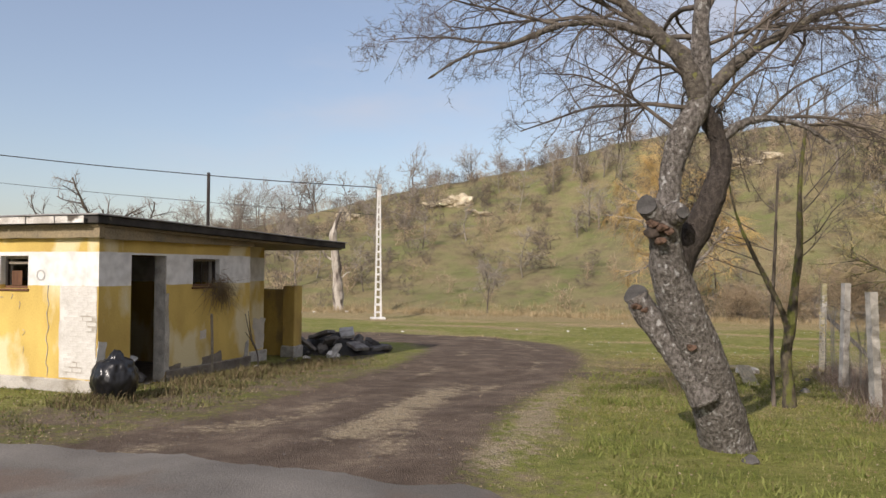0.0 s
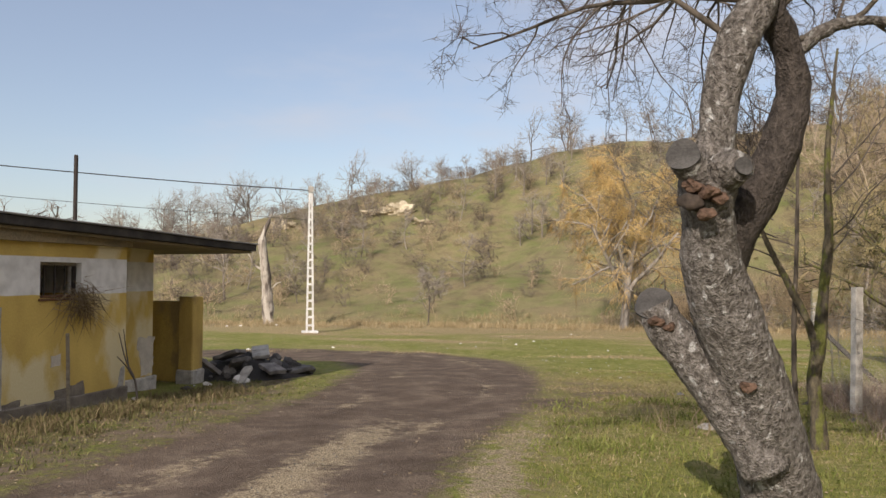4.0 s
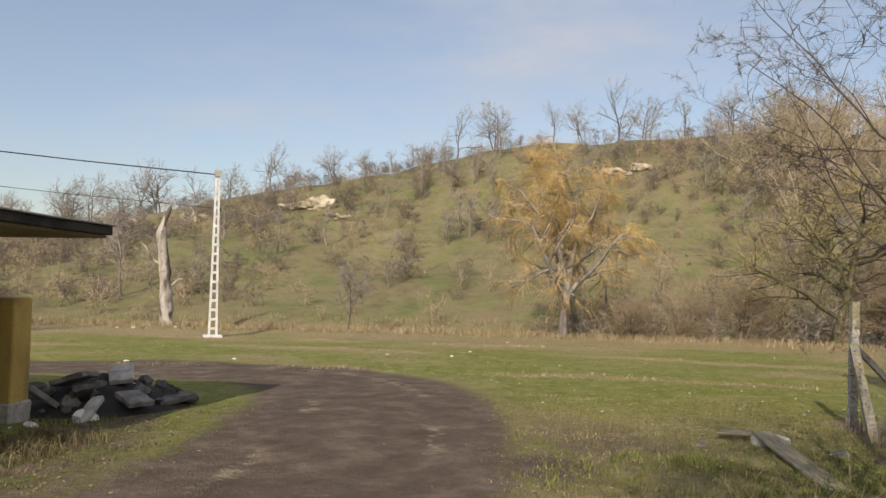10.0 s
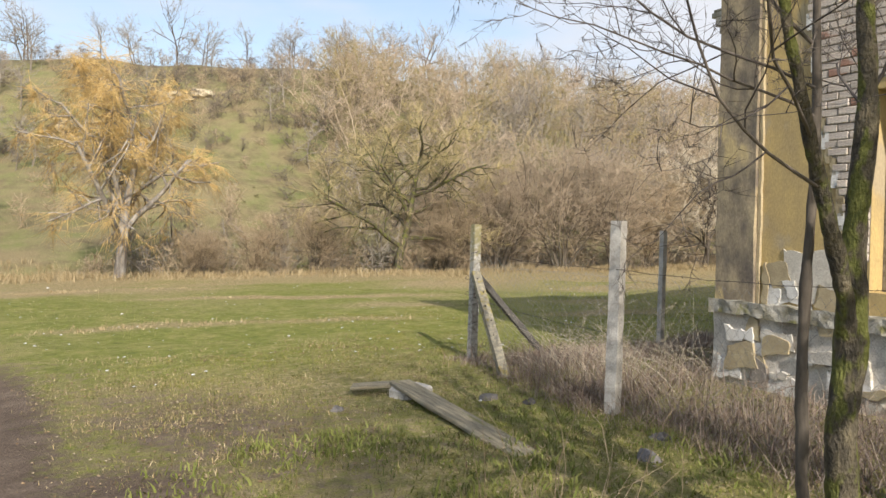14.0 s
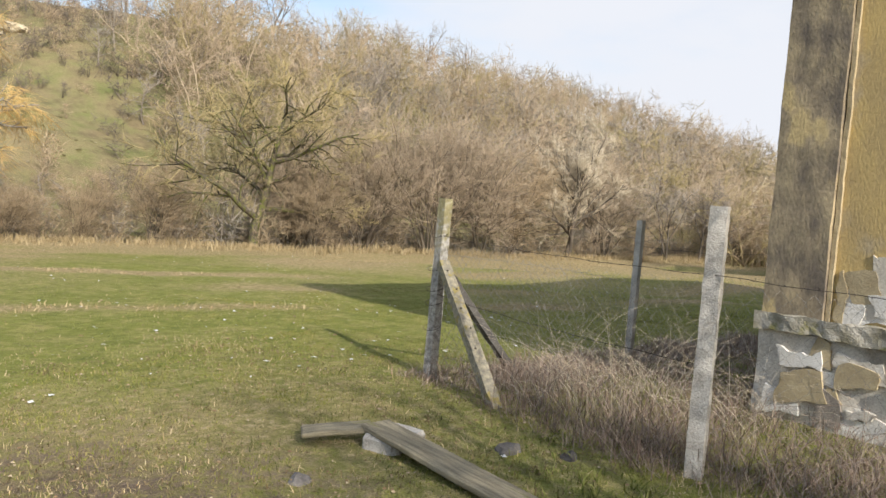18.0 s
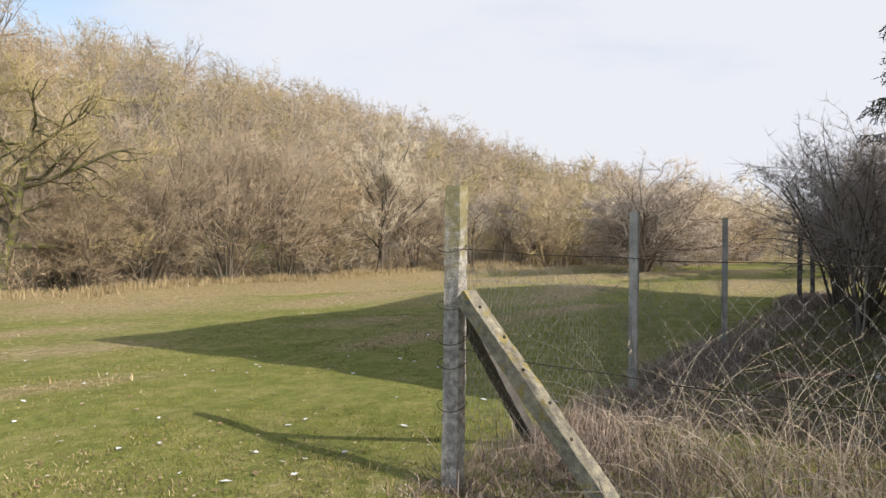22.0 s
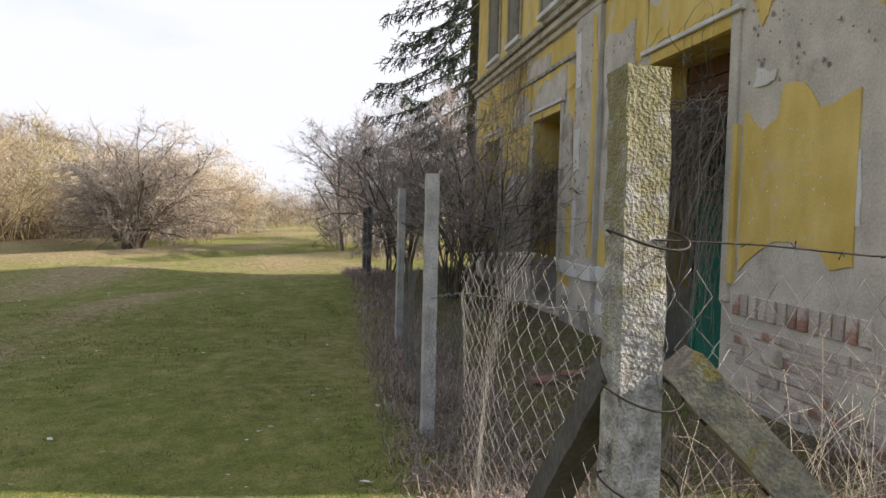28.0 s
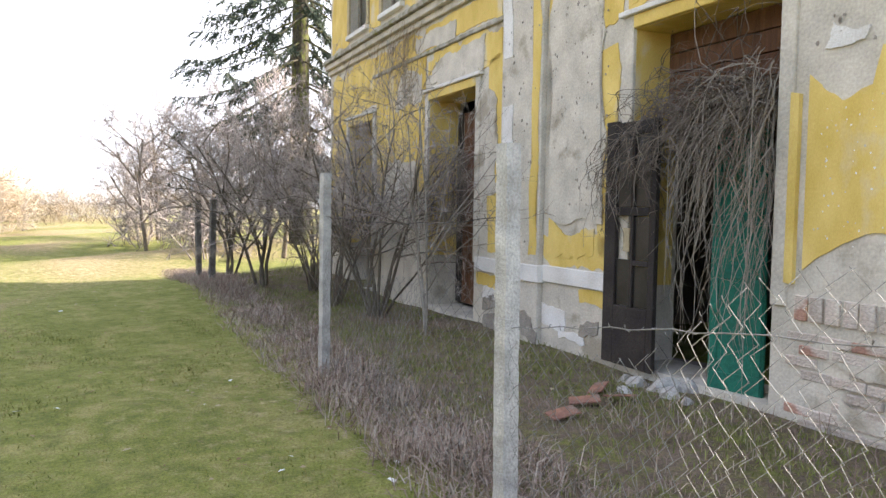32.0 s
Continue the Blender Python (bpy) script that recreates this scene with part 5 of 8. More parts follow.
plant("sapling", thin, 16.2, 12.55, "thin pale sapling in front of a doorway", "sapling", scale=0.95)

# ---- trees along the meadow's far edge ----
FAR = dict(spikes=18, spike=0.75, spike_r=0.011)
wil = tree_meshes(11, 11.5, 0.29, "bark_pale", "twig_willow", **{**FAR, "kids": [9, 8, 6], "spikes": 19, "spike": 1.5, "spike_r": 0.0085, "hang": -0.8, "up": [0.02, 0.07, -0.03, -0.14], "spread": [38, 44, 50], "first": [0.16, 0.25, 0.2], "ratio": [0.8, 0.56, 0.5], "bend": 0.12})
plant("willow", wil, 13.6, 43.2, "bare willow with glowing orange twigs and a pale trunk", scale=0.93)
oli = tree_meshes(12, 11.2, 0.23, "bark_moss", "twig_olive", **{**FAR, "kids": [13, 8, 6], "spikes": 15, "spike": 0.6, "spread": [66, 52, 50], "first": [0.2, 0.2, 0.15], "ratio": [0.68, 0.58, 0.5], "spike_r": 0.008, "up": [0.02, 0.03, 0.0, -0.02], "bend": 0.13, "taper": 0.35})
plant("meadow_tree", oli, 25.5, 37.9, "broad bare tree with lichen-green branches")
thick = tree_meshes(13, 9.6, 0.055, "bark_thicket", "twig_red", **{**BUSH, "stems": 11, "levels": 2, "kids": [9, 7], "spikes": 10, "spike": 0.85, "spike_r": 0.009, "fine": 0.02, "bend": 0.14, "spread": [50, 52], "up": [0.05, 0.02, 0.0]})
thick2 = tree_meshes(14, 9.2, 0.052, "bark_thicket", "twig_brown", **{**BUSH, "stems": 10, "levels": 2, "kids": [9, 7], "spikes": 10, "spike": 0.85, "spike_r": 0.009, "fine": 0.02, "bend": 0.14, "spread": [50, 52], "up": [0.05, 0.02, 0.0]})
pale = tree_meshes(15, 9.5, 0.12, "bark_grey", "twig_silver", **{**FAR, "kids": [8, 6, 4], "stems": 2, "spikes": 14, "spike": 0.65, "first": [0.2, 0.2, 0.2]})
grey = tree_meshes(16, 8.0, 0.085, "bark_grey", "twig_grey", **{**FAR, "kids": [7, 5, 4], "stems": 2, "spikes": 6, "spike": 0.8, "first": [0.25, 0.2, 0.2]})
for x, y, s, rz in ((33.4, 33.6, 1.0, 0), (36.6, 32.4, 0.95, 90), (31.0, 36.0, 0.85, 200), (44.8, 28.5, 0.8, 40), (29.0, 38.5, 0.75, 130), (53.5, 23.6, 0.75, 15), (60.0, 21.5, 0.8, 290)):
    plant("tall_shrub", thick, x, y, "tall many-stemmed shrub with reddish-brown twigs", "shrub", "thicket along the ditch", s, rz)
for x, y, s, rz in ((39.0, 31.8, 0.9, 10), (20.0, 42.8, 0.5, 60), (22.4, 41.0, 0.6, 100), (28.2, 36.8, 0.6, 300), (57.0, 23.2, 0.8, 20), (66.0, 19.0, 0.8, 250), (18.0, 44.6, 0.42, 170), (72.0, 17.0, 0.8, 50), (16.9, 42.4, 0.35, 20), (47.5, 14.6, 0.62, 15), (51.8, 13.0, 0.72, 95), (55.0, 10.4, 0.6, 160), (59.5, 12.5, 0.8, 230), (58.5, 8.6, 0.5, 300), (63.5, 7.5, 0.55, 40)):
    plant("tall_shrub", thick2, x, y, "many-stemmed bare brown shrub", "shrub", "thicket along the ditch", s, rz)
plant("pale_tree", pale, 40.8, 29.2, "bare tree with pale silvery twigs")
plant("grey_tree", grey, 49.0, 25.8, "slim forked bare grey tree", scale=0.8)
plant("grey_tree", grey, 50.8, 24.3, "slim forked bare grey tree", scale=0.75, rz=130)
dark = tree_meshes(17, 7.0, 0.065, "bark_brown", "twig_haze", **{**BUSH, "stems": 11, "kids": [9, 7], "spikes": 15, "spike": 0.6, "spike_r": 0.008, "spread": [56, 52], "bend": 0.14, "up": [0.0, 0.0, -0.02]})
plant("thorn_bush", dark, 42.5, 15.6, "broad rounded dark thorn bush in the meadow", "shrub").scale = (1.4, 1.4, 1.0)
plant("thorn_bush", dark, 49.5, 15.8, "broad rounded dark thorn bush in the meadow", "shrub", scale=0.85, rz=100)
grey1 = tree_meshes(19, 9.5, 0.11, "bark_brown", "twig_shrub", **{**FAR, "kids": [9, 6, 4], "spikes": 6, "spike": 0.8, "first": [0.22, 0.2, 0.2]})
for x, y, s, rz in ((40.0, 6.1, 0.75, 0), (36.9, 7.8, 0.7, 70), (46.0, 4.0, 0.62, 150), (33.5, 7.6, 0.62, 220), (31.0, 8.2, 0.55, 300), (53.0, 1.8, 0.66, 20), (62.0, -0.8, 0.75, 100), (29.5, 6.5, 0.75, 190), (34.5, 4.0, 0.85, 20), (43.0, 1.0, 0.9, 260)):
    plant("bare_tree", grey1, x, y, "pale grey bare tree beyond the fence", "tree", "trees past the manor", s, rz)
sapl = tree_meshes(18, 4.8, 0.06, "bark_grey", "twig_grey", **{**FAR, "kids": [8, 6, 4], "spikes": 9, "spike": 0.45, "spike_r": 0.008})
plant("sapling", sapl, 3.0, 48.6, "small bare sapling at the foot of the hill", "sapling", scale=0.95)

# ---- dead snag ----
snag = empty("dead_snag", -7.3, 50.0, ground_z(-7.3, 50.0))
tagged(snag, "bleached barkless dead tree trunk with a broken top", "dead tree")
part("trunk", gnarled([(0.25, 0, -0.3), (0.2, 0, 0.6), (0.08, 0, 2.6), (-0.1, 0, 4.4), (-0.2, 0, 5.1), (-0.08, 0, 5.7), (0.12, 0, 6.3), (0.36, 0, 6.95)], (0.46, 0.36, 0.31, 0.28, 0.25, 0.13, 0.12, 0.04), 16, knob=0.26, freq=1.6), "snag_wood", snag, smooth=True)
part("branch", gnarled([(-0.2, 0, 3.4), (-0.7, 0, 3.7), (-1.0, 0, 4.3), (-1.3, 0, 4.6)], (0.08, 0.06, 0.04, 0.02), 7), "snag_wood", snag, smooth=True)
part("branch", gnarled([(0.25, 0, 2.0), (0.7, 0, 2.5), (1.0, 0, 2.6)], (0.06, 0.045, 0.02), 7), "snag_wood", snag, smooth=True)

# ---- spruce ----
SPRUCE = (32.6, 3.95)
spruce = empty("spruce", *SPRUCE, ground_z(*SPRUCE))
tagged(spruce, "tall dark spruce with sweeping boughs past the manor", "tree")
wood, need = Tubes(), Tubes()
HS = 24.0
wood.tube([(0, 0, -0.2), (0.05, 0, HS * 0.5), (0, 0, HS)], (0.4, 0.24, 0.02), 9)
DROOP = np.array((0, 0, -1.0))
z = 3.6
while z < HS - 0.3:
    count = 7 if z < 16 else 5
    turn = rng.uniform(0, 6.28)
    for b in range(count):
        a = turn + 6.283 * b / count + rng.uniform(-0.25, 0.25)
        length = (5.9 * (1 - z / HS) + 0.2) * rng.uniform(0.7, 1.08)
        o = np.array((math.cos(a), math.sin(a), 0))
        side = np.array((-o[1], o[0], 0))
        s = np.linspace(0, 1, 12)[:, None]
        sag = rng.uniform(0.85, 1.1)
        line = np.array((0, 0, z + rng.uniform(-0.12, 0.12))) + o * length * s + np.array((0, 0, 1)) * (0.1 * s - sag * s ** 1.4 + 0.52 * s ** 2.8) * length + rng.normal(0, 0.02, (12, 3)) * s
        wood.tube(line, np.linspace(0.04, 0.008, 12), 4)
        # needled branchlets along the bough, hanging like a fringe
        n = int(8 + 8 * length)
        t = np.sort(rng.uniform(0.2, 1, n)) * 11
        k = np.minimum(t.astype(int), 10)
        p = line[k] + (line[k + 1] - line[k]) * (t - k)[:, None]
        for q in p:
            w = unit(o * rng.uniform(0.2, 0.7) + side * rng.normal(0, 0.4) + DROOP * rng.uniform(0.3, 0.8))
            bl = rng.uniform(0.2, 0.6) * min(1.0, 0.35 + length * 0.2)
            m = 9
            u = np.linspace(0, 1, m)[:, None]
            pts = q + w * bl * u + DROOP * 0.12 * bl * u ** 2
            need.spikes(pts, pts + (w * 0.5 + rng.normal(0, 0.5, (m, 3))) * rng.uniform(0.1, 0.2, m)[:, None], 0.027)
    z += 0.72 if z < 13 else 0.62
for nm, tb, mt in (("trunk", wood, "bark_moss"), ("foliage", need, "spruce")):
    ob = new(nm, tb.mesh(nm, mt))
    ob.parent = spruce

# ---- hillside scrub and woods ----
def template(seed, height, stems, branches, twigs, spike, r):
    """A light bare bush or tree for the distance: crooked stems, spreading branches and a rounded haze of twigs."""
    rg = np.random.default_rng(seed)
    tb = Tubes()
    for s in range(stems):
        a, tl = rg.uniform(0, 6.28), rg.uniform(0.1, 0.6) if stems > 1 else 0.08
        p = np.array((math.cos(a), math.sin(a), 0)) * (rg.uniform(0, 0.12 * height) if stems > 1 else 0) - np.array((0, 0, 0.2))
        d = unit(np.array((math.cos(a) * tl, math.sin(a) * tl, 1)))
        length = height * rg.uniform(0.5, 0.78)
        pts = [p]
        for j in range(4):
            d = unit(d + rg.normal(0, 0.2, 3))
            pts.append(pts[-1] + d * length / 4)
        pts = np.array(pts)
        r0 = 0.011 * height * rg.uniform(0.6, 1.1) * (1.5 if stems == 1 else 0.8)
        tb.tube(pts, (r0, r0 * 0.8, r0 * 0.6, r0 * 0.4, r0 * 0.12), 3)
        t = rg.uniform(0.2, 1, branches) * 4
        i = np.minimum(t.astype(int), 3)
        roots = pts[i] + (pts[i + 1] - pts[i]) * (t - i)[:, None]
        w = rg.normal(0, 0.6, (branches, 3)) + np.array((0, 0, 0.4))
        w /= np.linalg.norm(w, axis=1)[:, None]
        bl = height * rg.uniform(0.7, 1.2, branches) * (0.12 + 0.2 * np.sin(np.pi * np.clip(t / 4, 0, 1) ** 0.9))
        tips = roots + w * bl[:, None]
        tb.spikes(roots, tips, r0 * 0.32)
        q = rg.uniform(0.2, 1, (branches, twigs))
        rt = (roots[:, None] + (tips - roots)[:, None] * q[..., None]).reshape(-1, 3)
        ww = np.repeat(w, twigs, 0) * 0.55 + rg.normal(0, 0.6, (branches * twigs, 3)) + np.array((0, 0, 0.12))
        ww /= np.linalg.norm(ww, axis=1)[:, None]
        tb.spikes(rt, rt + ww * (spike * rg.uniform(0.5, 1.25, len(rt)))[:, None], r)
    return np.vstack(tb.v), np.vstack(tb.f)


def scatter(name, templates, spots, material, label, seed, sizes=(0.7, 1.2)):
    rg = np.random.default_rng(seed)
    vs, fs, n = [], [], 0
    for x, y in spots:
        v, f = templates[rg.integers(len(templates))]
        a, s = rg.uniform(0, 6.28), rg.uniform(*sizes)
        c, q = math.cos(a) * s, math.sin(a) * s
        vs.append(np.stack([v[:, 0] * c - v[:, 1] * q + x, v[:, 0] * q + v[:, 1] * c + y, v[:, 2] * s * rg.uniform(0.85, 1.15) + ground_z(x, y)], -1))
        fs.append(f + n)
        n += len(v)
    ob = new(name, raw_mesh(name, np.vstack(vs), np.vstack(fs), material))
    return tagged(ob, label, "shrubs", kind="stuff")


def hill_spots(count, seed, x0, x1, d0, d1, keep):
    rg = np.random.default_rng(seed)
    out = []
    while len(out) < count:
        x, d = rg.uniform(x0, x1), rg.uniform(d0, d1)
        y = np.interp(x, EDGE_X, EDGE_Y) + d / 0.93
        x2, y2 = x + d * np.interp(x, [-40, 0, 20, 100], [0.18, 0.3, 0.42, 0.33]), np.interp(x, EDGE_X, EDGE_Y) + d * 0.9
        if rg.uniform() < keep(x2, y2, float(hill_distance(x2, y2))):
            out.append((x2, y2))
    return out


def scrub_density(x, y, d):
    open_turf = 0.68 * math.exp(-((x - 4) / 20) ** 2) * min(1, max(0, (40 - d) / 16)) + math.exp(-((x - 24) / 7) ** 2 - ((d - 26) / 9) ** 2) * 0.8
    top = 0.25 if d > 74 and x > 0 else 1.0
    return max(0.12, 1.0 - open_turf) * top


bush_t = [template(40 + i, 3.2, 5, 5, 4, 0.75, 0.02) for i in range(4)]
tree_t = [template(50 + i, 8.5, 1, 22, 8, 1.0, 0.028) for i in range(4)]
wood_t = [template(60 + i, 8.8, 4, 13, 8, 1.1, 0.021) for i in range(5)]
scatter("hillside_scrub", bush_t, hill_spots(760, 1, -70, 40, 8, 84, scrub_density), "twig_dark", "grey-brown bare scrub scattered over the hillside", 1, (0.55, 1.25))
scatter("hillside_scrub", bush_t, hill_spots(420, 2, -70, 40, 8, 84, scrub_density), "twig_brown", "brown bare scrub scattered over the hillside", 2, (0.5, 1.2))
scatter("hillside_trees", tree_t, hill_spots(110, 3, -70, 40, 14, 80, scrub_density), "twig_grey", "slender bare trees on the hillside", 3, (0.55, 0.95))
wood_keep = lambda x, y, d: (1.0 if x > 3 + 0.675 * (y - 9.7) else 0.05) * (1.0 if d < 60 else 0.6)
scatter("hillside_woods", wood_t, hill_spots(150, 4, 18, 130, 9, 75, wood_keep), "twig_red", "dense bare reddish-brown woods covering the hillside", 4, (0.75, 1.4))
scatter("hillside_woods", wood_t, hill_spots(120, 5, 18, 130, 9, 80, wood_keep), "twig_olive", "dense bare olive-brown woods covering the hillside", 5, (0.75, 1.4))
scatter("hillside_woods", wood_t, hill_spots(130, 6, 18, 240, 7, 80, wood_keep), "twig_brown", "dense bare brown woods covering the hillside", 6, (0.75, 1.4))
scatter("valley_woods", wood_t, [(x, np.interp(x, EDGE_X, EDGE_Y) + dd) for x, dd in zip(np.linspace(60, 330, 90), np.random.default_rng(7).uniform(3, 22, 90))], "twig_brown", "line of bare brown trees along the valley", 7, (1.0, 1.6))
scatter("distant_trees", wood_t, [(x, -165 + i * 4.2) for i, x in enumerate(np.random.default_rng(10).uniform(235, 330, 45))], "twig_far", "line of trees closing the valley, paled to stand for haze", 10, (0.9, 1.5))
scatter("valley_woods", wood_t, [(x, 13.7 - (x - 10) * 0.33 - dd) for x, dd in zip(np.linspace(60, 260, 60), np.random.default_rng(8).uniform(4, 26, 60))], "twig_grey", "line of bare grey trees along the valley", 8, (0.6, 1.0))

scatter("hillside_woods", wood_t, hill_spots(90, 9, 40, 125, 8, 45, wood_keep), "twig_grey", "dense bare grey woods covering the hillside", 9, (0.9, 1.4))

scatter("ditch_brush", bush_t, [(x, np.interp(x, EDGE_X, EDGE_Y) + dd) for x, dd in zip(np.linspace(15, 78, 130), np.random.default_rng(21).uniform(0.5, 8, 130))], "twig_brown", "low bare brush under the trees along the ditch", 21, (0.5, 1.15))
scatter("ditch_brush", bush_t, [(x, np.interp(x, EDGE_X, EDGE_Y) + dd) for x, dd in zip(np.linspace(16, 80, 90), np.random.default_rng(22).uniform(2, 9, 90))], "twig_grey", "grey bare brush under the trees along the ditch", 22, (0.6, 1.4))
scatter("valley_woods", wood_t, [(x, np.interp(x, EDGE_X, EDGE_Y) - dd) for x, dd in zip(np.linspace(52, 110, 26), np.random.default_rng(28).uniform(-6, 5, 26))], "twig_olive", "bare olive-brown trees along the ditch", 28, (0.8, 1.15))
rr = np.random.default_rng(23)
scatter("valley_woods", wood_t, [(x + rr.uniform(-2, 2), 21.5 - 1.2 * i * 0.85 + rr.uniform(-0.8, 0.8)) for i in range(16) for x in (56 + 0.4 * i, 63 + 0.3 * i)], "twig_pale", "pale brown bare woods behind the thorn bush", 29, (0.72, 0.92))
scatter("valley_woods", wood_t, [(53 + 0.5 * i + rr.uniform(-2, 2), 22.0 - 1.1 * i + rr.uniform(-1, 1)) for i in range(13)], "twig_brown", "bare brown woods at the end of the meadow", 30, (0.5, 0.72))
scatter("meadow_brush", bush_t, [(46.5 + i * 0.9 + rr.uniform(-1, 1), 15.0 - i * 0.45 + rr.uniform(-1.2, 1.2)) for i in range(20)] + [(29.5 + i * 0.7, 8.3 - i * 0.12 + rr.uniform(-0.9, 0.9)) for i in range(18)], "twig_shrub", "low bare brush at the foot of the trees", 25, (0.5, 1.0))
scatter("distant_trees", wood_t, [(86 + rr.uniform(0, 40), -5 - i * 0.6 + rr.uniform(-3, 3)) for i in range(26)], "twig_far", "trees closing the valley, coloured pale for haze", 23, (0.5, 0.85))
scatter("distant_trees", wood_t, [(66 + rr.uniform(0, 25), 1.5 - i * 0.35 + rr.uniform(-2, 2)) for i in range(14)], "twig_brown", "bare brown trees at the meadow's end", 24, (0.3, 0.6))

# trees on the skyline
sky_t = [tree_meshes(70 + i, 10.0, 0.13, "bark_grey", "twig_grey", **{**TREE, "levels": 2, "kids": [7, 5], "spikes": 5, "spike": 1.2, "spike_r": 0.024, "stems": 1 + i, "first": [0.25, 0.2], "spread": [55, 50], "ratio": [0.72, 0.6], "bend": 0.14, "fine": 0.05}) for i in range(3)]
SKY = [(-52, 147, 8.8), (-49, 146, 9.9), (-41, 145, 11.8), (-36.5, 144.6, 12.1), (-31.7, 143.7, 10), (-28, 143, 11.4), (-25, 143, 12), (-18.7, 142, 8), (-12.5, 141, 8.7), (-6, 140, 10.5),
       (-2.2, 139.6, 6.5), (5.5, 139, 8.5), (11.6, 138.8, 6.5), (21.3, 136.5, 6.4), (26.6, 133.4, 10.2), (32.7, 130, 11), (41.7, 125, 8), (46.3, 123.4, 9.3), (51.7, 121.4, 12), (55.4, 120, 9.5)]
for i, (x, y, h) in enumerate(SKY):
    plant("skyline_tree", sky_t[(i * 7 + i // 3) % 3], x, y, "bare tree against the sky on the ridge", "tree", "trees on the ridge", h / 10.0, i * 67)
for i in range(26):
    x = 58 + i * 4.4
    plant("skyline_tree", sky_t[(i * 5 + i // 2) % 3], x, np.interp(x, EDGE_X, EDGE_Y) + 88 - (i * 37 % 11), "bare tree against the sky on the ridge", "tree", "trees on the ridge", 0.8 + 0.07 * (i * 29 % 7), i * 47)
lt = tree_meshes(75, 9.5, 0.22, "bark_grey", "twig_grey", **{**TREE, "kids": [7, 5, 4], "spikes": 5, "spike": 0.6, "spike_r": 0.011, "taper": 0.55, "spread": [50, 45, 45], "first": [0.2, 0.2, 0.2]})
plant("bare_tree", lt, -20.4, 40.8, "wide bare tree behind the outbuilding", "tree", scale=0.98)
plant("bare_tree", lt, -17.0, 42.4, "wide bare tree behind the outbuilding", "tree", scale=0.84, rz=120)


# ---- chalk outcrops ----
def outcrop(x, y, w, h, seed):
    bm = bmesh.new()
    bmesh.ops.create_icosphere(bm, subdivisions=4, radius=1)
    for v in bm.verts:
        n1 = noise.fractal(v.co * 1.6 + Vector((seed * 5.3, 0, 0)), 0.8, 2.2, 5)
        c = v.co * (1 + 0.55 * n1)
        c.z = math.floor(c.z * 4 + n1) / 4 * 0.7 + c.z * 0.3
        v.co = Vector((c.x * w, c.y * 1.4, c.z * h))
    ob = part("chalk_outcrop", bm, "chalk")
    ob.location = (x, y, ground_z(x, y) + 0.1 * h)
    ob.rotation_euler = (0, 0, radians(-15 + 9 * seed % 20))
    return tagged(ob, "pale yellow chalk rock showing through the turf", "rock", "chalk outcrops")


for i, (x, y, w, h) in enumerate(((-1.3, 100.3, 1.3, 0.5), (2.2, 99.3, 2.0, 1.1), (0.6, 99.8, 1.5, 0.6), (5.2, 93.0, 1.1, 0.35), (3.6, 95.5, 0.8, 0.3), (-15, 111.8, 1.3, 1.3), (-13.2, 110.5, 0.7, 0.5), (21.3, 87.3, 0.5, 0.6), (24, 86, 1.1, 0.45), (36.1, 87.5, 2.0, 0.6), (39.4, 87.7, 1.3, 0.7), (-24, 117, 1.0, 0.8))):
    outcrop(x, y, w, h, i)

# ---- manor: mouldings, plaster, doors ----
rb = random.Random(4)

def ragged(u0, u1, z0, z1, seed, amp=0.07, depth=0.007, y=0.0, step=0.045):
    """A flake of plaster on the wall with a torn outline."""
    bm = bmesh.new()
    pts = []
    for (a, b), (c, d) in (((u0, z0), (u1, z0)), ((u1, z0), (u1, z1)), ((u1, z1), (u0, z1)), ((u0, z1), (u0, z0))):
        k = max(2, int(math.hypot(c - a, d - b) / step))
        pts += [(a + (c - a) * i / k, b + (d - b) * i / k) for i in range(k)]
    ring = []
    for u, z in pts:
        q = Vector((u * 2.1, z * 2.1, seed * 7.7))
        o = noise.noise_vector(q) * amp * 1.6 + noise.noise_vector(q * 4.5) * amp * 0.55
        ring.append((u + o.x, z + o.y))
    front = [bm.verts.new((u, y + depth, z)) for u, z in ring]
    back = [bm.verts.new((u, y - 0.004, z)) for u, z in ring]
    bm.faces.new(front[::-1])
    for i in range(len(ring)):
        j = (i + 1) % len(ring)
        bm.faces.new((front[i], front[j], back[j], back[i]))
    bmesh.ops.triangulate(bm, faces=bm.faces[:])
    bmesh.ops.recalc_face_normals(bm, faces=bm.faces[:])
    return bm


def wall_patch(material, seed, u0, u1, z0, z1, amp=0.07, y=0.0, depth=0.007, parent=None):
    return part("plaster_flake", ragged(u0, u1, z0, z1, seed, amp, depth, y), material, parent or facade)


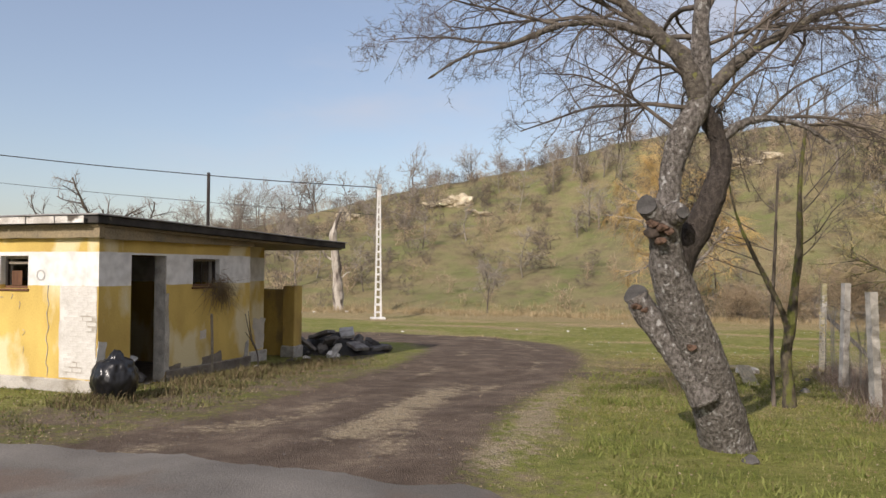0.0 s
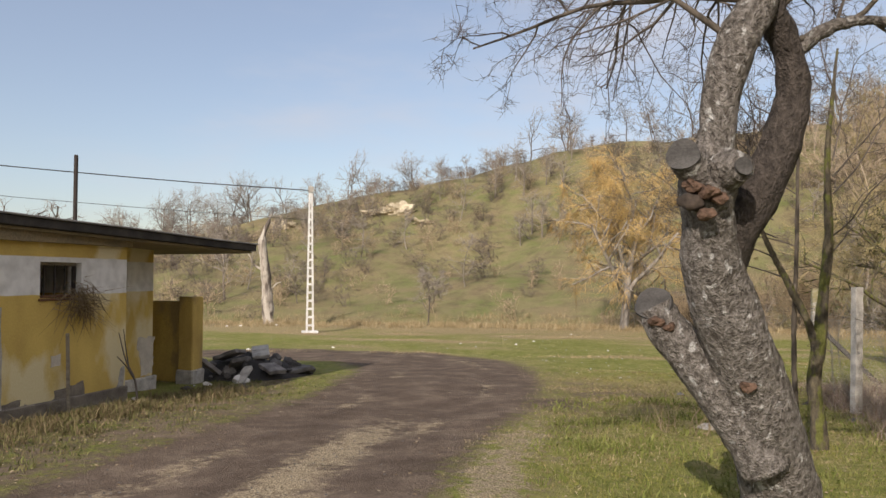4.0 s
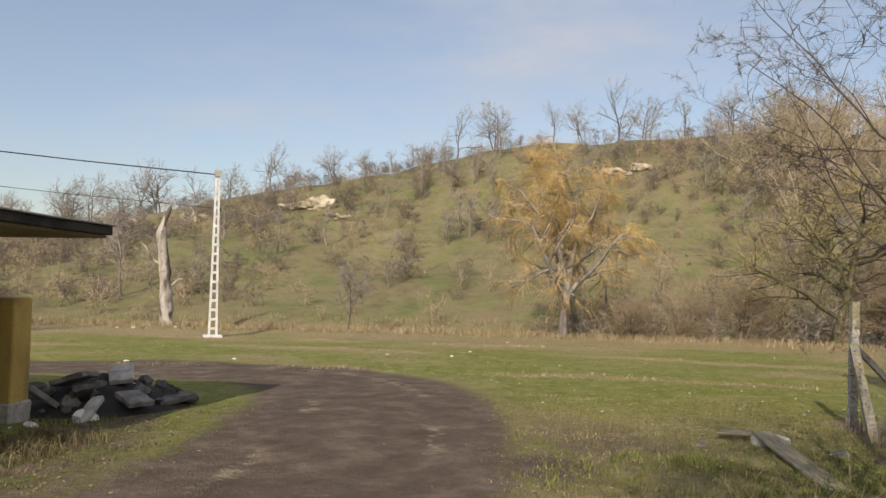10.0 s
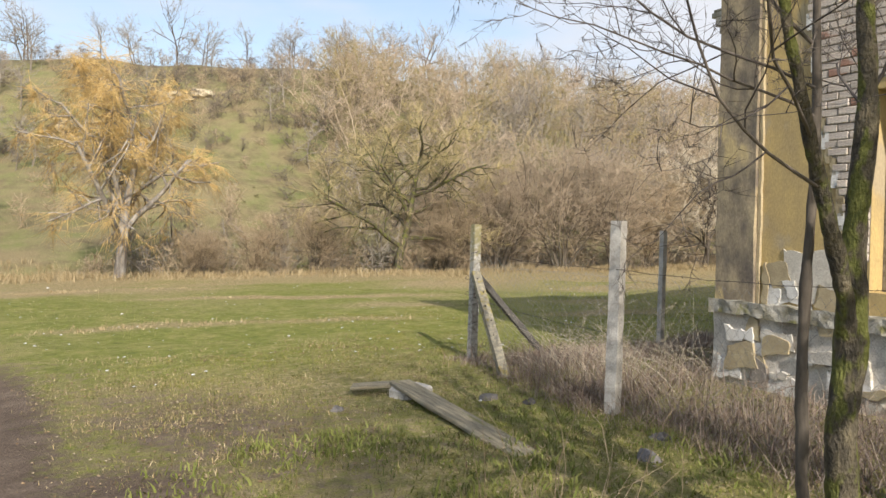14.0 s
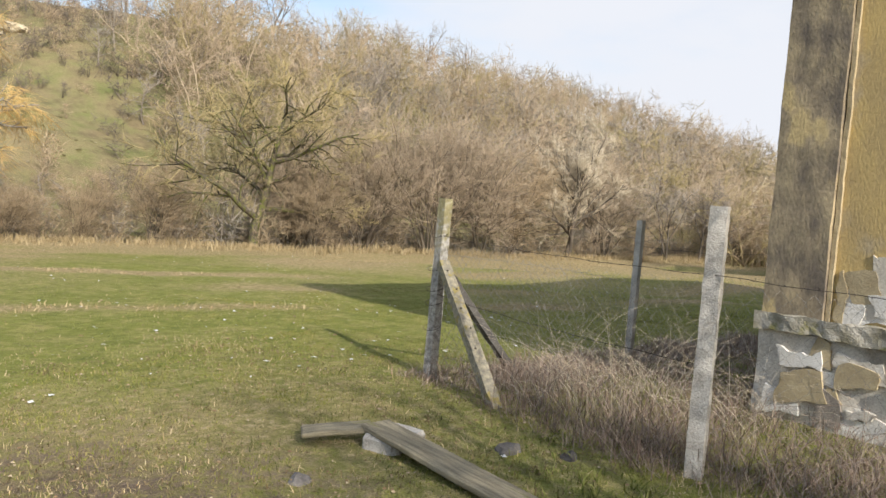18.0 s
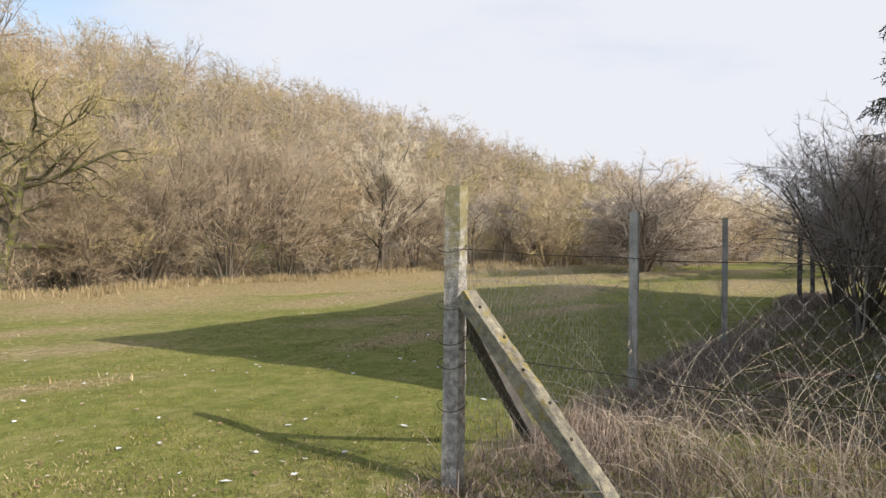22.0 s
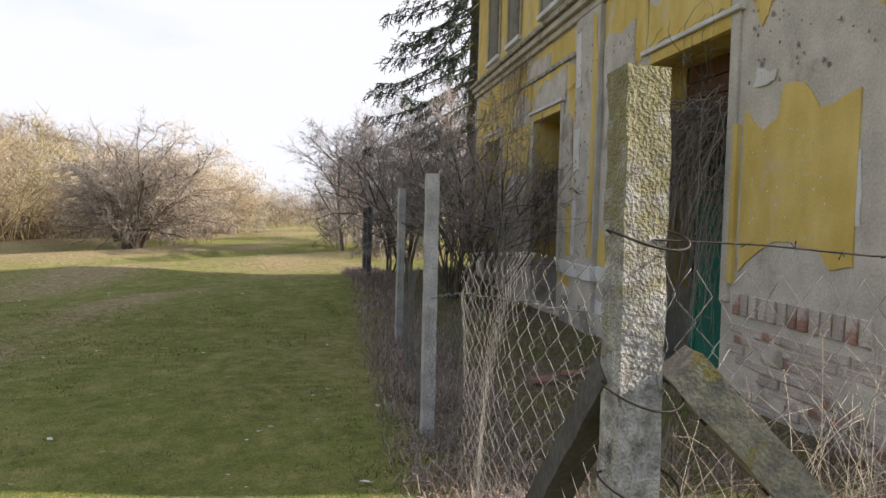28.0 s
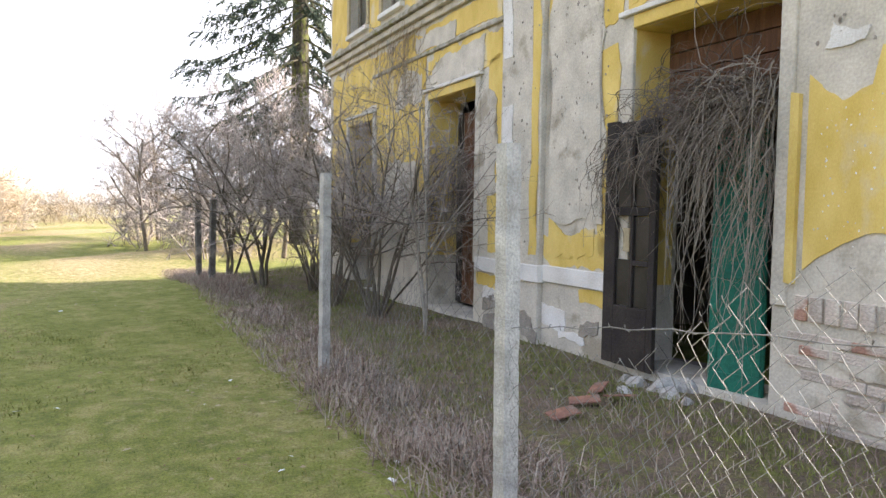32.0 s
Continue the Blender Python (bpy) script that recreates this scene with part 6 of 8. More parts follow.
for i, (u0, u1, z0, z1, amp) in enumerate(((0.22, 0.5, 2.4, 3.5, 0.05), (4.06, 4.36, 0.55, 2.6, 0.05), (4.2, 5.28, 0.42, 0.75, 0.1),
                                           (3.98, 5.28, 2.8, 3.68, 0.07), (2.3, 3.95, 2.86, 3.2, 0.09), (6.24, 6.6, 0.45, 2.9, 0.07), (6.3, 8.3, 2.8, 3.24, 0.08), (6.3, 8.6, 3.34, 3.68, 0.04),
                                           (8.62, 10.7, 1.2, 3.6, 0.14), (12.4, 13.4, 0.5, 3.6, 0.1), (10.7, 12.5, 2.75, 3.66, 0.06), (4.15, 4.6, 0.02, 0.19, 0.05), (0.3, 2.3, 4.2, 6.2, 0.1), (3.8, 6.8, 4.2, 6.2, 0.12),
                                           (8.35, 9.5, 4.15, 6.2, 0.08), (10.6, 11.2, 4.15, 6.2, 0.05), (12.4, 13.5, 4.15, 6.2, 0.06), (6.3, 6.85, 0.02, 0.19, 0.04))):
    wall_patch("plaster_yellow", i + 1, u0, u1, z0, z1, amp)


def torn_sheet(u0, u1, z0, z1, seed, swing=0.2, depth=0.011, y=0.0, low=None, high=None):
    """A sheet of paint whose lower and upper edges run in torn waves, along given edges where there are any."""
    bm = bmesh.new()
    k = max(8, int((u1 - u0) / 0.025))
    cols = []
    for i in range(k + 1):
        u = u0 + (u1 - u0) * i / k
        wave = lambda o: swing * noise.noise((u * 2.6, seed + o, 0)) + 0.35 * swing * noise.noise((u * 8, seed + o, 4)) + 0.12 * swing * noise.noise((u * 25, seed + o, 7))
        a0, a1 = np.interp(u, *low) if low else z0, np.interp(u, *high) if high else z1
        lo, hi = a0 + wave(0), max(a1 + wave(9), a0 + wave(0) + 0.05)
        uu = u + 0.02 * noise.noise((u * 9, seed, 2))
        cols.append([bm.verts.new((uu, q, z)) for q, z in ((y - 0.004, lo), (y + depth, lo), (y + depth, hi), (y - 0.004, hi))])
    for a, b in zip(cols, cols[1:]):
        for j in range(4):
            bm.faces.new((a[j], b[j], b[(j + 1) % 4], a[(j + 1) % 4]))
    bm.faces.new(cols[0][::-1])
    bm.faces.new(cols[-1])
    bmesh.ops.recalc_face_normals(bm, faces=bm.faces[:])
    return bm


part("paint_sheet", torn_sheet(0.66, 2.0, 0.66, 1.98, 3.3, 0.05, low=((0.66, 0.9, 1.0, 1.33, 1.55, 1.89, 2.0), (0.76, 0.7, 0.84, 0.87, 0.87, 0.69, 0.6)), high=((0.66, 0.9, 1.06, 1.24, 1.5, 1.54, 1.75, 1.9, 2.0), (1.93, 1.85, 1.85, 2.05, 2.04, 1.8, 1.74, 1.85, 1.95))), "plaster_yellow", facade, "large sheet of ochre paint with torn edges")
part("paint_sheet", torn_sheet(2.3, 3.95, 2.88, 3.25, 5.1, 0.16, 0.013), "plaster_yellow", facade)
part("paint_sheet", torn_sheet(6.3, 8.5, 2.85, 3.22, 7.7, 0.16, 0.013), "plaster_yellow", facade)
part("paint_sheet", torn_sheet(0.2, 2.0, 2.75, 3.6, 8.8, 0.3, 0.013), "plaster_yellow", facade)
part("paint_sheet", torn_sheet(8.7, 10.6, 1.3, 3.5, 9.9, 0.3, 0.013), "plaster_yellow", facade)
part("paint_sheet", torn_sheet(4.4, 5.2, 0.5, 0.8, 11.2, 0.25, 0.013), "plaster_yellow", facade)


def chips(count, seed, u0, u1, z0, z1, y, size):
    """Small torn chips of bare plaster where the paint has popped off."""
    rg = random.Random(seed)
    bm = bmesh.new()
    for i in range(count):
        u, z, s = rg.uniform(u0, u1), rg.uniform(z0, z1), size * rg.uniform(0.4, 1.4)
        k = rg.randint(5, 8)
        ring = [(u + s * rg.uniform(0.5, 1.1) * math.cos(6.283 * j / k), z + s * rg.uniform(0.6, 1.6) * math.sin(6.283 * j / k)) for j in range(k)]
        front = [bm.verts.new((a, y + 0.003, b)) for a, b in ring]
        back = [bm.verts.new((a, y - 0.003, b)) for a, b in ring]
        bm.faces.new(front[::-1])
        for j in range(k):
            bm.faces.new((front[j], front[(j + 1) % k], back[(j + 1) % k], back[j]))
    bmesh.ops.recalc_face_normals(bm, faces=bm.faces[:])
    return bm


part("paint_chips", chips(46, 1, 0.9, 1.94, 0.85, 1.75, 0.0115, 0.006), "plaster_grey", facade, "chips of bare plaster in the paint")
part("paint_chips", chips(60, 2, 0.95, 1.9, 0.75, 1.75, 0.0115, 0.006), "plaster_white", facade)
part("paint_chips", chips(60, 3, 8.7, 10.5, 1.6, 3.2, 0.0135, 0.025), "plaster_grey", facade)
part("paint_chips", chips(90, 4, 4.2, 5.2, 0.9, 3.2, 0.019, 0.012), "mortar", facade)
part("paint_chips", chips(120, 5, 0.1, 2.0, 2.1, 3.6, 0.015, 0.014), "mortar", facade)
part("paint_chips", chips(60, 6, 5.36, 6.14, 0.5, 3.6, 0.077, 0.012), "mortar", facade)
wall_patch("plaster_grey", 40, 4.28, 5.22, 0.88, 3.25, 0.07, 0.004, 0.014)
wall_patch("plaster_grey", 44, 6.75, 8.35, 2.72, 3.16, 0.1, 0.004, 0.014)
wall_patch("plaster_grey", 45, 8.75, 9.7, 2.55, 3.1, 0.12, 0.004, 0.014)
wall_patch("plaster_grey", 46, 6.4, 6.85, 1.2, 2.5, 0.1, 0.004, 0.014)
wall_patch("plaster_grey", 47, 9.0, 10.2, 0.6, 1.7, 0.16, 0.004, 0.014)
wall_patch("plaster_grey", 48, 7.6, 9.0, 3.36, 3.6, 0.07, 0.004, 0.014)
wall_patch("plaster_white", 41, 1.58, 1.9, 2.02, 2.2, 0.14, 0.004, 0.012)
wall_patch("plaster_white", 42, 0.62, 0.72, 1.0, 1.5, 0.03)
wall_patch("plaster_white", 43, 0.2, 0.55, 3.2, 3.55, 0.06)

pil = part("pilaster", rough_box(5.31, 6.19, -0.01, 0.07, BASE, 3.7, 0.012, 0.004, 3, 2), "plaster_grey", facade, "bare grey pilaster with torn whitewash")
for i, (u0, u1, z0, z1, m) in enumerate(((5.36, 5.5, 0.48, 3.6, "plaster_yellow"), (5.9, 6.12, 1.65, 2.2, "plaster_white"), (5.98, 6.14, 0.5, 1.25, "plaster_white"), (5.96, 6.16, 2.75, 3.5, "plaster_white"))):
    wall_patch(m, 60 + i, u0, u1, z0, z1, 0.035, 0.07, 0.006, pil)
part("dado_band", rough_box(4.1, 5.28, -0.01, 0.035, 0.21, 0.39, 0.008, 0.005, 3), "plaster_white", facade, "cracked white dado band")
part("dado_band", rough_box(5.26, 6.24, -0.01, 0.1, 0.19, 0.38, 0.008, 0.006, 3), "plaster_white", facade)
part("dado_band", rough_box(6.24, 6.9, -0.01, 0.035, 0.2, 0.38, 0.008, 0.005, 3), "plaster_white", facade)
for z0, z1, d in ((3.72, 3.82, 0.06), (3.82, 3.93, 0.13), (3.93, 4.0, 0.19), (4.0, 4.03, 0.16)):
    part("cornice", rough_box(-0.04, LEN + 0.03, -0.01, d, z0, z1 - 0.001, 0.01, 0.006, 4, 5), "plaster_grey" if z0 < 3.9 else "ledge", facade, "weathered string cornice")
part("string_moulding", rough_box(6.22, 10.9, -0.01, 0.04, 3.26, 3.32, 0.01, 0.004, 3), "ledge", facade)
for u0, u1, z0, z1 in DOORS[:2] + DOORS[2:]:
    part("door_surround", rough_box(u1, u1 + 0.13, -0.01, 0.03, z0 + 0.75, z1 + 0.12, 0.008, 0.004, 3), "plaster_grey", facade)
    part("door_surround", rough_box(u0 - 0.13, u0, -0.01, 0.03, z0 + 0.75, z1 + 0.12, 0.008, 0.004, 3), "plaster_grey", facade)
    part("door_surround", rough_box(u0 - 0.004, u1 + 0.004, -0.01, 0.035, z1, z1 + 0.12, 0.008, 0.004, 3), "plaster_yellow", facade)
    part("drip_mould", rough_box(u0 - 0.18, u1 + 0.18, -0.01, 0.07, z1 + 0.121, z1 + 0.17, 0.008, 0.004, 3), "plaster_white", facade)
    bm = bmesh.new()
    box(bm, u1 - 0.006, u1 - 0.001, -0.5, -0.004, 0.3, z1 - 0.007)
    part("reveal", bm, "plaster_yellow", facade)
    bm = bmesh.new()
    box(bm, u0, u1, -0.5, -0.004, z1 - 0.006, z1 - 0.001)
    part("reveal", bm, "plaster_yellow", facade)
for k, (u0, u1, z0, z1) in enumerate(UPPER):
    win = part("window", rough_box(u0, u0 + 0.07, -0.2, -0.14, z0, z1, 0.006), "wood_grey", facade, "weathered casement with missing panes")
    for a, b, c, d in ((u1 - 0.07, u1, z0, z1), ((u0 + u1) / 2 - 0.035, (u0 + u1) / 2 + 0.035, z0, z1), (u0 + 0.07, u1 - 0.07, z0, z0 + 0.08), (u0 + 0.07, u1 - 0.07, z1 - 0.08, z1), (u0 + 0.07, u1 - 0.07, z0 + 1.0, z0 + 1.06)):
        part("bar", rough_box(a, b, -0.2, -0.145, c, d, 0.006), "wood_grey", win)
    part("sill", rough_box(u0 - 0.08, u1 + 0.08, -0.05, 0.08, z0 - 0.09, z0 - 0.002, 0.01, 0.004, 2), "plaster_white", facade)
    for a, b in ((u0 - 0.12, u0 - 0.002), (u1 + 0.002, u1 + 0.12)):
        part("window_surround", rough_box(a, b, -0.01, 0.04, z0, z1 + 0.1, 0.008), "plaster_cream", facade)

for i in range(5):
    u, z = 0.15 + rb.random() * 1.5, -0.45 + rb.random() * 0.55
    wall_patch("plaster_grey" if i % 3 else "mortar", 110 + i, u, u + 0.2 + rb.random() * 0.35, z, z + 0.08 + rb.random() * 0.14, 0.07, 0.0, 0.022)
for i in range(8):
    u, z = 4.15 + rb.random() * 2.3, -0.5 + rb.random() * 0.4
    wall_patch("plaster_white" if i % 3 == 0 else "mortar", 130 + i, u, u + 0.2 + rb.random() * 0.3, z, z + 0.1 + rb.random() * 0.12, 0.07, 0.07 if 5.2 < u < 6.2 else 0.0, 0.012)

part("paint_sheet", torn_sheet(2.06, 2.13, 0.5, 1.83, 12.4, 0.06, 0.038), "plaster_yellow", facade)

# left doorway leaf, green leaf, boards over the opening
leaf = empty("door_leaf", *MANOR)
tagged(leaf, "dark glazed door leaf standing ajar, lost panes filled dark for shade", "door")
for a, b, c, d in ((3.96, 4.12, -0.43, 1.82), (3.42, 3.5, -0.43, 1.8), (3.5, 3.96, -0.43, 0.12), (3.5, 3.96, 1.68, 1.8), (3.5, 3.96, 0.95, 1.03), (3.71, 3.75, 0.12, 1.68), (3.5, 3.71, 0.5, 0.55)):
    part("rail", rough_box(a, b, 0.04, 0.09, c, d, 0.006), "wood_dark", leaf)
# dark sheets fill the lost panes, standing for the shaded room behind
for a, b, c, d in ((3.505, 3.705, 1.035, 1.675), (3.755, 3.955, 1.035, 1.675), (3.505, 3.705, 0.555, 0.945), (3.505, 3.705, 0.125, 0.495), (3.755, 3.955, 0.125, 0.55)):
    part("pane", rough_box(a, b, 0.06, 0.066, c, d, 0.001), "shade_pane", leaf, "dark pane standing for the shade behind it")
part("pane_board", rough_box(3.79, 3.88, 0.05, 0.06, 0.62, 0.84, 0.002), "plaster_cream", leaf, "yellowed scrap of board in one pane")
part("pane_board", rough_box(3.8, 3.93, 0.05, 0.06, 1.1, 1.42, 0.002), "wood_grey", leaf, "grey scrap of board in one pane")
green = part("green_door_leaf", rough_box(-0.24, 0.24, -0.02, 0.02, 0.0, 2.2, 0.01, 0.004, 4, 4, 3), "green_paint")
green.matrix_world = MANOR_M @ pose(2.66, -0.1, -0.48, 4, 2.5, 12)
tagged(green, "green painted door leaf leaning in the doorway", "door")
for z0, z1 in ((0.02, 0.2), (0.95, 1.07), (2.06, 2.18)):
    part("rail", rough_box(-0.225, 0.225, 0.018, 0.032, z0, z1, 0.004, 0.002, 2), "green_paint", green)
for a in (-0.225, 0.155):
    for z0, z1 in ((0.202, 0.948), (1.072, 2.058)):
        part("stile", rough_box(a, a + 0.07, 0.018, 0.031, z0, z1, 0.004, 0.002, 2), "green_paint", green)
boards = empty("transom_boards", *MANOR)
tagged(boards, "brown boards nailed across the top of the doorway", "boards")
for i in range(5):
    part("board", rough_box(2.26, 3.84, -0.42, -0.39, 1.72 + i * 0.185, 1.895 + i * 0.185, 0.006, 0.004, 2, i), "wood_brown", boards)
for i, (u0, u1) in enumerate(((6.96, 8.44), (10.92, 12.28))):
    gate = empty("door_leaf", *MANOR)
    tagged(gate, "dark brown plank door deep in its doorway", "door")
    k = 7
    for j in range(k):
        w = (u1 - u0) / k
        part("plank", rough_box(u0 + j * w + 0.004, u0 + (j + 1) * w - 0.004, -0.5, -0.46, -0.4, 2.4, 0.005), "wood_brown" if (j + i) % 3 else "wood_dark", gate)

# brickwork laid bare
BR = bmesh.new()
box(BR, -0.122, 0.122, -0.04, 0.014, -0.033, 0.033)
bmesh.ops.bevel(BR, geom=BR.edges[:], offset=0.007, segments=1, affect='EDGES')
brick_me = bpy.data.meshes.new("brick")
BR.to_mesh(brick_me)
BR.free()
brick_me.materials.append(M["brick"])
lime_me = brick_me.copy()
lime_me.materials.clear()
lime_me.materials.append(M["brick_lime"])
white_me = brick_me.copy()
white_me.materials.clear()
white_me.materials.append(M["bare_white"])


def lay(me, parent, m):
    ob = new("brick", me)
    ob.parent = parent
    ob.matrix_basis = m


for i in range(13):
    lay(brick_me if rb.random() < 0.35 else lime_me, facade, pose(0.5 + i * 0.125, 0.012 + rb.uniform(-0.006, 0.008), 0.335, 0, 90 + rb.uniform(-3, 3)) @ Matrix.Diagonal((0.72, 1, 1.5, 1)))
for r in range(8):
    z = -0.47 + r * 0.086
    for i in range(9):
        u = 0.12 + i * 0.25 + (r % 2) * 0.12 + rb.uniform(-0.012, 0.012)
        if u < 2.05 and rb.random() < 0.93:
            lay(brick_me if rb.random() < 0.14 else lime_me, facade, pose(u, rb.uniform(-0.006, 0.014), z, rb.uniform(-3, 3), rb.uniform(-2, 2), rb.uniform(-2, 2)))
BARE_Z, BARE_S = (1.05, 1.6, 1.95, 2.25, 2.7, 3.2, 3.5, 3.9), (1.62, 1.6, 1.5, 1.38, 1.3, 1.24, 1.18, 1.12)     # where the render has fallen off
TO_WEST = Matrix(((0, -1, 0, 0), (-1, 0, 0, 0), (0, 0, 1, 0), (0, 0, 0, 1)))


def west_patch(material, seed, s0, s1, z0, z1, amp=0.06, depth=0.012, y=0.0, step=0.045):
    ob = part("plaster_flake", ragged(s0, s1, z0, z1, seed, amp, depth, y, step), material, manor)
    ob.matrix_basis = TO_WEST


bm = bmesh.new()
for z0, z1, s1 in ((1.05, 2.85, 1.895), (2.85, 3.95, 3.4)):
    k = 24
    for i in range(k):
        a, b = z0 + (z1 - z0) * i / k, z0 + (z1 - z0) * (i + 1) / k
        e = float(np.interp((a + b) / 2, BARE_Z, BARE_S)) + 0.05 * noise.noise((a * 5, 2, 0))
        box(bm, -0.005, -0.0015, -s1, -e, a, b)
part("bare_masonry", bm, "mortar", manor, "mortar where the render has fallen off")
for r in range(35):
    z = 1.1 + r * 0.082
    e = float(np.interp(z, BARE_Z, BARE_S)) + 0.07 * noise.noise((z * 4, 3, 0))
    for i in range(10):
        s = 1.15 + i * 0.25 + (r % 2) * 0.125
        s1 = 1.89 if z < 2.85 else 3.4
        lo, hi = max(s - 0.12, e), min(s + 0.12, s1)
        if hi - lo > 0.07:
            lay(brick_me if rb.random() < 0.08 else lime_me, manor, pose(-0.004 - rb.uniform(0, 0.012), -(lo + hi) / 2, z, 0, rb.uniform(-2, 2), 90 + rb.uniform(-2, 2)) @ Matrix.Diagonal(((hi - lo) / 0.246, 1, 1.1, 1)))
for i in range(20):
    z = 1.0 + i * 0.14
    e = float(np.interp(z, BARE_Z, BARE_S))
    west_patch("plaster_cream" if i % 3 else "plaster_white", 300 + i, e - 0.045, e + 0.03, z - 0.05, z + 0.13, 0.03, 0.02, 0.0, 0.03)

# west end: corner pilaster, edge strip, ledge, plinth
part("corner_pilaster", worn_box(-0.075, 0.0, -0.56, 0.0, 0.48, EAVE - 0.01, 0.07, 0.011, 6, 1.7), "plaster_dark", manor, "sooty grey corner pilaster with a crumbling edge")
part("edge_strip", worn_box(-0.035, 0.0, -0.61, -0.57, 0.5, EAVE - 0.01, 0.05, 0.01, 7, 4), "plaster_cream", manor, "broken cream plaster edge")
part("ledge", worn_box(-0.15, 0.0, -10.4, 0.04, 0.36, 0.52, 0.075, 0.03, 8, 4), "ledge", manor, "mossy crumbling plinth ledge")
part("plinth", worn_box(-0.09, 0.0, -10.4, 0.0, BASE, 0.36, 0.09, 0.018, 9, 3), "plinth", manor, "flaking dirty white plinth")
for i, (s0, s1, z0, z1, m) in enumerate(((0.66, 1.25, 0.5, 0.9, "plaster_white"), (0.9, 1.62, 0.55, 1.1, "plaster_grey"), (1.3, 1.85, 0.52, 0.8, "plaster_cream"), (0.7, 0.95, 0.75, 1.0, "plaster_cream"), (0.68, 0.8, 0.5, 0.68, "plaster_white"), (0.95, 1.1, 0.52, 0.72, "plaster_white"), (0.6, 0.68, 0.5, 0.95, "plaster_cream"))):
    west_patch(m, 80 + i, s0, s1, z0, z1, 0.09, 0.012 + 0.003 * i)
rp = random.Random(21)
for i in range(34):
    s0, z0 = 0.0 + rp.random() * 3.4, -0.5 + rp.random() * 0.72
    west_patch(("plaster_white", "plinth", "plaster_cream", "mortar", "plaster_white")[i % 5], 90 + i, s0, s0 + 0.12 + rp.random() * 0.35, z0, z0 + 0.06 + rp.random() * 0.2, 0.09, 0.02 + 0.0012 * i, 0.09)
for s0, s1 in ((1.9, 3.1),):
    wf = part("window", rough_box(0.2, 0.26, -1.98, -1.9, 0.75, 2.75, 0.006), "wood_grey", manor, "grey window frame boarded behind")
    part("bar", rough_box(0.2, 0.26, -3.1, -3.02, 0.75, 2.75, 0.006), "wood_grey", wf)
    part("bar", rough_box(0.2, 0.26, -3.02, -1.98, 2.67, 2.75, 0.006), "wood_grey", wf)
    part("shutter", rough_box(0.27, 0.3, -3.05, -1.93, 0.75, 2.75, 0.006), "plaster_grey", wf)

# dry creepers
def creeper(name, spots, seed, drop, label, spread=0.25, out=0.12, mat_name="twig_grey", lo=-1e9, hi=1e9, curl=0.34, fall=0.34):
    rg = np.random.default_rng(seed)
    tb = Tubes()
    for u, z, cnt in spots:
        for i in range(cnt):
            length = drop * rg.uniform(0.45, 1.1)
            p = np.array((min(max(u + rg.normal(0, spread), lo), hi), rg.uniform(-0.2, 0.05), z + rg.normal(0, 0.1)))
            d = unit(np.array((rg.normal(0, 0.3), rg.uniform(0.0, 0.3), rg.uniform(-0.6, 0.25))))
            pts = [p]
            k = 9
            for j in range(k):
                d = unit(d + np.array((rg.normal(0, curl), rg.normal(0, curl * 0.4) - 0.06 * max(0, p[1] - out) / 0.1, rg.normal(0, curl * 0.5) - fall)))
                p = p + d * length / k
                p[2] = max(p[2], -0.46)
                p[0] = min(max(p[0], lo), hi)
                p[1] = min(max(p[1], -0.25), out + 0.05)
                pts.append(p)
            tb.tube(pts, np.linspace(0.0055, 0.0018, k + 1), 3)
            q = np.array(pts)[rg.integers(2, k, 5)]
            w = rg.normal(0, 0.6, (5, 3)) + np.array((0, 0.1, -0.6))
            tips = q + w * rg.uniform(0.06, 0.22, 5)[:, None]
            tips[:, 0] = np.clip(tips[:, 0], lo - 0.04, hi + 0.06)
            tb.spikes(q, tips, 0.0025)
    ob = new(name, tb.mesh(name, mat_name))
    ob.matrix_world = MANOR_M
    return tagged(ob, label, "creeper")


creeper("creeper", ((2.45, 1.9, 60), (2.8, 1.95, 80), (3.15, 1.9, 80), (3.5, 1.8, 60), (3.85, 1.65, 45)), 3, 1.1, "dark tangle of dry creeper filling the top of the doorway", 0.2, 0.26, "twig_dark", 2.29, 4.15, 0.62, 0.13)
creeper("creeper", ((2.4, 1.9, 40), (2.62, 2.0, 40), (2.85, 1.95, 24), (2.36, 1.4, 24)), 13, 2.1, "long grey creeper strands hanging to the ground over the green leaf", 0.1, 0.2, "twig_grey", 2.27, 3.1, 0.36, 0.34)
creeper("creeper", ((3.2, 1.8, 16), (3.5, 1.7, 16), (3.85, 1.6, 16), (4.08, 1.5, 10)), 4, 1.0, "loose ends of dry creeper beside the doorway", 0.12, 0.2, "twig_grey", 3.0, 4.3, 0.4, 0.28)
creeper("creeper", ((9.2, 3.9, 40), (9.7, 3.7, 45), (10.3, 3.9, 30), (9.4, 3.2, 30)), 5, 1.3, "brown dead creeper clinging below the cornice", 0.3, 0.1, "twig_brown")
creeper("creeper", ((7.3, 1.6, 40), (7.8, 1.7, 40), (8.2, 1.4, 30)), 6, 1.5, "dark creeper tangled in the doorway", 0.25, 0.1, "twig_dark")


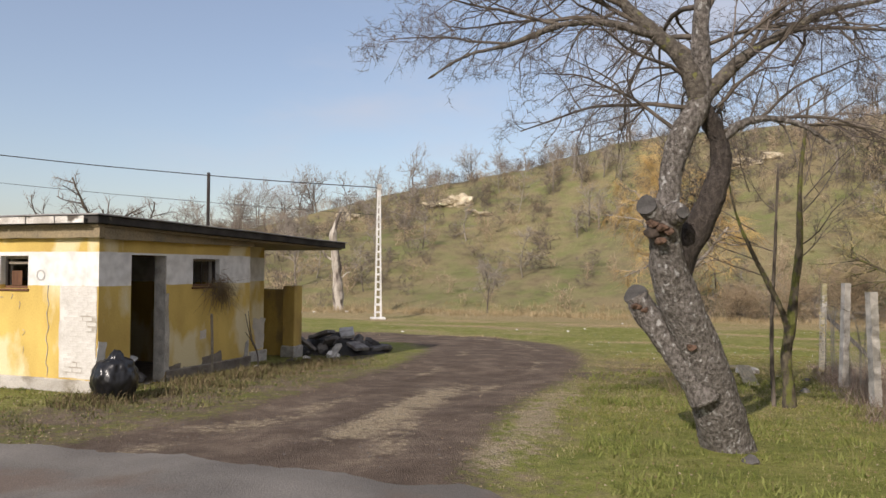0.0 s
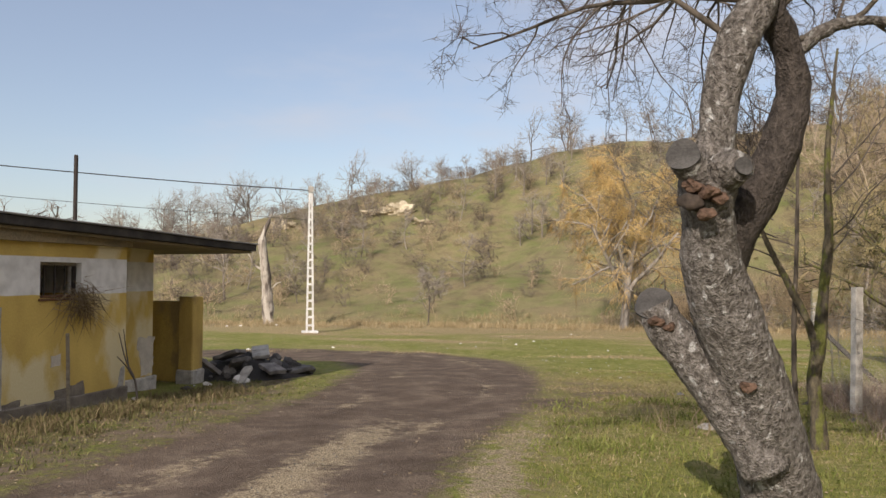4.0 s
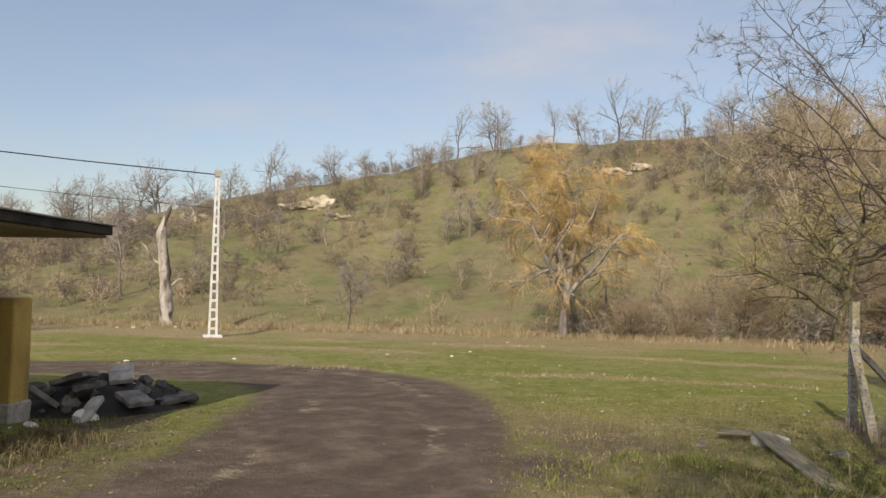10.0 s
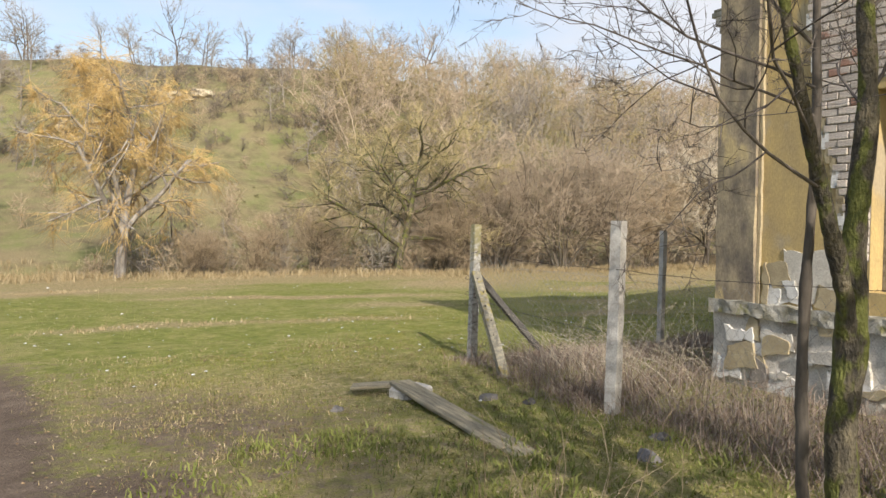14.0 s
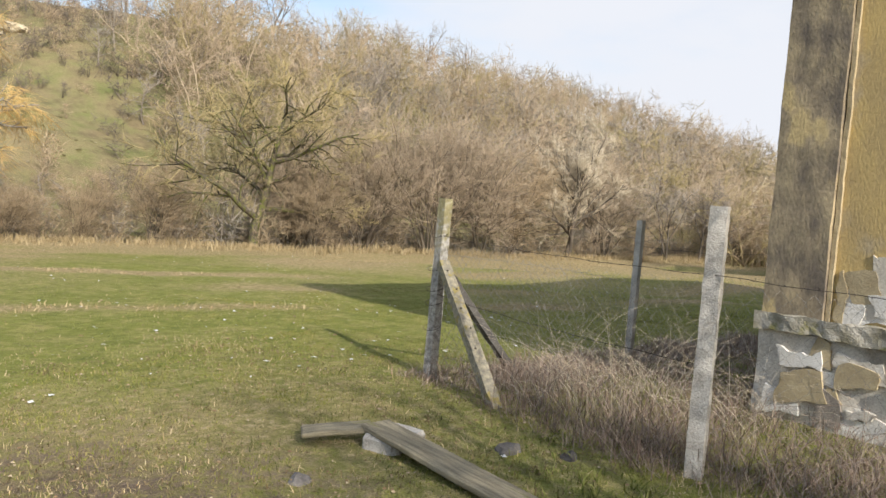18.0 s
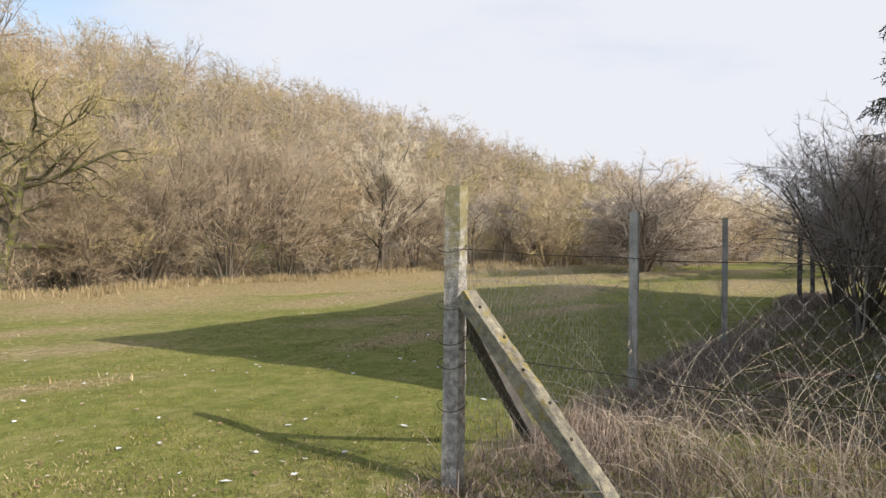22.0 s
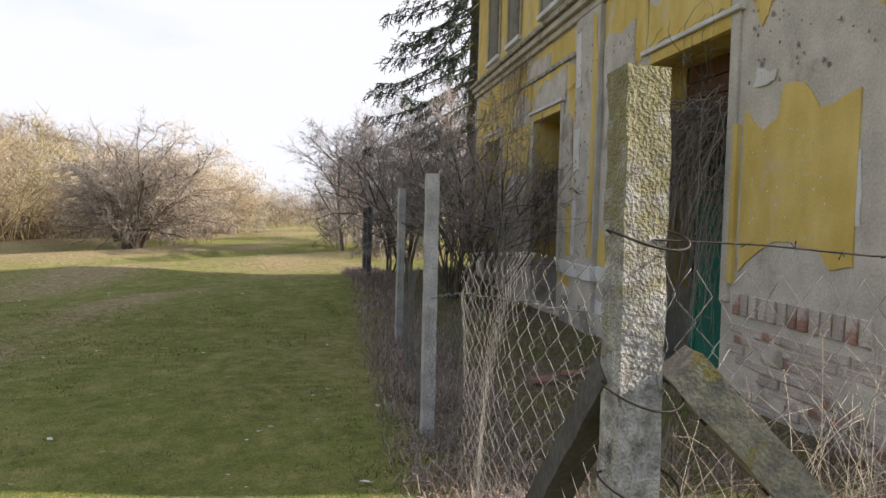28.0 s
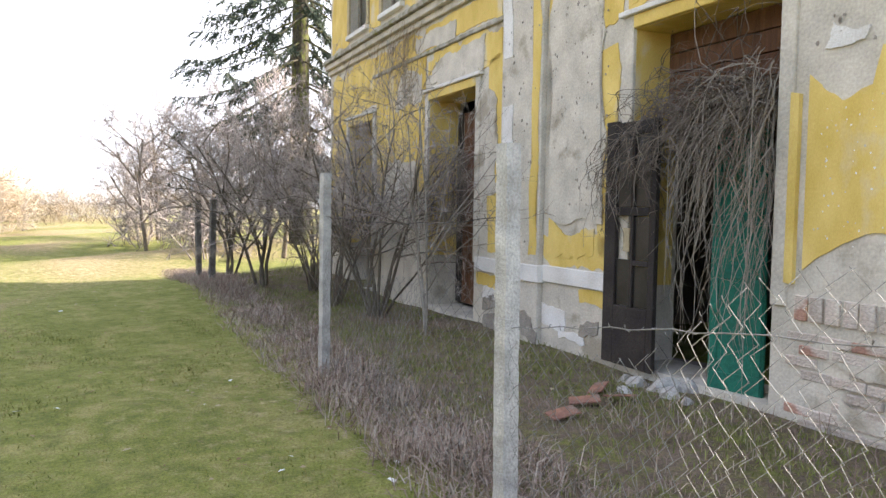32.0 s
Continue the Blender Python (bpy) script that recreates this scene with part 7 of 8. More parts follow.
# ---- stones and tile shards at the doorway ----
def stone(name, x, y, size, seed, material, label, category, group="", flat=0.7, lift=0.3):
    bm = bmesh.new()
    bmesh.ops.create_icosphere(bm, subdivisions=2, radius=1)
    for v in bm.verts:
        c = v.co.copy()
        for ax in (Vector((0.6, 0.5, 0.6)), Vector((-0.7, 0.4, 0.5)), Vector((0.1, -0.9, 0.4)), Vector((0.2, 0.3, 0.95))):
            ax = (ax + noise.noise_vector(Vector((seed * 1.7, ax.x, ax.y))) * 0.6).normalized()
            k = c.dot(ax) - 0.62
            if k > 0:
                c -= ax * k * 0.85
        v.co = c * (1 + 0.25 * noise.noise(v.co * 1.5 + Vector((seed * 2.3, 0, 0))))
        v.co = Vector((v.co.x * size, v.co.y * size * 0.75, v.co.z * size * flat))
    ob = part(name, bm, material)
    ob.matrix_world = pose(x, y, ground_z(x, y) + size * flat * lift, seed * 31 % 25 - 12, seed * 17 % 25 - 12, seed * 77 % 360)
    return tagged(ob, label, category, group)


def manor_xy(u, n):
    p = MANOR_M @ Vector((u, n, 0))
    return p.x, p.y


for i, (u, n, s) in enumerate(((3.15, 0.15, 0.22), (2.95, 0.3, 0.17), (3.4, 0.25, 0.14), (2.7, 0.35, 0.1), (3.25, 0.5, 0.1), (3.6, 0.2, 0.12), (3.05, 0.02, 0.2))):
    stone("plaster_lump", *manor_xy(u, n), s * 0.7, i + 3, "concrete", "lump of fallen grey plaster on the threshold", "rubble", "fallen plaster at the doorway")


def tile(x, y, rz, tip, seed):
    bm = rough_box(-0.12, 0.12, -0.065, 0.065, -0.007, 0.007, 0.003, 0.004, 2, seed, 9)
    ob = part("tile_shard", bm, "tile_red")
    ob.matrix_world = pose(x, y, ground_z(x, y) + 0.05, tip, 8, rz)
    return tagged(ob, "broken red roof tile lying in the grass", "roof tile", "broken roof tiles")


for i, (x, y, rz, tip) in enumerate(((12.89, 13.5, 20, 12), (12.95, 14.15, 70, -10), (13.2, 13.35, 110, 15), (13.05, 13.75, 40, -8))):
    tile(x, y, rz, tip, i)

# ---- fence wire and netting ----
def netting(name, P, Q, top, bottom, cell, rise, r, label, slump=0.0, seed=1):
    """Woven wire netting between two posts; top and bottom heights run over s from 0 to 1."""
    rg = np.random.default_rng(seed)
    tb = Tubes()
    L = math.hypot(Q[0] - P[0], Q[1] - P[1])
    way = np.array(((Q[0] - P[0]) / L, (Q[1] - P[1]) / L))
    side = np.array((-way[1], way[0]))
    n = int(L / cell)
    for i in range(n):
        s0 = (i + 0.5) / n
        z0, z1 = bottom(s0), top(s0)
        k = max(3, int((z1 - z0) / rise))
        pts = []
        for j in range(k + 1):
            h = j / k
            a = (i + ((i + j) % 2)) * cell + slump * (1 - h) ** 1.0 + 0.012 * math.sin(i * 1.3 + j)
            a = min(max(a, 0.03), L - 0.03)
            bulge = 0.09 * math.sin(h * 3.1) * math.sin(a * 1.7) + 0.03 * math.sin(a * 5 + h * 4)
            xy = np.array(P) + way * a + side * (bulge + (0.006 if (i + j) % 2 else -0.006))
            pts.append((xy[0], xy[1], z0 + (z1 - z0) * h))
        tb.tube(pts, [r] * (k + 1), 3)
    ob = new(name, tb.mesh(name, "wire_zinc"))
    return tagged(ob, label, "wire fence", "wire netting")


def strand(name, pts, sag, barbs, material="wire", r=0.0025, label="rusty barbed wire strand", cat="barbed wire"):
    tb = Tubes()
    line = []
    for a, b in zip(pts, pts[1:]):
        a, b = np.array(a), np.array(b)
        for i in range(12):
            t = i / 12
            line.append(a + (b - a) * t - np.array((0, 0, sag * 4 * t * (1 - t))) + np.array((0, 0, 0.006 * math.sin(i * 2.1))))
    line.append(np.array(pts[-1]))
    tb.tube(line, [r] * len(line), 4)
    if barbs:
        L = np.array(line)
        seg = np.linalg.norm(np.diff(L, axis=0), axis=1).sum()
        k = int(seg / 0.11)
        rg = np.random.default_rng(len(line) + k)
        at = np.linspace(0.02, len(L) - 1.02, k)
        i = at.astype(int)
        roots = L[i] + (L[i + 1] - L[i]) * (at - i)[:, None]
        for q in range(2):
            w = rg.normal(0, 1, (k, 3))
            w /= np.linalg.norm(w, axis=1)[:, None]
            tb.spikes(roots - w * 0.018, roots + w * 0.018, 0.0022)
    ob = new(name, tb.mesh(name, material))
    return tagged(ob, label, cat)


gz = ground_z
netting("wire_netting", FENCE[0], FENCE[1], lambda s: np.interp(s, [0, 0.25, 0.53, 0.6, 0.76, 1], [0.9, 0.9, 0.84, 0.76, 0.42, 0.36]), lambda s: -0.6, 0.055, 0.06, 0.0018, "sagging galvanised chain-link netting", 0.25, 1)
netting("wire_netting", FENCE[1], FENCE[2], lambda s: np.interp(s, [0, 0.5, 1], [0.62, 0.5, 0.6]), lambda s: -0.6, 0.055, 0.06, 0.0014, "sagging galvanised chain-link netting", 0.1, 2)
netting("wire_netting", FENCE[0], SIDE[0], lambda s: np.interp(s, [0, 0.5, 1], [0.92, 0.84, 0.9]), lambda s: -0.45, 0.055, 0.06, 0.0014, "slack chain-link netting in dry weeds", 0.0, 3)
netting("wire_netting", SIDE[0], SIDE[1], lambda s: 0.9, lambda s: -0.4, 0.055, 0.06, 0.0014, "slack chain-link netting in dry weeds", 0.0, 4)
strand("barbed_wire", [(*FENCE[1], 0.41), (10.8, 16.19, 0.6), (*FENCE[0], 0.78)], -0.01, True, "wire_zinc")
strand("barbed_wire", [(*FENCE[0], 0.98), (*SIDE[0], 0.95), (*SIDE[1], 1.0)], 0.03, True)
strand("barbed_wire", [(*FENCE[1], 0.95), (*FENCE[2], 0.9), (*FENCE[3], 0.85), (*FENCE[4], 0.85)], 0.05, True)
strand("barbed_wire", [(*FENCE[0], 0.35), (*SIDE[0], 0.3)], 0.04, True)
for z in (0.98, 0.62, 0.4, 0.25, -0.02):
    a = np.linspace(0, 6.6, 26)
    tb = Tubes()
    tb.tube(np.stack([FENCE[0][0] + 0.094 * np.cos(a), FENCE[0][1] + 0.094 * np.sin(a), z + 0.02 * np.sin(a * 1.5)], -1), [0.003] * 26, 4)
    tagged(new("wire_tie", tb.mesh("wire_tie", "wire")), "rusty wire tie wound round the corner post", "wire", "wire ties")

# overhead lines
top_p = (-3.85, 42.9, ground_z(-3.78, 42.94) + 7.7)
strand("overhead_cable", [top_p, (-40, 40.5, 9.7), (-80, 38, 12)], 0.4, False, "cable", 0.028, "sagging black overhead cable", "cable")
strand("overhead_cable", [(top_p[0], top_p[1], top_p[2] - 1.6), (-40, 41, 8.0), (-80, 40, 10.4)], 0.3, False, "cable", 0.014, "thin black overhead wire", "cable")
part("insulator", rough_box(0.05, 0.2, -0.05, 0.05, 5.95, 6.1, 0.02), "cable", pole)

# ---- shed: fittings and clutter ----
mast = part("roof_pipe", rough_box(-0.03, 0.03, -0.03, 0.03, 0, 1.42, 0.012), "wood_dark")
mast.matrix_world = pose(-5.18, 16.12, 2.33)
tagged(mast, "thin dark pipe standing on the flat roof", "pipe")
for k in range(9):
    bm = bmesh.new()
    box(bm, -0.62 - k * 0.62, -0.03 - k * 0.62, -0.297, -0.285, 2.345, 2.455)
    part("fascia_panel", bm, "fascia_white", shed, "pale stained fascia panel")
# the bare white patch and crack on the front wall
ob = part("plaster_flake", ragged(0.02, 0.79, -0.16, 1.34, 31, 0.02, 0.01), "bare_white", wall_s)
ob.matrix_basis = Matrix.Translation((-0.25, 0, 0))
for r in range(17):
    for i in range(4):
        u = 0.12 + i * 0.2 + (r % 2) * 0.09
        if u < 0.72:
            lay(white_me, shed, pose(-u, 0.002, -0.1 + r * 0.083, 0, 0, 180) @ Matrix.Diagonal((0.78, 1, 1, 1)))
ob = part("plaster_flake", ragged(-0.4, 0.5, -0.42, -0.18, 33, 0.08, 0.006), "damp_plaster", wall_e)
ob.matrix_basis = Matrix.Translation((1.5, 0, 0))
ob = part("plaster_flake", ragged(0.02, 0.4, -0.28, 0.42, 34, 0.1, 0.006), "plaster_grey", wall_r, "grey patch where the paint is lost")
for i, (u0, u1, z0, z1, m) in enumerate(((0.9, 1.5, -0.3, -0.02, "damp_plaster"), (2.1, 2.5, -0.28, -0.12, "damp_plaster"), (1.45, 1.62, 0.3, 0.44, "plaster_grey"), (2.42, 2.52, -0.2, 1.2, "plinth_shed"), (0.0, 0.12, -0.25, 0.12, "concrete"), (3.95, 4.07, -0.1, 0.5, "bare_white"))):
    part("plaster_flake", ragged(u0, u1, z0, z1, 35 + i, 0.06, 0.005 + 0.001 * i), m, wall_e)


crack = Tubes()
rk = np.random.default_rng(77)
crack.tube([(-1.06 + 0.02 * math.sin(i * 1.3) + rk.normal(0, 0.006), -0.008, -0.16 + i * 0.075) for i in range(21)], [0.004 + 0.002 * (i % 3) for i in range(21)], 4)
ob = new("wall_crack", crack.mesh("wall_crack", "graffiti"))
ob.parent = shed
ob["label"] = "dark crack in the paint"
for u, z, w, h in ((-1.9, 1.1, 0.05, 0.1), (-2.15, 1.12, 0.08, 0.02), (-2.4, 1.1, 0.02, 0.1), (-1.62, 0.5, 0.07, 0.1), (-1.6, 0.2, 0.02, 0.12), (-1.7, 0.95, 0.02, 0.12)):
    tb = Tubes()
    tb.tube([(u, -0.006, z), (u + w, -0.006, z + h * 0.6), (u + w * 0.3, -0.006, z + h)], [0.004] * 3, 4)
    ob = new("scrawl", tb.mesh("scrawl", "graffiti"))
    ob.parent = shed


def window_bars(parent, m, w, z0, z1, bars):
    f = part("window", rough_box(0, w, -0.16, -0.1, z0, z0 + 0.045, 0.006), "wood_brown", parent, "small dark window with a broken frame and no glass")
    for a, b, c, d in ((0, w, z1 - 0.05, z1), (0, 0.045, z0 + 0.045, z1 - 0.05), (w - 0.045, w, z0 + 0.045, z1 - 0.05)):
        part("frame", rough_box(a, b, -0.16, -0.1, c, d, 0.006), "wood_grey" if d == z1 else "wood_dark", f)
    for k in range(1, bars + 1):
        part("bar", rough_box(w * k / (bars + 1) - 0.012, w * k / (bars + 1) + 0.012, -0.14, -0.12, z0 + 0.045, z1 - 0.05, 0.004), "wood_dark", f)
    if not bars:
        part("rail", rough_box(0.05, w - 0.05, -0.15, -0.12, z1 - 0.14, z1 - 0.1, 0.004), "wood_grey", f, "loose grey rail")
        part("board", rough_box(w * 0.55, w - 0.05, -0.2, -0.18, z0 + 0.05, z0 + 0.3, 0.004), "wood_brown", f, "dim brown board leaning inside")
    part("sill", rough_box(-0.03, w + 0.03, -0.1, 0.03, z0 - 0.04, z0 - 0.003, 0.008), "wood_brown", f)
    f.matrix_basis = m


window_bars(wall_e, Matrix.Translation((DEEP - 3.06, 0, 0)), 0.8, 1.29, 1.82, 3)
window_bars(wall_s, Matrix.Translation((1.27, 0, 0)), 0.64, 1.28, 1.83, 0)
jamb = part("door_frame", rough_box(-0.25, 0.006, 1.525, 1.549, -0.4, 1.86, 0.006, 0.003, 4), "concrete", shed, "grey rendered door jamb")
bm = rough_box(-0.2, -0.14, 0.702, 0.76, -0.4, 1.86, 0.006)
part("door_frame", bm, "wood_dark", shed)
# dark tuft of dead creeper under the side window
tb = Tubes()
rg = np.random.default_rng(9)
for i in range(230):
    p = np.array((rg.uniform(0.0, 0.1), 2.98 + rg.normal(0, 0.17), 1.28 + rg.normal(0, 0.13)))
    d = np.array((rg.uniform(0, 0.25), rg.normal(0, 0.3), rg.uniform(-0.55, 0.12)))
    tb.spikes([p], [p + d], 0.006)
ob = new("dead_creeper", tb.mesh("dead_creeper", "twig_brown"))
ob.matrix_world = SHED_M
tagged(ob, "tuft of dead brown creeper under the side window", "creeper")
# stake and dead sapling by the door wall
def shed_xy(a, r):
    p = SHED_M @ Vector((r, a, 0))
    return p.x, p.y


x, y = shed_xy(2.68, 0.16)
ob = part("stake", rough_box(-0.022, 0.022, -0.022, 0.022, 0, 1.22, 0.006, 0.004, 2), "wood_grey")
ob.matrix_world = pose(x, y, gz(x, y) - 0.05, 2, -1)
tagged(ob, "upright weathered wooden stake in the grass", "stake")
x, y = shed_xy(4.05, 0.22)
wood = Tubes()
for pts, r in ((((0.05, 0, -0.1), (0, 0, 0.35), (-0.12, -0.1, 0.7), (-0.2, -0.2, 1.15)), 0.022), (((0, 0, 0.35), (-0.05, -0.25, 0.6), (-0.1, -0.55, 0.8)), 0.016), (((-0.08, -0.06, 0.55), (-0.15, -0.02, 0.9), (-0.18, -0.05, 1.2)), 0.014), (((-0.03, -0.15, 0.5), (-0.02, -0.35, 0.55)), 0.008)):
    wood.tube(smooth_line(pts, 4), np.linspace(r, r * 0.35, 4 * (len(pts) - 1) + 1), 6)
ob = new("dead_sapling", wood.mesh("dead_sapling", "twig_near"))
ob.location = (x, y, gz(x, y))
tagged(ob, "forked dead sapling leaning on the wall", "sapling")
# rubbish bag
x, y = -4.93, 11.1
bm = bmesh.new()
bmesh.ops.create_icosphere(bm, subdivisions=5, radius=1)
for v in bm.verts:
    n1 = noise.noise(v.co * 1.7) * 0.08
    fold = abs(noise.noise(Vector((math.atan2(v.co.y, v.co.x) * 3.2, v.co.z * 1.2, 1.0)))) * 0.1
    k = 1 + n1 - fold * (0.4 + 1.3 * max(0, v.co.z)) + 0.05 * noise.noise(v.co * 5) + 0.025 * noise.noise(v.co * 11)
    z = v.co.z * k
    if z > 0.72:
        k *= 0.55
    v.co = Vector((v.co.x * k * 0.34, v.co.y * k * 0.33, max(z, -0.72) * 0.42 + 0.3))
    if z > 0.72:
        v.co.z += (z - 0.72) * 0.12
ob = part("rubbish_bag", bm, "bag", smooth=True)
ob.matrix_world = pose(x, y, gz(x, y) - 0.02, 0, 0, 30)
tagged(ob, "full shiny black rubbish bag tied at the top", "rubbish bag")
# heap inside the doorway
for i, (a, r, s) in enumerate(((1.15, -0.5, 0.26), (1.35, -0.75, 0.3), (1.0, -0.9, 0.28), (1.4, -0.5, 0.2))):
    x, y = shed_xy(a, r)
    o = stone("junk_lump", x, y, s, i + 20, "rubble", "heap of dim rubble inside the doorway", "rubble", "junk in the outbuilding")
    o.location.z = -0.42 + s * 0.55
x, y = shed_xy(1.2, -0.55)
o = stone("rag", x, y, 0.2, 26, "litter", "pale rag lying on the rubble", "rag", flat=0.35)
o.location.z = 0.02
# spoil heap behind the screen
heap_c = (-3.0, 20.1)
bm = bmesh.new()
bmesh.ops.create_grid(bm, x_segments=40, y_segments=40, size=1.7)
for v in bm.verts:
    r = math.hypot(v.co.x, v.co.y * 1.1) / 1.7
    h = max(0, 1 - r) ** 0.8 * 0.52 - 0.06
    x, y = heap_c[0] + v.co.x, heap_c[1] + v.co.y
    v.co.z = gz(x, y) - gz(*heap_c) + h + 0.14 * noise.noise(v.co * 2.6) * max(0, 1.05 - r) + 0.05 * noise.noise(v.co * 9) * max(0, 1 - r)
ob = part("rubble_mound", bm, "rubble_dark", smooth=True)
ob.location = (heap_c[0], heap_c[1], gz(*heap_c))
tagged(ob, "low heap of dark spoil and broken concrete", "rubble heap")
rr = random.Random(11)
for i in range(46):
    a, q = rr.uniform(0, 6.28), rr.uniform(0, 1) ** 0.6 * 1.5
    x, y = heap_c[0] + q * math.cos(a), heap_c[1] + q * math.sin(a) * 0.9
    s = rr.uniform(0.06, 0.2)
    o = stone("rubble_piece", x, y, s, i, "rubble_mid" if i % 6 else "rubble", "broken chunk of concrete on the heap", "rubble", "rubble on the heap", rr.uniform(0.35, 0.8))
    o.location.z += max(0, 1 - q / 1.7) ** 0.8 * 0.46
for i, (x, y, s) in enumerate(((-2.75, 18.6, 0.26), (-3.3, 18.0, 0.12), (-3.0, 17.6, 0.09), (-2.6, 17.9, 0.1), (-3.6, 17.5, 0.12), (-2.3, 19.2, 0.1), (-3.2, 16.9, 0.08), (-2.0, 19.9, 0.16), (-3.95, 15.6, 0.1), (-3.8, 14.9, 0.08))):
    stone("rubble_piece", x, y, s, i + 50, "plaster_white" if i in (0, 1, 8) else "rubble", "loose chunk of masonry in the grass", "rubble", "scattered rubble", 0.5)

for i, (x, y, z, w, l, tip, rz) in enumerate(((-2.72, 18.55, 0.12, 0.2, 0.62, 32, -20), (-2.2, 19.1, 0.22, 0.4, 0.5, 14, 40), (-3.2, 19.5, 0.5, 0.42, 0.6, -18, 70), (-2.6, 20.0, 0.48, 0.38, 0.55, 20, 10), (-1.75, 19.7, 0.12, 0.4, 0.6, 8, -50), (-3.5, 19.0, 0.3, 0.3, 0.5, 40, 120), (-2.95, 19.0, 0.34, 0.3, 0.46, -30, 30))):
    ob = part("concrete_slab", rough_box(-w / 2, w / 2, -l / 2, l / 2, -0.045, 0.045, 0.012, 0.015, 3, i, 6), "concrete" if i in (0, 3) else "rubble", smooth=False)
    ob.matrix_world = pose(x, y, gz(x, y) + z, tip, 6 * (i % 3) - 6, rz)
    tagged(ob, "broken grey concrete slab thrown on the heap", "rubble", "slabs on the heap")

# pencilled letters on the white band
txt = bpy.data.curves.new("graffiti", 'FONT')
txt.body = "DROG"
txt.size = 0.3
txt.extrude = 0.0015
tob = new("graffiti_word", txt)
tob.data.materials.append(M["graffiti"])
tob.matrix_world = SHED_M @ pose(-3.22, -0.006, 1.42, 90)
tob.parent = None
tagged(tob, "faint grey letters scrawled on the white band", "graffiti")
txt2 = bpy.data.curves.new("graffiti", 'FONT')
txt2.body = "O"
txt2.size = 0.26
txt2.extrude = 0.0015
tob2 = new("graffiti_word", txt2)
tob2.data.materials.append(M["graffiti"])
tob2.matrix_world = SHED_M @ pose(-1.34, -0.006, 1.42, 90)
tagged(tob2, "faint grey letter scrawled on the white band", "graffiti")

# ---- plank and slab in the grass ----
bench = empty("broken_bench", 6.0, 14.6, 0)
tagged(bench, "weathered plank slumped off its concrete footing in the grass", "bench")


def beam(name, a, b, w, h, material, seed, parent):
    a, b = Vector(a), Vector(b)
    bm = rough_box(-w / 2, w / 2, 0, (b - a).length, -h, 0, 0.012, 0.012, 4, seed, 5)
    d = (b - a).normalized()
    s = d.cross(Vector((0, 0, 1))).normalized()
    m = Matrix((s, d, s.cross(d))).transposed().to_4x4()
    ob = part(name, bm, material, parent)
    ob.matrix_basis = Matrix.Translation(-parent.location) @ Matrix.Translation(a) @ m
    return ob


beam("plank", (6.5, 15.9, -0.365), (5.62, 13.32, -0.42), 0.26, 0.05, "wood_plank", 3, bench)
beam("plank", (6.5, 15.92, -0.39), (6.13, 16.3, -0.44), 0.22, 0.045, "wood_plank", 5, bench)
part("footing", rough_box(0.3, 0.72, 0.95, 1.28, -0.66, -0.41, 0.03, 0.02, 3), "concrete", bench, "half-sunk concrete footing").location = (0, 0, 0.0)
for i, (x, y, s, m) in enumerate(((7.0, 15.0, 0.14, "rubble_mid"), (6.2, 12.6, 0.13, "rubble"), (6.9, 12.9, 0.11, "rubble_mid"), (5.5, 15.7, 0.1, "rubble"), (4.6, 11.8, 0.16, "rubble"), (7.2, 14.6, 0.1, "rubble_mid"), (3.05, 7.3, 0.13, "rubble"), (4.4, 12.2, 0.13, "concrete"))):
    stone("field_stone", x, y, s, i + 70, m, "half-sunk stone in the grass", "stone", "stones in the grass", 0.55, 0.15)

# ---- grass, weeds, leaves ----
def blades(name, spots, heights, per, spread, material, label, seed, width=0.004, droop=0.35, category="grass"):
    """Tufts of bent blades: each blade two joined tapering faces."""
    rg = np.random.default_rng(seed)
    n = len(spots)
    sp = np.repeat(np.asarray(spots, float), per, 0)
    hh = np.repeat(np.asarray(heights, float), per) * rg.uniform(0.5, 1.15, n * per)
    k = n * per
    xy = sp + rg.normal(0, spread, (k, 2))
    z = land(xy[:, 0], xy[:, 1]) - 0.01
    a = rg.uniform(0, 6.28, k)
    lean = np.abs(rg.normal(0, droop, k))
    d = np.stack([np.cos(a) * lean, np.sin(a) * lean, np.ones(k)], -1)
    d /= np.linalg.norm(d, axis=1)[:, None]
    root = np.column_stack([xy, z])
    b = rg.uniform(0, 6.28, k)
    side = np.stack([np.cos(b), np.sin(b), np.zeros(k)], -1) * (width * rg.uniform(0.6, 1.4, k))[:, None]
    mid = root + d * (hh * 0.55)[:, None]
    d2 = d + np.stack([np.cos(a), np.sin(a), -0.5 * np.ones(k)], -1) * (droop * rg.uniform(0.4, 1.6, k))[:, None]
    d2 /= np.linalg.norm(d2, axis=1)[:, None]
    tip = mid + d2 * (hh * 0.5)[:, None]
    v = np.stack([root - side, root + side, mid - side * 0.7, mid + side * 0.7, tip], 1).reshape(-1, 3)
    o = 5 * np.arange(k)[:, None]
    f = np.vstack([o + np.array(t) for t in ((0, 1, 3), (0, 3, 2), (2, 3, 4))])
    ob = new(name, raw_mesh(name, v, f, material))
    return tagged(ob, label, category, kind="stuff")


def free_spots(count, seed, x0, x1, y0, y1, keep):
    rg = np.random.default_rng(seed)
    x, y = rg.uniform(x0, x1, count), rg.uniform(y0, y1, count)
    w = keep(x, y)
    ok = rg.uniform(0, 1, count) < w
    return np.column_stack([x, y])[ok]


def local_xy(origin, x, y):
    c, s = math.cos(radians(origin[3])), math.sin(radians(origin[3]))
    dx, dy = x - origin[0], y - origin[1]
    return dx * c + dy * s, -dx * s + dy * c


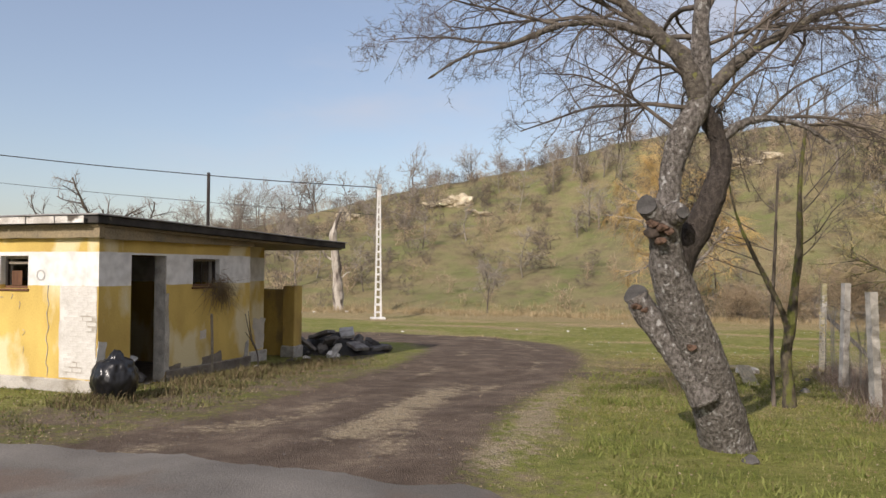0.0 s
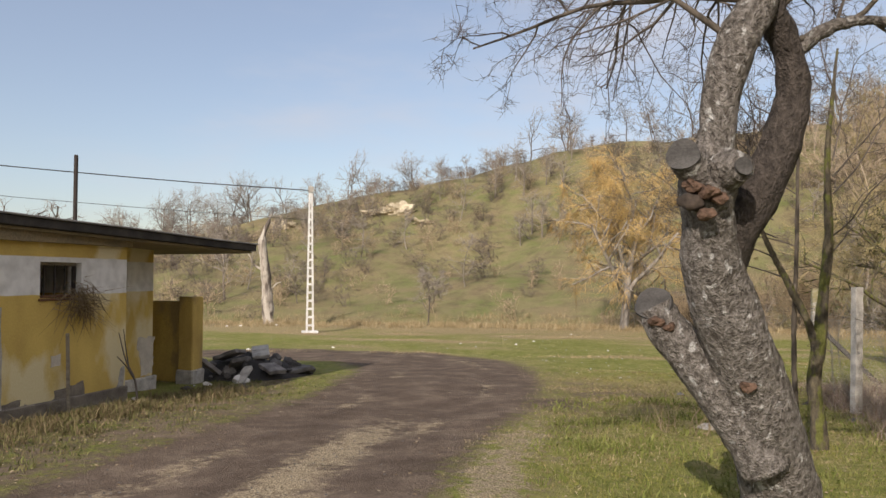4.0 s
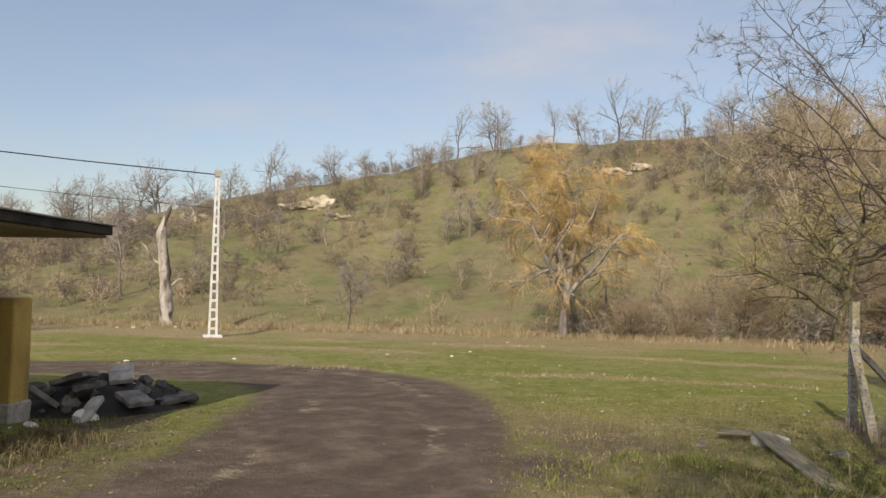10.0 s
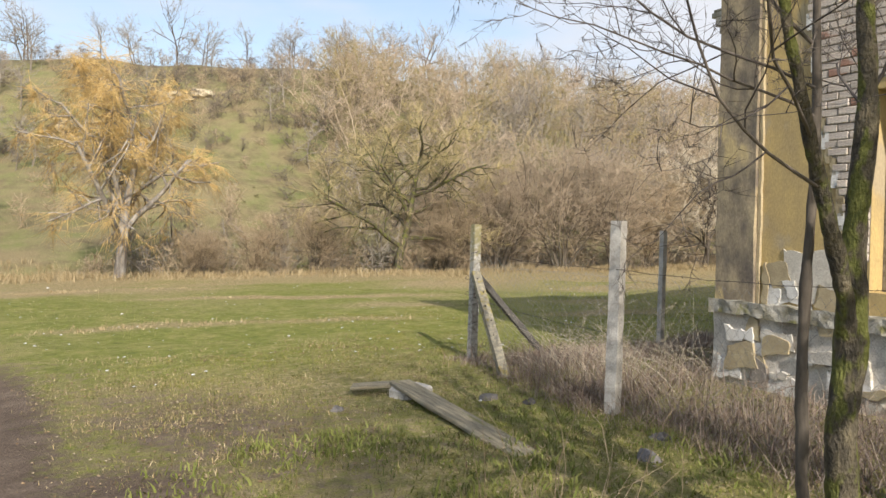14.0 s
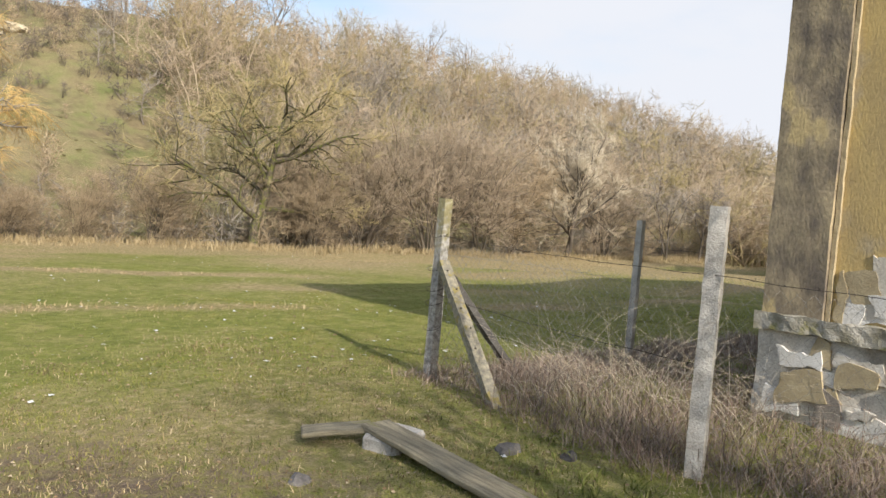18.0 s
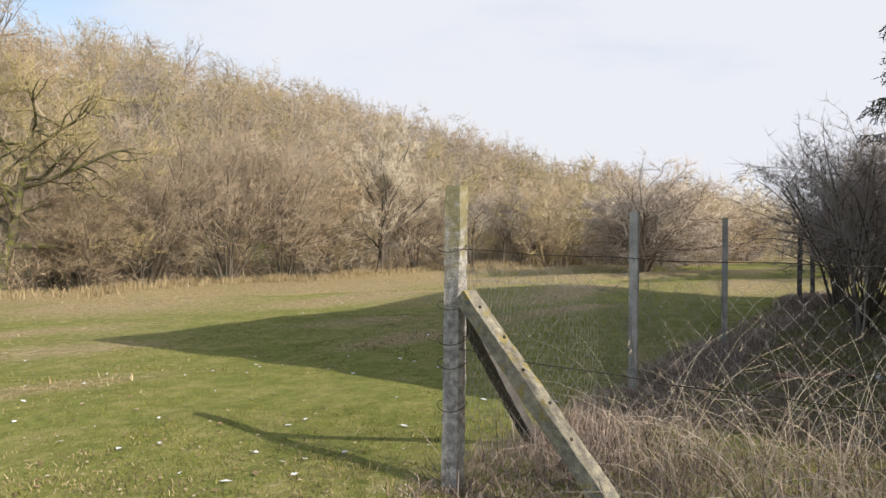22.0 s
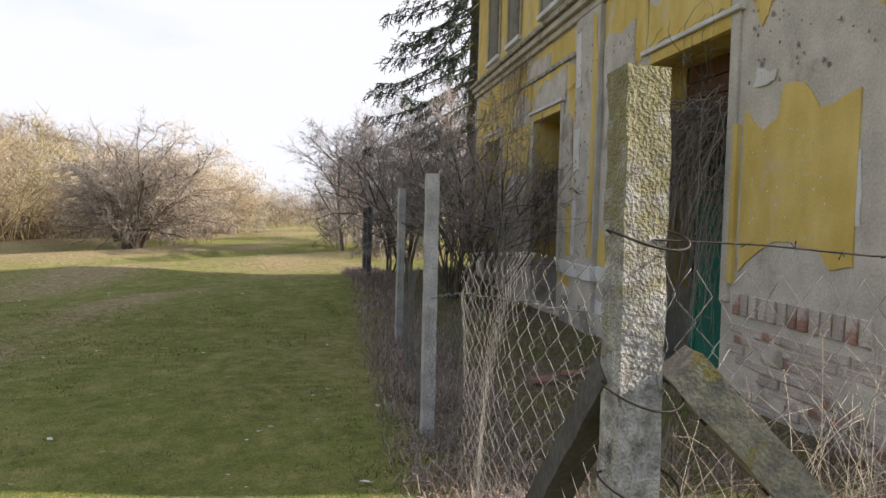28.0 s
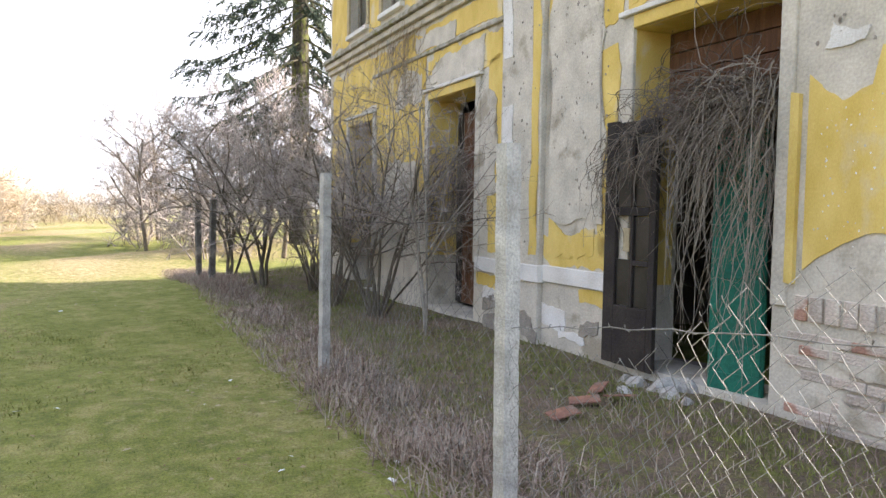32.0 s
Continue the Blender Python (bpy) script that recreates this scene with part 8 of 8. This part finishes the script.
def outdoors(x, y):
    a, b = local_xy(SHED, x, y)
    c, d = local_xy(MANOR, x, y)
    inside = ((a > -5.7) & (a < 0.1) & (b > -0.1) & (b < 6.2)) | ((c > -0.15) & (c < 13.7) & (d > -10.6) & (d < 0.05))
    apron_far = 6.7 - 0.3 * (x + 1.2) - np.maximum(0, x - 0.3) * 1.6
    return (~inside) & ~((y < apron_far) & (x > -9) & (x < 3))


def patchy(x, y, f=0.8, seed=0.0):
    return 0.5 + 0.5 * np.sin(x * f + 1.7 * np.sin(y * f * 0.8 + seed)) * np.sin(y * f * 1.1 + 1.3 * np.sin(x * f * 0.7 + seed))


def fence_side(x, y):
    """Along the meadow fence: metres behind it, and metres from the corner."""
    wx, wy = FENCE[1][0] - FENCE[0][0], FENCE[1][1] - FENCE[0][1]
    L = math.hypot(wx, wy)
    return -(-(x - FENCE[0][0]) * wy + (y - FENCE[0][1]) * wx) / L, ((x - FENCE[0][0]) * wx + (y - FENCE[0][1]) * wy) / L


def side_fence(x, y):
    """Metres to the manor's side of the side fence."""
    wx, wy = SIDE[0][0] - FENCE[0][0], SIDE[0][1] - FENCE[0][1]
    L = math.hypot(wx, wy)
    return -((x - FENCE[0][0]) * wy - (y - FENCE[0][1]) * wx) / L


grass_keep = lambda x, y: outdoors(x, y) * np.clip(road_distance(x, y) / 1.2, 0, 1) * (0.35 + 0.65 * patchy(x, y, 1.1)) * np.clip(1.5 - 2.0 * cover(x, y)[:, 0], 0.1, 1)
near = free_spots(24000, 1, -9, 11, 4, 19, grass_keep)
blades("grass", near, 0.03 + 0.05 * patchy(near[:, 0], near[:, 1], 2.3), 4, 0.05, "grass_near", "short green grass", 1, 0.0035)
turf = free_spots(34000, 41, 1.5, 10, 8.5, 20, lambda x, y: outdoors(x, y) * np.clip(road_distance(x, y) / 0.8, 0, 1) * (side_fence(x, y) < 0.1) * (0.25 + 0.75 * patchy(x, y, 2.6, 0.4)) * np.clip(1.5 - 2.0 * cover(x, y)[:, 0], 0.1, 1))
blades("grass", turf, 0.02 + 0.04 * patchy(turf[:, 0], turf[:, 1], 3.1, 1.0), 4, 0.035, "grass_moss", "bright mossy green grass tufts", 41, 0.0035, 0.7)
dry_keep = lambda x, y: outdoors(x, y) * np.where(x < -0.5, 0.35, 1.0) * np.clip(road_distance(x, y) / 0.5 + 0.6, 0, 1) * patchy(x, y, 1.6, 2.0) ** 2
dry = free_spots(26000, 2, -9, 11, 4, 19, dry_keep)
blades("dry_grass", dry, 0.03 + 0.05 * patchy(dry[:, 0], dry[:, 1], 2.9, 1.0), 5, 0.06, "grass_dry", "thin straw-coloured grass", 2, 0.003, 0.8)
mead = free_spots(20000, 3, 6, 34, 13, 36, lambda x, y: outdoors(x, y) * (0.4 + 0.6 * patchy(x, y, 0.7)) * (hill_distance(x, y) < 0))
blades("grass", mead, 0.02 + 0.025 * patchy(mead[:, 0], mead[:, 1], 1.3), 4, 0.08, "grass_green", "short green meadow grass", 3, 0.0032)
shade = free_spots(26000, 45, 9, 20, 14, 24, lambda x, y: outdoors(x, y) * (fence_side(x, y)[0] < -0.1) * (0.2 + 0.8 * patchy(x, y, 2.1, 0.9)))
blades("grass", shade, 0.02 + 0.035 * patchy(shade[:, 0], shade[:, 1], 2.7), 4, 0.05, "grass_moss", "short mossy grass along the fence", 45, 0.0038, 0.7)
far = free_spots(22000, 4, -25, 40, 19, 55, lambda x, y: outdoors(x, y) * (hill_distance(x, y) < 1) * np.clip(road_distance(x, y), 0, 1) * (0.25 + 0.75 * patchy(x, y, 0.5, 1.0)))
blades("grass", far, 0.03 + 0.04 * patchy(far[:, 0], far[:, 1], 0.9), 3, 0.12, "grass_dry", "patchy straw-coloured meadow grass", 4, 0.0055, 0.8)
band = free_spots(60000, 5, -40, 75, 5, 60, lambda x, y: (np.abs(hill_distance(x, y) + 0.4) < 1.5) * 1.0 + (np.abs(hill_distance(x, y) - 7) < 1.6) * 0.35)
blades("reed_bank", band, 0.25 + 0.3 * patchy(band[:, 0], band[:, 1], 0.6), 7, 0.16, "grass_dry", "bank of pale dry reedy grass along the ditch", 5, 0.012, 0.4, "reeds")
streak = free_spots(30000, 6, -30, 45, 18, 55, lambda x, y: (np.abs(hill_distance(x, y) + 20.4 + 0.35 * np.sin(x * 0.55)) < 0.4) * np.clip(0.5 + 0.5 * np.sin(x * 0.9 + 1.5 * np.sin(x * 0.37)), 0, 1) + (np.abs(hill_distance(x, y) + 7 + 0.6 * np.sin(x * 0.3)) < 0.8) * np.clip(0.4 + 0.6 * np.sin(x * 0.7 + np.sin(x * 0.23) * 2), 0, 1) + (np.abs(hill_distance(x, y) + 12.5 + 0.5 * np.sin(x * 0.45)) < 0.5) * np.clip(0.4 + 0.6 * np.sin(x * 0.5 + 1.0), 0, 1))
blades("dry_grass", streak, 0.07 + 0.06 * patchy(streak[:, 0], streak[:, 1], 0.9), 6, 0.12, "grass_dry", "pale streaks of dry grass across the meadow", 6, 0.008, 0.6)


def corner_weeds(x, y):
    b, s = fence_side(x, y)
    q = side_fence(x, y)
    return outdoors(x, y) * (b > -0.12) * (q > -0.3) * (y > 9.5) * np.clip(1.15 - np.abs(q - 0.6) / 2.2, 0.05, 1) * (0.35 + 0.65 * patchy(x, y, 1.7))


weeds = free_spots(9000, 7, 5.5, 12, 9.5, 17, corner_weeds)
wp = np.random.default_rng(70).uniform(0, 1, len(weeds)) ** 3
blades("dry_weeds", weeds, 0.12 + 0.2 * patchy(weeds[:, 0], weeds[:, 1], 1.4) + 0.5 * wp, 8, 0.1, "weed_dry", "tangled thicket of dry brown weed stalks", 7, 0.003, 1.6, "weeds")
edge = free_spots(42000, 8, 8, 28, 9, 18, lambda x, y: (np.abs(fence_side(x, y)[0] - 0.22) < 0.46) * (fence_side(x, y)[1] > -0.2) * (0.3 + 0.7 * patchy(x, y, 1.9)))
blades("dry_weeds", edge, 0.09 + 0.24 * patchy(edge[:, 0], edge[:, 1], 1.7), 7, 0.07, "cane", "strip of matted dry weeds under the fence", 8, 0.0042, 1.3, "weeds")
yard = free_spots(16000, 9, 9, 24, 8, 17, lambda x, y: outdoors(x, y) * (fence_side(x, y)[0] > 0.3) * 0.8 * (0.3 + 0.7 * patchy(x, y, 1.3)))
blades("dry_grass", yard, 0.06 + 0.14 * patchy(yard[:, 0], yard[:, 1], 1.5), 5, 0.08, "weed_dry", "thin dead grass in the shaded yard", 9, 0.003, 0.8)

yg = free_spots(17000, 31, 9.5, 24, 8, 17, lambda x, y: outdoors(x, y) * (fence_side(x, y)[0] > 0.5) * patchy(x, y, 1.5, 2.2))
blades("grass", yg, 0.05 + 0.05 * patchy(yg[:, 0], yg[:, 1], 1.9), 5, 0.07, "grass_green", "green grass in the shaded yard", 31, 0.004, 0.6)
tf = free_spots(2600, 32, 1.8, 9, 11.5, 20, lambda x, y: outdoors(x, y) * np.clip(road_distance(x, y) / 0.6, 0, 1) * (side_fence(x, y) < 0) * patchy(x, y, 1.9, 0.7) ** 2)
blades("dry_grass", tf, 0.05 + 0.06 * patchy(tf[:, 0], tf[:, 1], 2.6), 9, 0.06, "weed_brown", "brown matted tufts of dead grass", 32, 0.004, 1.3)

foot = lambda x, y: outdoors(x, y) * np.exp(-((local_xy(SHED, x, y)[0] - 0.9) / 0.6) ** 2) * (local_xy(SHED, x, y)[1] > -1.5) * (local_xy(SHED, x, y)[1] < 6.2) * patchy(x, y, 3.0)
fs = free_spots(16000, 21, -7, -2, 9, 19, foot)
blades("weed_clumps", fs, 0.1 + 0.16 * patchy(fs[:, 0], fs[:, 1], 3.3), 7, 0.07, "weed_brown", "dead weeds along the outbuilding wall", 21, 0.005, 0.8, "weeds")
fs = free_spots(10000, 22, -9, -1, 7.5, 19, lambda x, y: outdoors(x, y) * np.clip(road_distance(x, y), 0, 1) * patchy(x, y, 2.4, 1.5) ** 2)
blades("weed_clumps", fs, 0.035 + 0.07 * patchy(fs[:, 0], fs[:, 1], 2.9), 7, 0.07, "grass_near", "green weeds in the rough grass before the outbuilding", 22, 0.007, 0.7, "weeds")
fs = free_spots(5000, 23, 1.5, 7.5, 5.5, 15, lambda x, y: outdoors(x, y) * np.clip(road_distance(x, y), 0, 1) * patchy(x, y, 2.0, 0.5) ** 2)
blades("weed_clumps", fs, 0.06 + 0.1 * patchy(fs[:, 0], fs[:, 1], 2.9), 7, 0.07, "grass_green", "fresh green weeds under the trees", 23, 0.007, 0.7, "weeds")

# tall pale grass stems leaning in the fence corner
rg = np.random.default_rng(12)
tb = Tubes()
for i in range(260):
    x, y = rg.uniform(8.2, 10.0), rg.uniform(13.4, 16.2)
    if fence_side(x, y)[0] < 0.45 or math.hypot(x - FENCE[0][0], y - FENCE[0][1]) < 1.3:
        continue
    p = np.array((x, y, ground_z(x, y)))
    a = rg.uniform(0, 6.28)
    d = unit(np.array((math.cos(a) * 0.4 - 0.25, math.sin(a) * 0.4, 1)))
    length = rg.uniform(0.6, 1.25)
    pts = [p]
    for j in range(6):
        d = unit(d + np.array((math.cos(a) * 0.1 - 0.05, math.sin(a) * 0.1, -0.1 * j * 0.5)))
        p = p + d * length / 6
        pts.append(p)
    tb.tube(pts, np.linspace(0.0021, 0.001, 7), 3)
    if i % 3 == 0:
        tb.spikes([pts[-1]] * 4, np.array(pts[-1]) + rg.normal(0, 0.018, (4, 3)) + np.array((0, 0, 0.03)), 0.0016)
tagged(new("tall_dry_grass", tb.mesh("tall_dry_grass", "twig_pale")), "tall bleached grass stems leaning in the fence corner", "grass", kind="stuff")

# arching bramble canes through the weeds
tb = Tubes()
for i in range(240):
    x, y = (rg.uniform(7.0, 9.8), rg.uniform(11.5, 16.3))
    if side_fence(x, y) < 0.05 or not outdoors(np.array([x]), np.array([y]))[0]:
        continue
    p = np.array((x, y, ground_z(x, y)))
    a, length = rg.uniform(0, 6.28), rg.uniform(0.4, 1.5)
    d = unit(np.array((math.cos(a) * 0.6, math.sin(a) * 0.6, 1)))
    pts = [p]
    for j in range(7):
        d = unit(d + np.array((math.cos(a) * 0.12, math.sin(a) * 0.12, -0.2)) + rg.normal(0, 0.12, 3))
        p = p + d * length / 7
        pts.append(p)
    tb.tube(pts, np.linspace(0.0022, 0.001, 8), 3)
    k = np.array(pts)[rg.integers(2, 8, 4)]
    tb.spikes(k, k + rg.normal(0, 0.09, (4, 3)), 0.0012)
tagged(new("bramble_canes", tb.mesh("bramble_canes", "cane")), "arching dry bramble canes in the weeds", "brambles", kind="stuff")

# fallen leaves and pale flecks
def flakes(name, spots, size, material, label, seed, category="leaves"):
    rg = np.random.default_rng(seed)
    k = len(spots)
    a, s, t = rg.uniform(0, 6.28, k), size * rg.uniform(0.5, 1.4, k), rg.uniform(-0.18, 0.18, k)
    c = np.column_stack([spots, land(spots[:, 0], spots[:, 1]) + 0.02])
    ux = np.stack([np.cos(a), np.sin(a), t], -1) * s[:, None]
    uy = np.stack([-np.sin(a), np.cos(a), rg.uniform(-0.15, 0.15, k)], -1) * (s * 0.6)[:, None]
    v = np.stack([c - ux, c - uy + np.array((0, 0, 0.008)), c + ux, c + uy], 1).reshape(-1, 3)
    o = 4 * np.arange(k)[:, None]
    ob = new(name, raw_mesh(name, v, np.vstack([o + np.array((0, 1, 2)), o + np.array((0, 2, 3))]), material))
    return tagged(ob, label, category, kind="stuff")


lf = free_spots(14000, 13, -8, 11, 5, 20, lambda x, y: outdoors(x, y) * 0.8 * np.clip(road_distance(x, y) + 0.9, 0.02, 1) * patchy(x, y, 1.2, 3.0))
flakes("fallen_leaves", lf, 0.015, "leaf_litter", "brown and pale fallen leaves in the grass", 13)
lf3 = free_spots(7000, 17, -9, -0.5, 7.5, 21, lambda x, y: outdoors(x, y) * np.clip(road_distance(x, y) + 0.5, 0, 1) * (0.2 + 0.8 * patchy(x, y, 1.8, 1.0)))
flakes("fallen_leaves", lf3, 0.018, "leaf_litter", "brown dead leaves along the outbuilding verge", 17)
lf4 = free_spots(9000, 18, 1.5, 9.5, 9, 21, lambda x, y: outdoors(x, y) * np.clip(road_distance(x, y) + 0.6, 0.05, 1) * (side_fence(x, y) < 0.4) * (0.15 + 0.85 * patchy(x, y, 2.2, 2.0) ** 2))
flakes("fallen_leaves", lf4, 0.012, "leaf_litter", "brown leaves and straw trodden into the turf", 18)
lie = free_spots(7000, 43, 1.5, 9.5, 9, 21, lambda x, y: outdoors(x, y) * np.clip(road_distance(x, y) + 0.2, 0, 1) * (side_fence(x, y) < 0.1) * patchy(x, y, 1.4, 2.5) ** 2)
blades("dry_grass", lie, 0.06 + 0.07 * patchy(lie[:, 0], lie[:, 1], 2.2), 5, 0.07, "grass_dry", "straw lying flat in the turf", 43, 0.003, 2.2)
lf2 = free_spots(4000, 14, 7, 26, 12, 32, lambda x, y: outdoors(x, y) * 0.3 * (hill_distance(x, y) < 0))
flakes("fallen_leaves", lf2, 0.026, "leaf_litter", "pale fallen leaves in the meadow", 14)
fl = free_spots(1500, 15, -6, 30, 14, 40, lambda x, y: outdoors(x, y) * 0.2 * np.clip(road_distance(x, y), 0, 1) * (hill_distance(x, y) < 0))
flakes("white_flecks", fl, 0.03, "litter", "scattered white flecks in the grass", 15, "litter")
fl = free_spots(700, 19, 4.5, 14, 14.5, 25, lambda x, y: outdoors(x, y) * 0.22 * np.clip(road_distance(x, y), 0, 1) * (fence_side(x, y)[0] < -0.1))
flakes("white_flecks", fl, 0.034, "litter", "scattered pale flecks in the turf by the fence", 19, "litter")
peb = free_spots(9000, 16, -4, 5, 6, 28, lambda x, y: (road_distance(x, y) < 0.3) * (0.05 + 0.95 * np.clip(cover(x, y)[:, 3] * 1.5, 0, 1)))
flakes("gravel", peb, 0.014, "rubble", "loose pale gravel on the track", 16, "gravel")

rg = np.random.default_rng(47)
crumb = np.vstack([rg.normal(c, w, (n, 2)) for c, w, n in (((28, 60), (3, 3), 60), ((33, 62), (4, 3), 50), ((1, 97), (4, 3), 60), ((37, 85), (4, 3), 50), ((-15, 109), (3, 3), 40))])
flakes("chalk_crumbs", crumb, 0.17, "chalk", "crumbs of pale chalk strewn down the slope", 47, "stones")

for i, (x, y, s) in enumerate(((5.3, 31.0, 0.14), (3.2, 31.6, 0.1), (8.0, 28.0, 0.09), (-1.6, 29.5, 0.12), (-4.5, 29.0, 0.16), (-8.5, 48.5, 0.25), (-6.3, 48.3, 0.2), (-9.4, 48.9, 0.2), (6.5, 33.5, 0.1), (10.0, 40.8, 0.12))):
    stone("meadow_stone", x, y, s * 0.6, i + 90, "plaster_white", "pale stone lying in the meadow", "stone", "pale meadow stones", 0.5, 0.2)
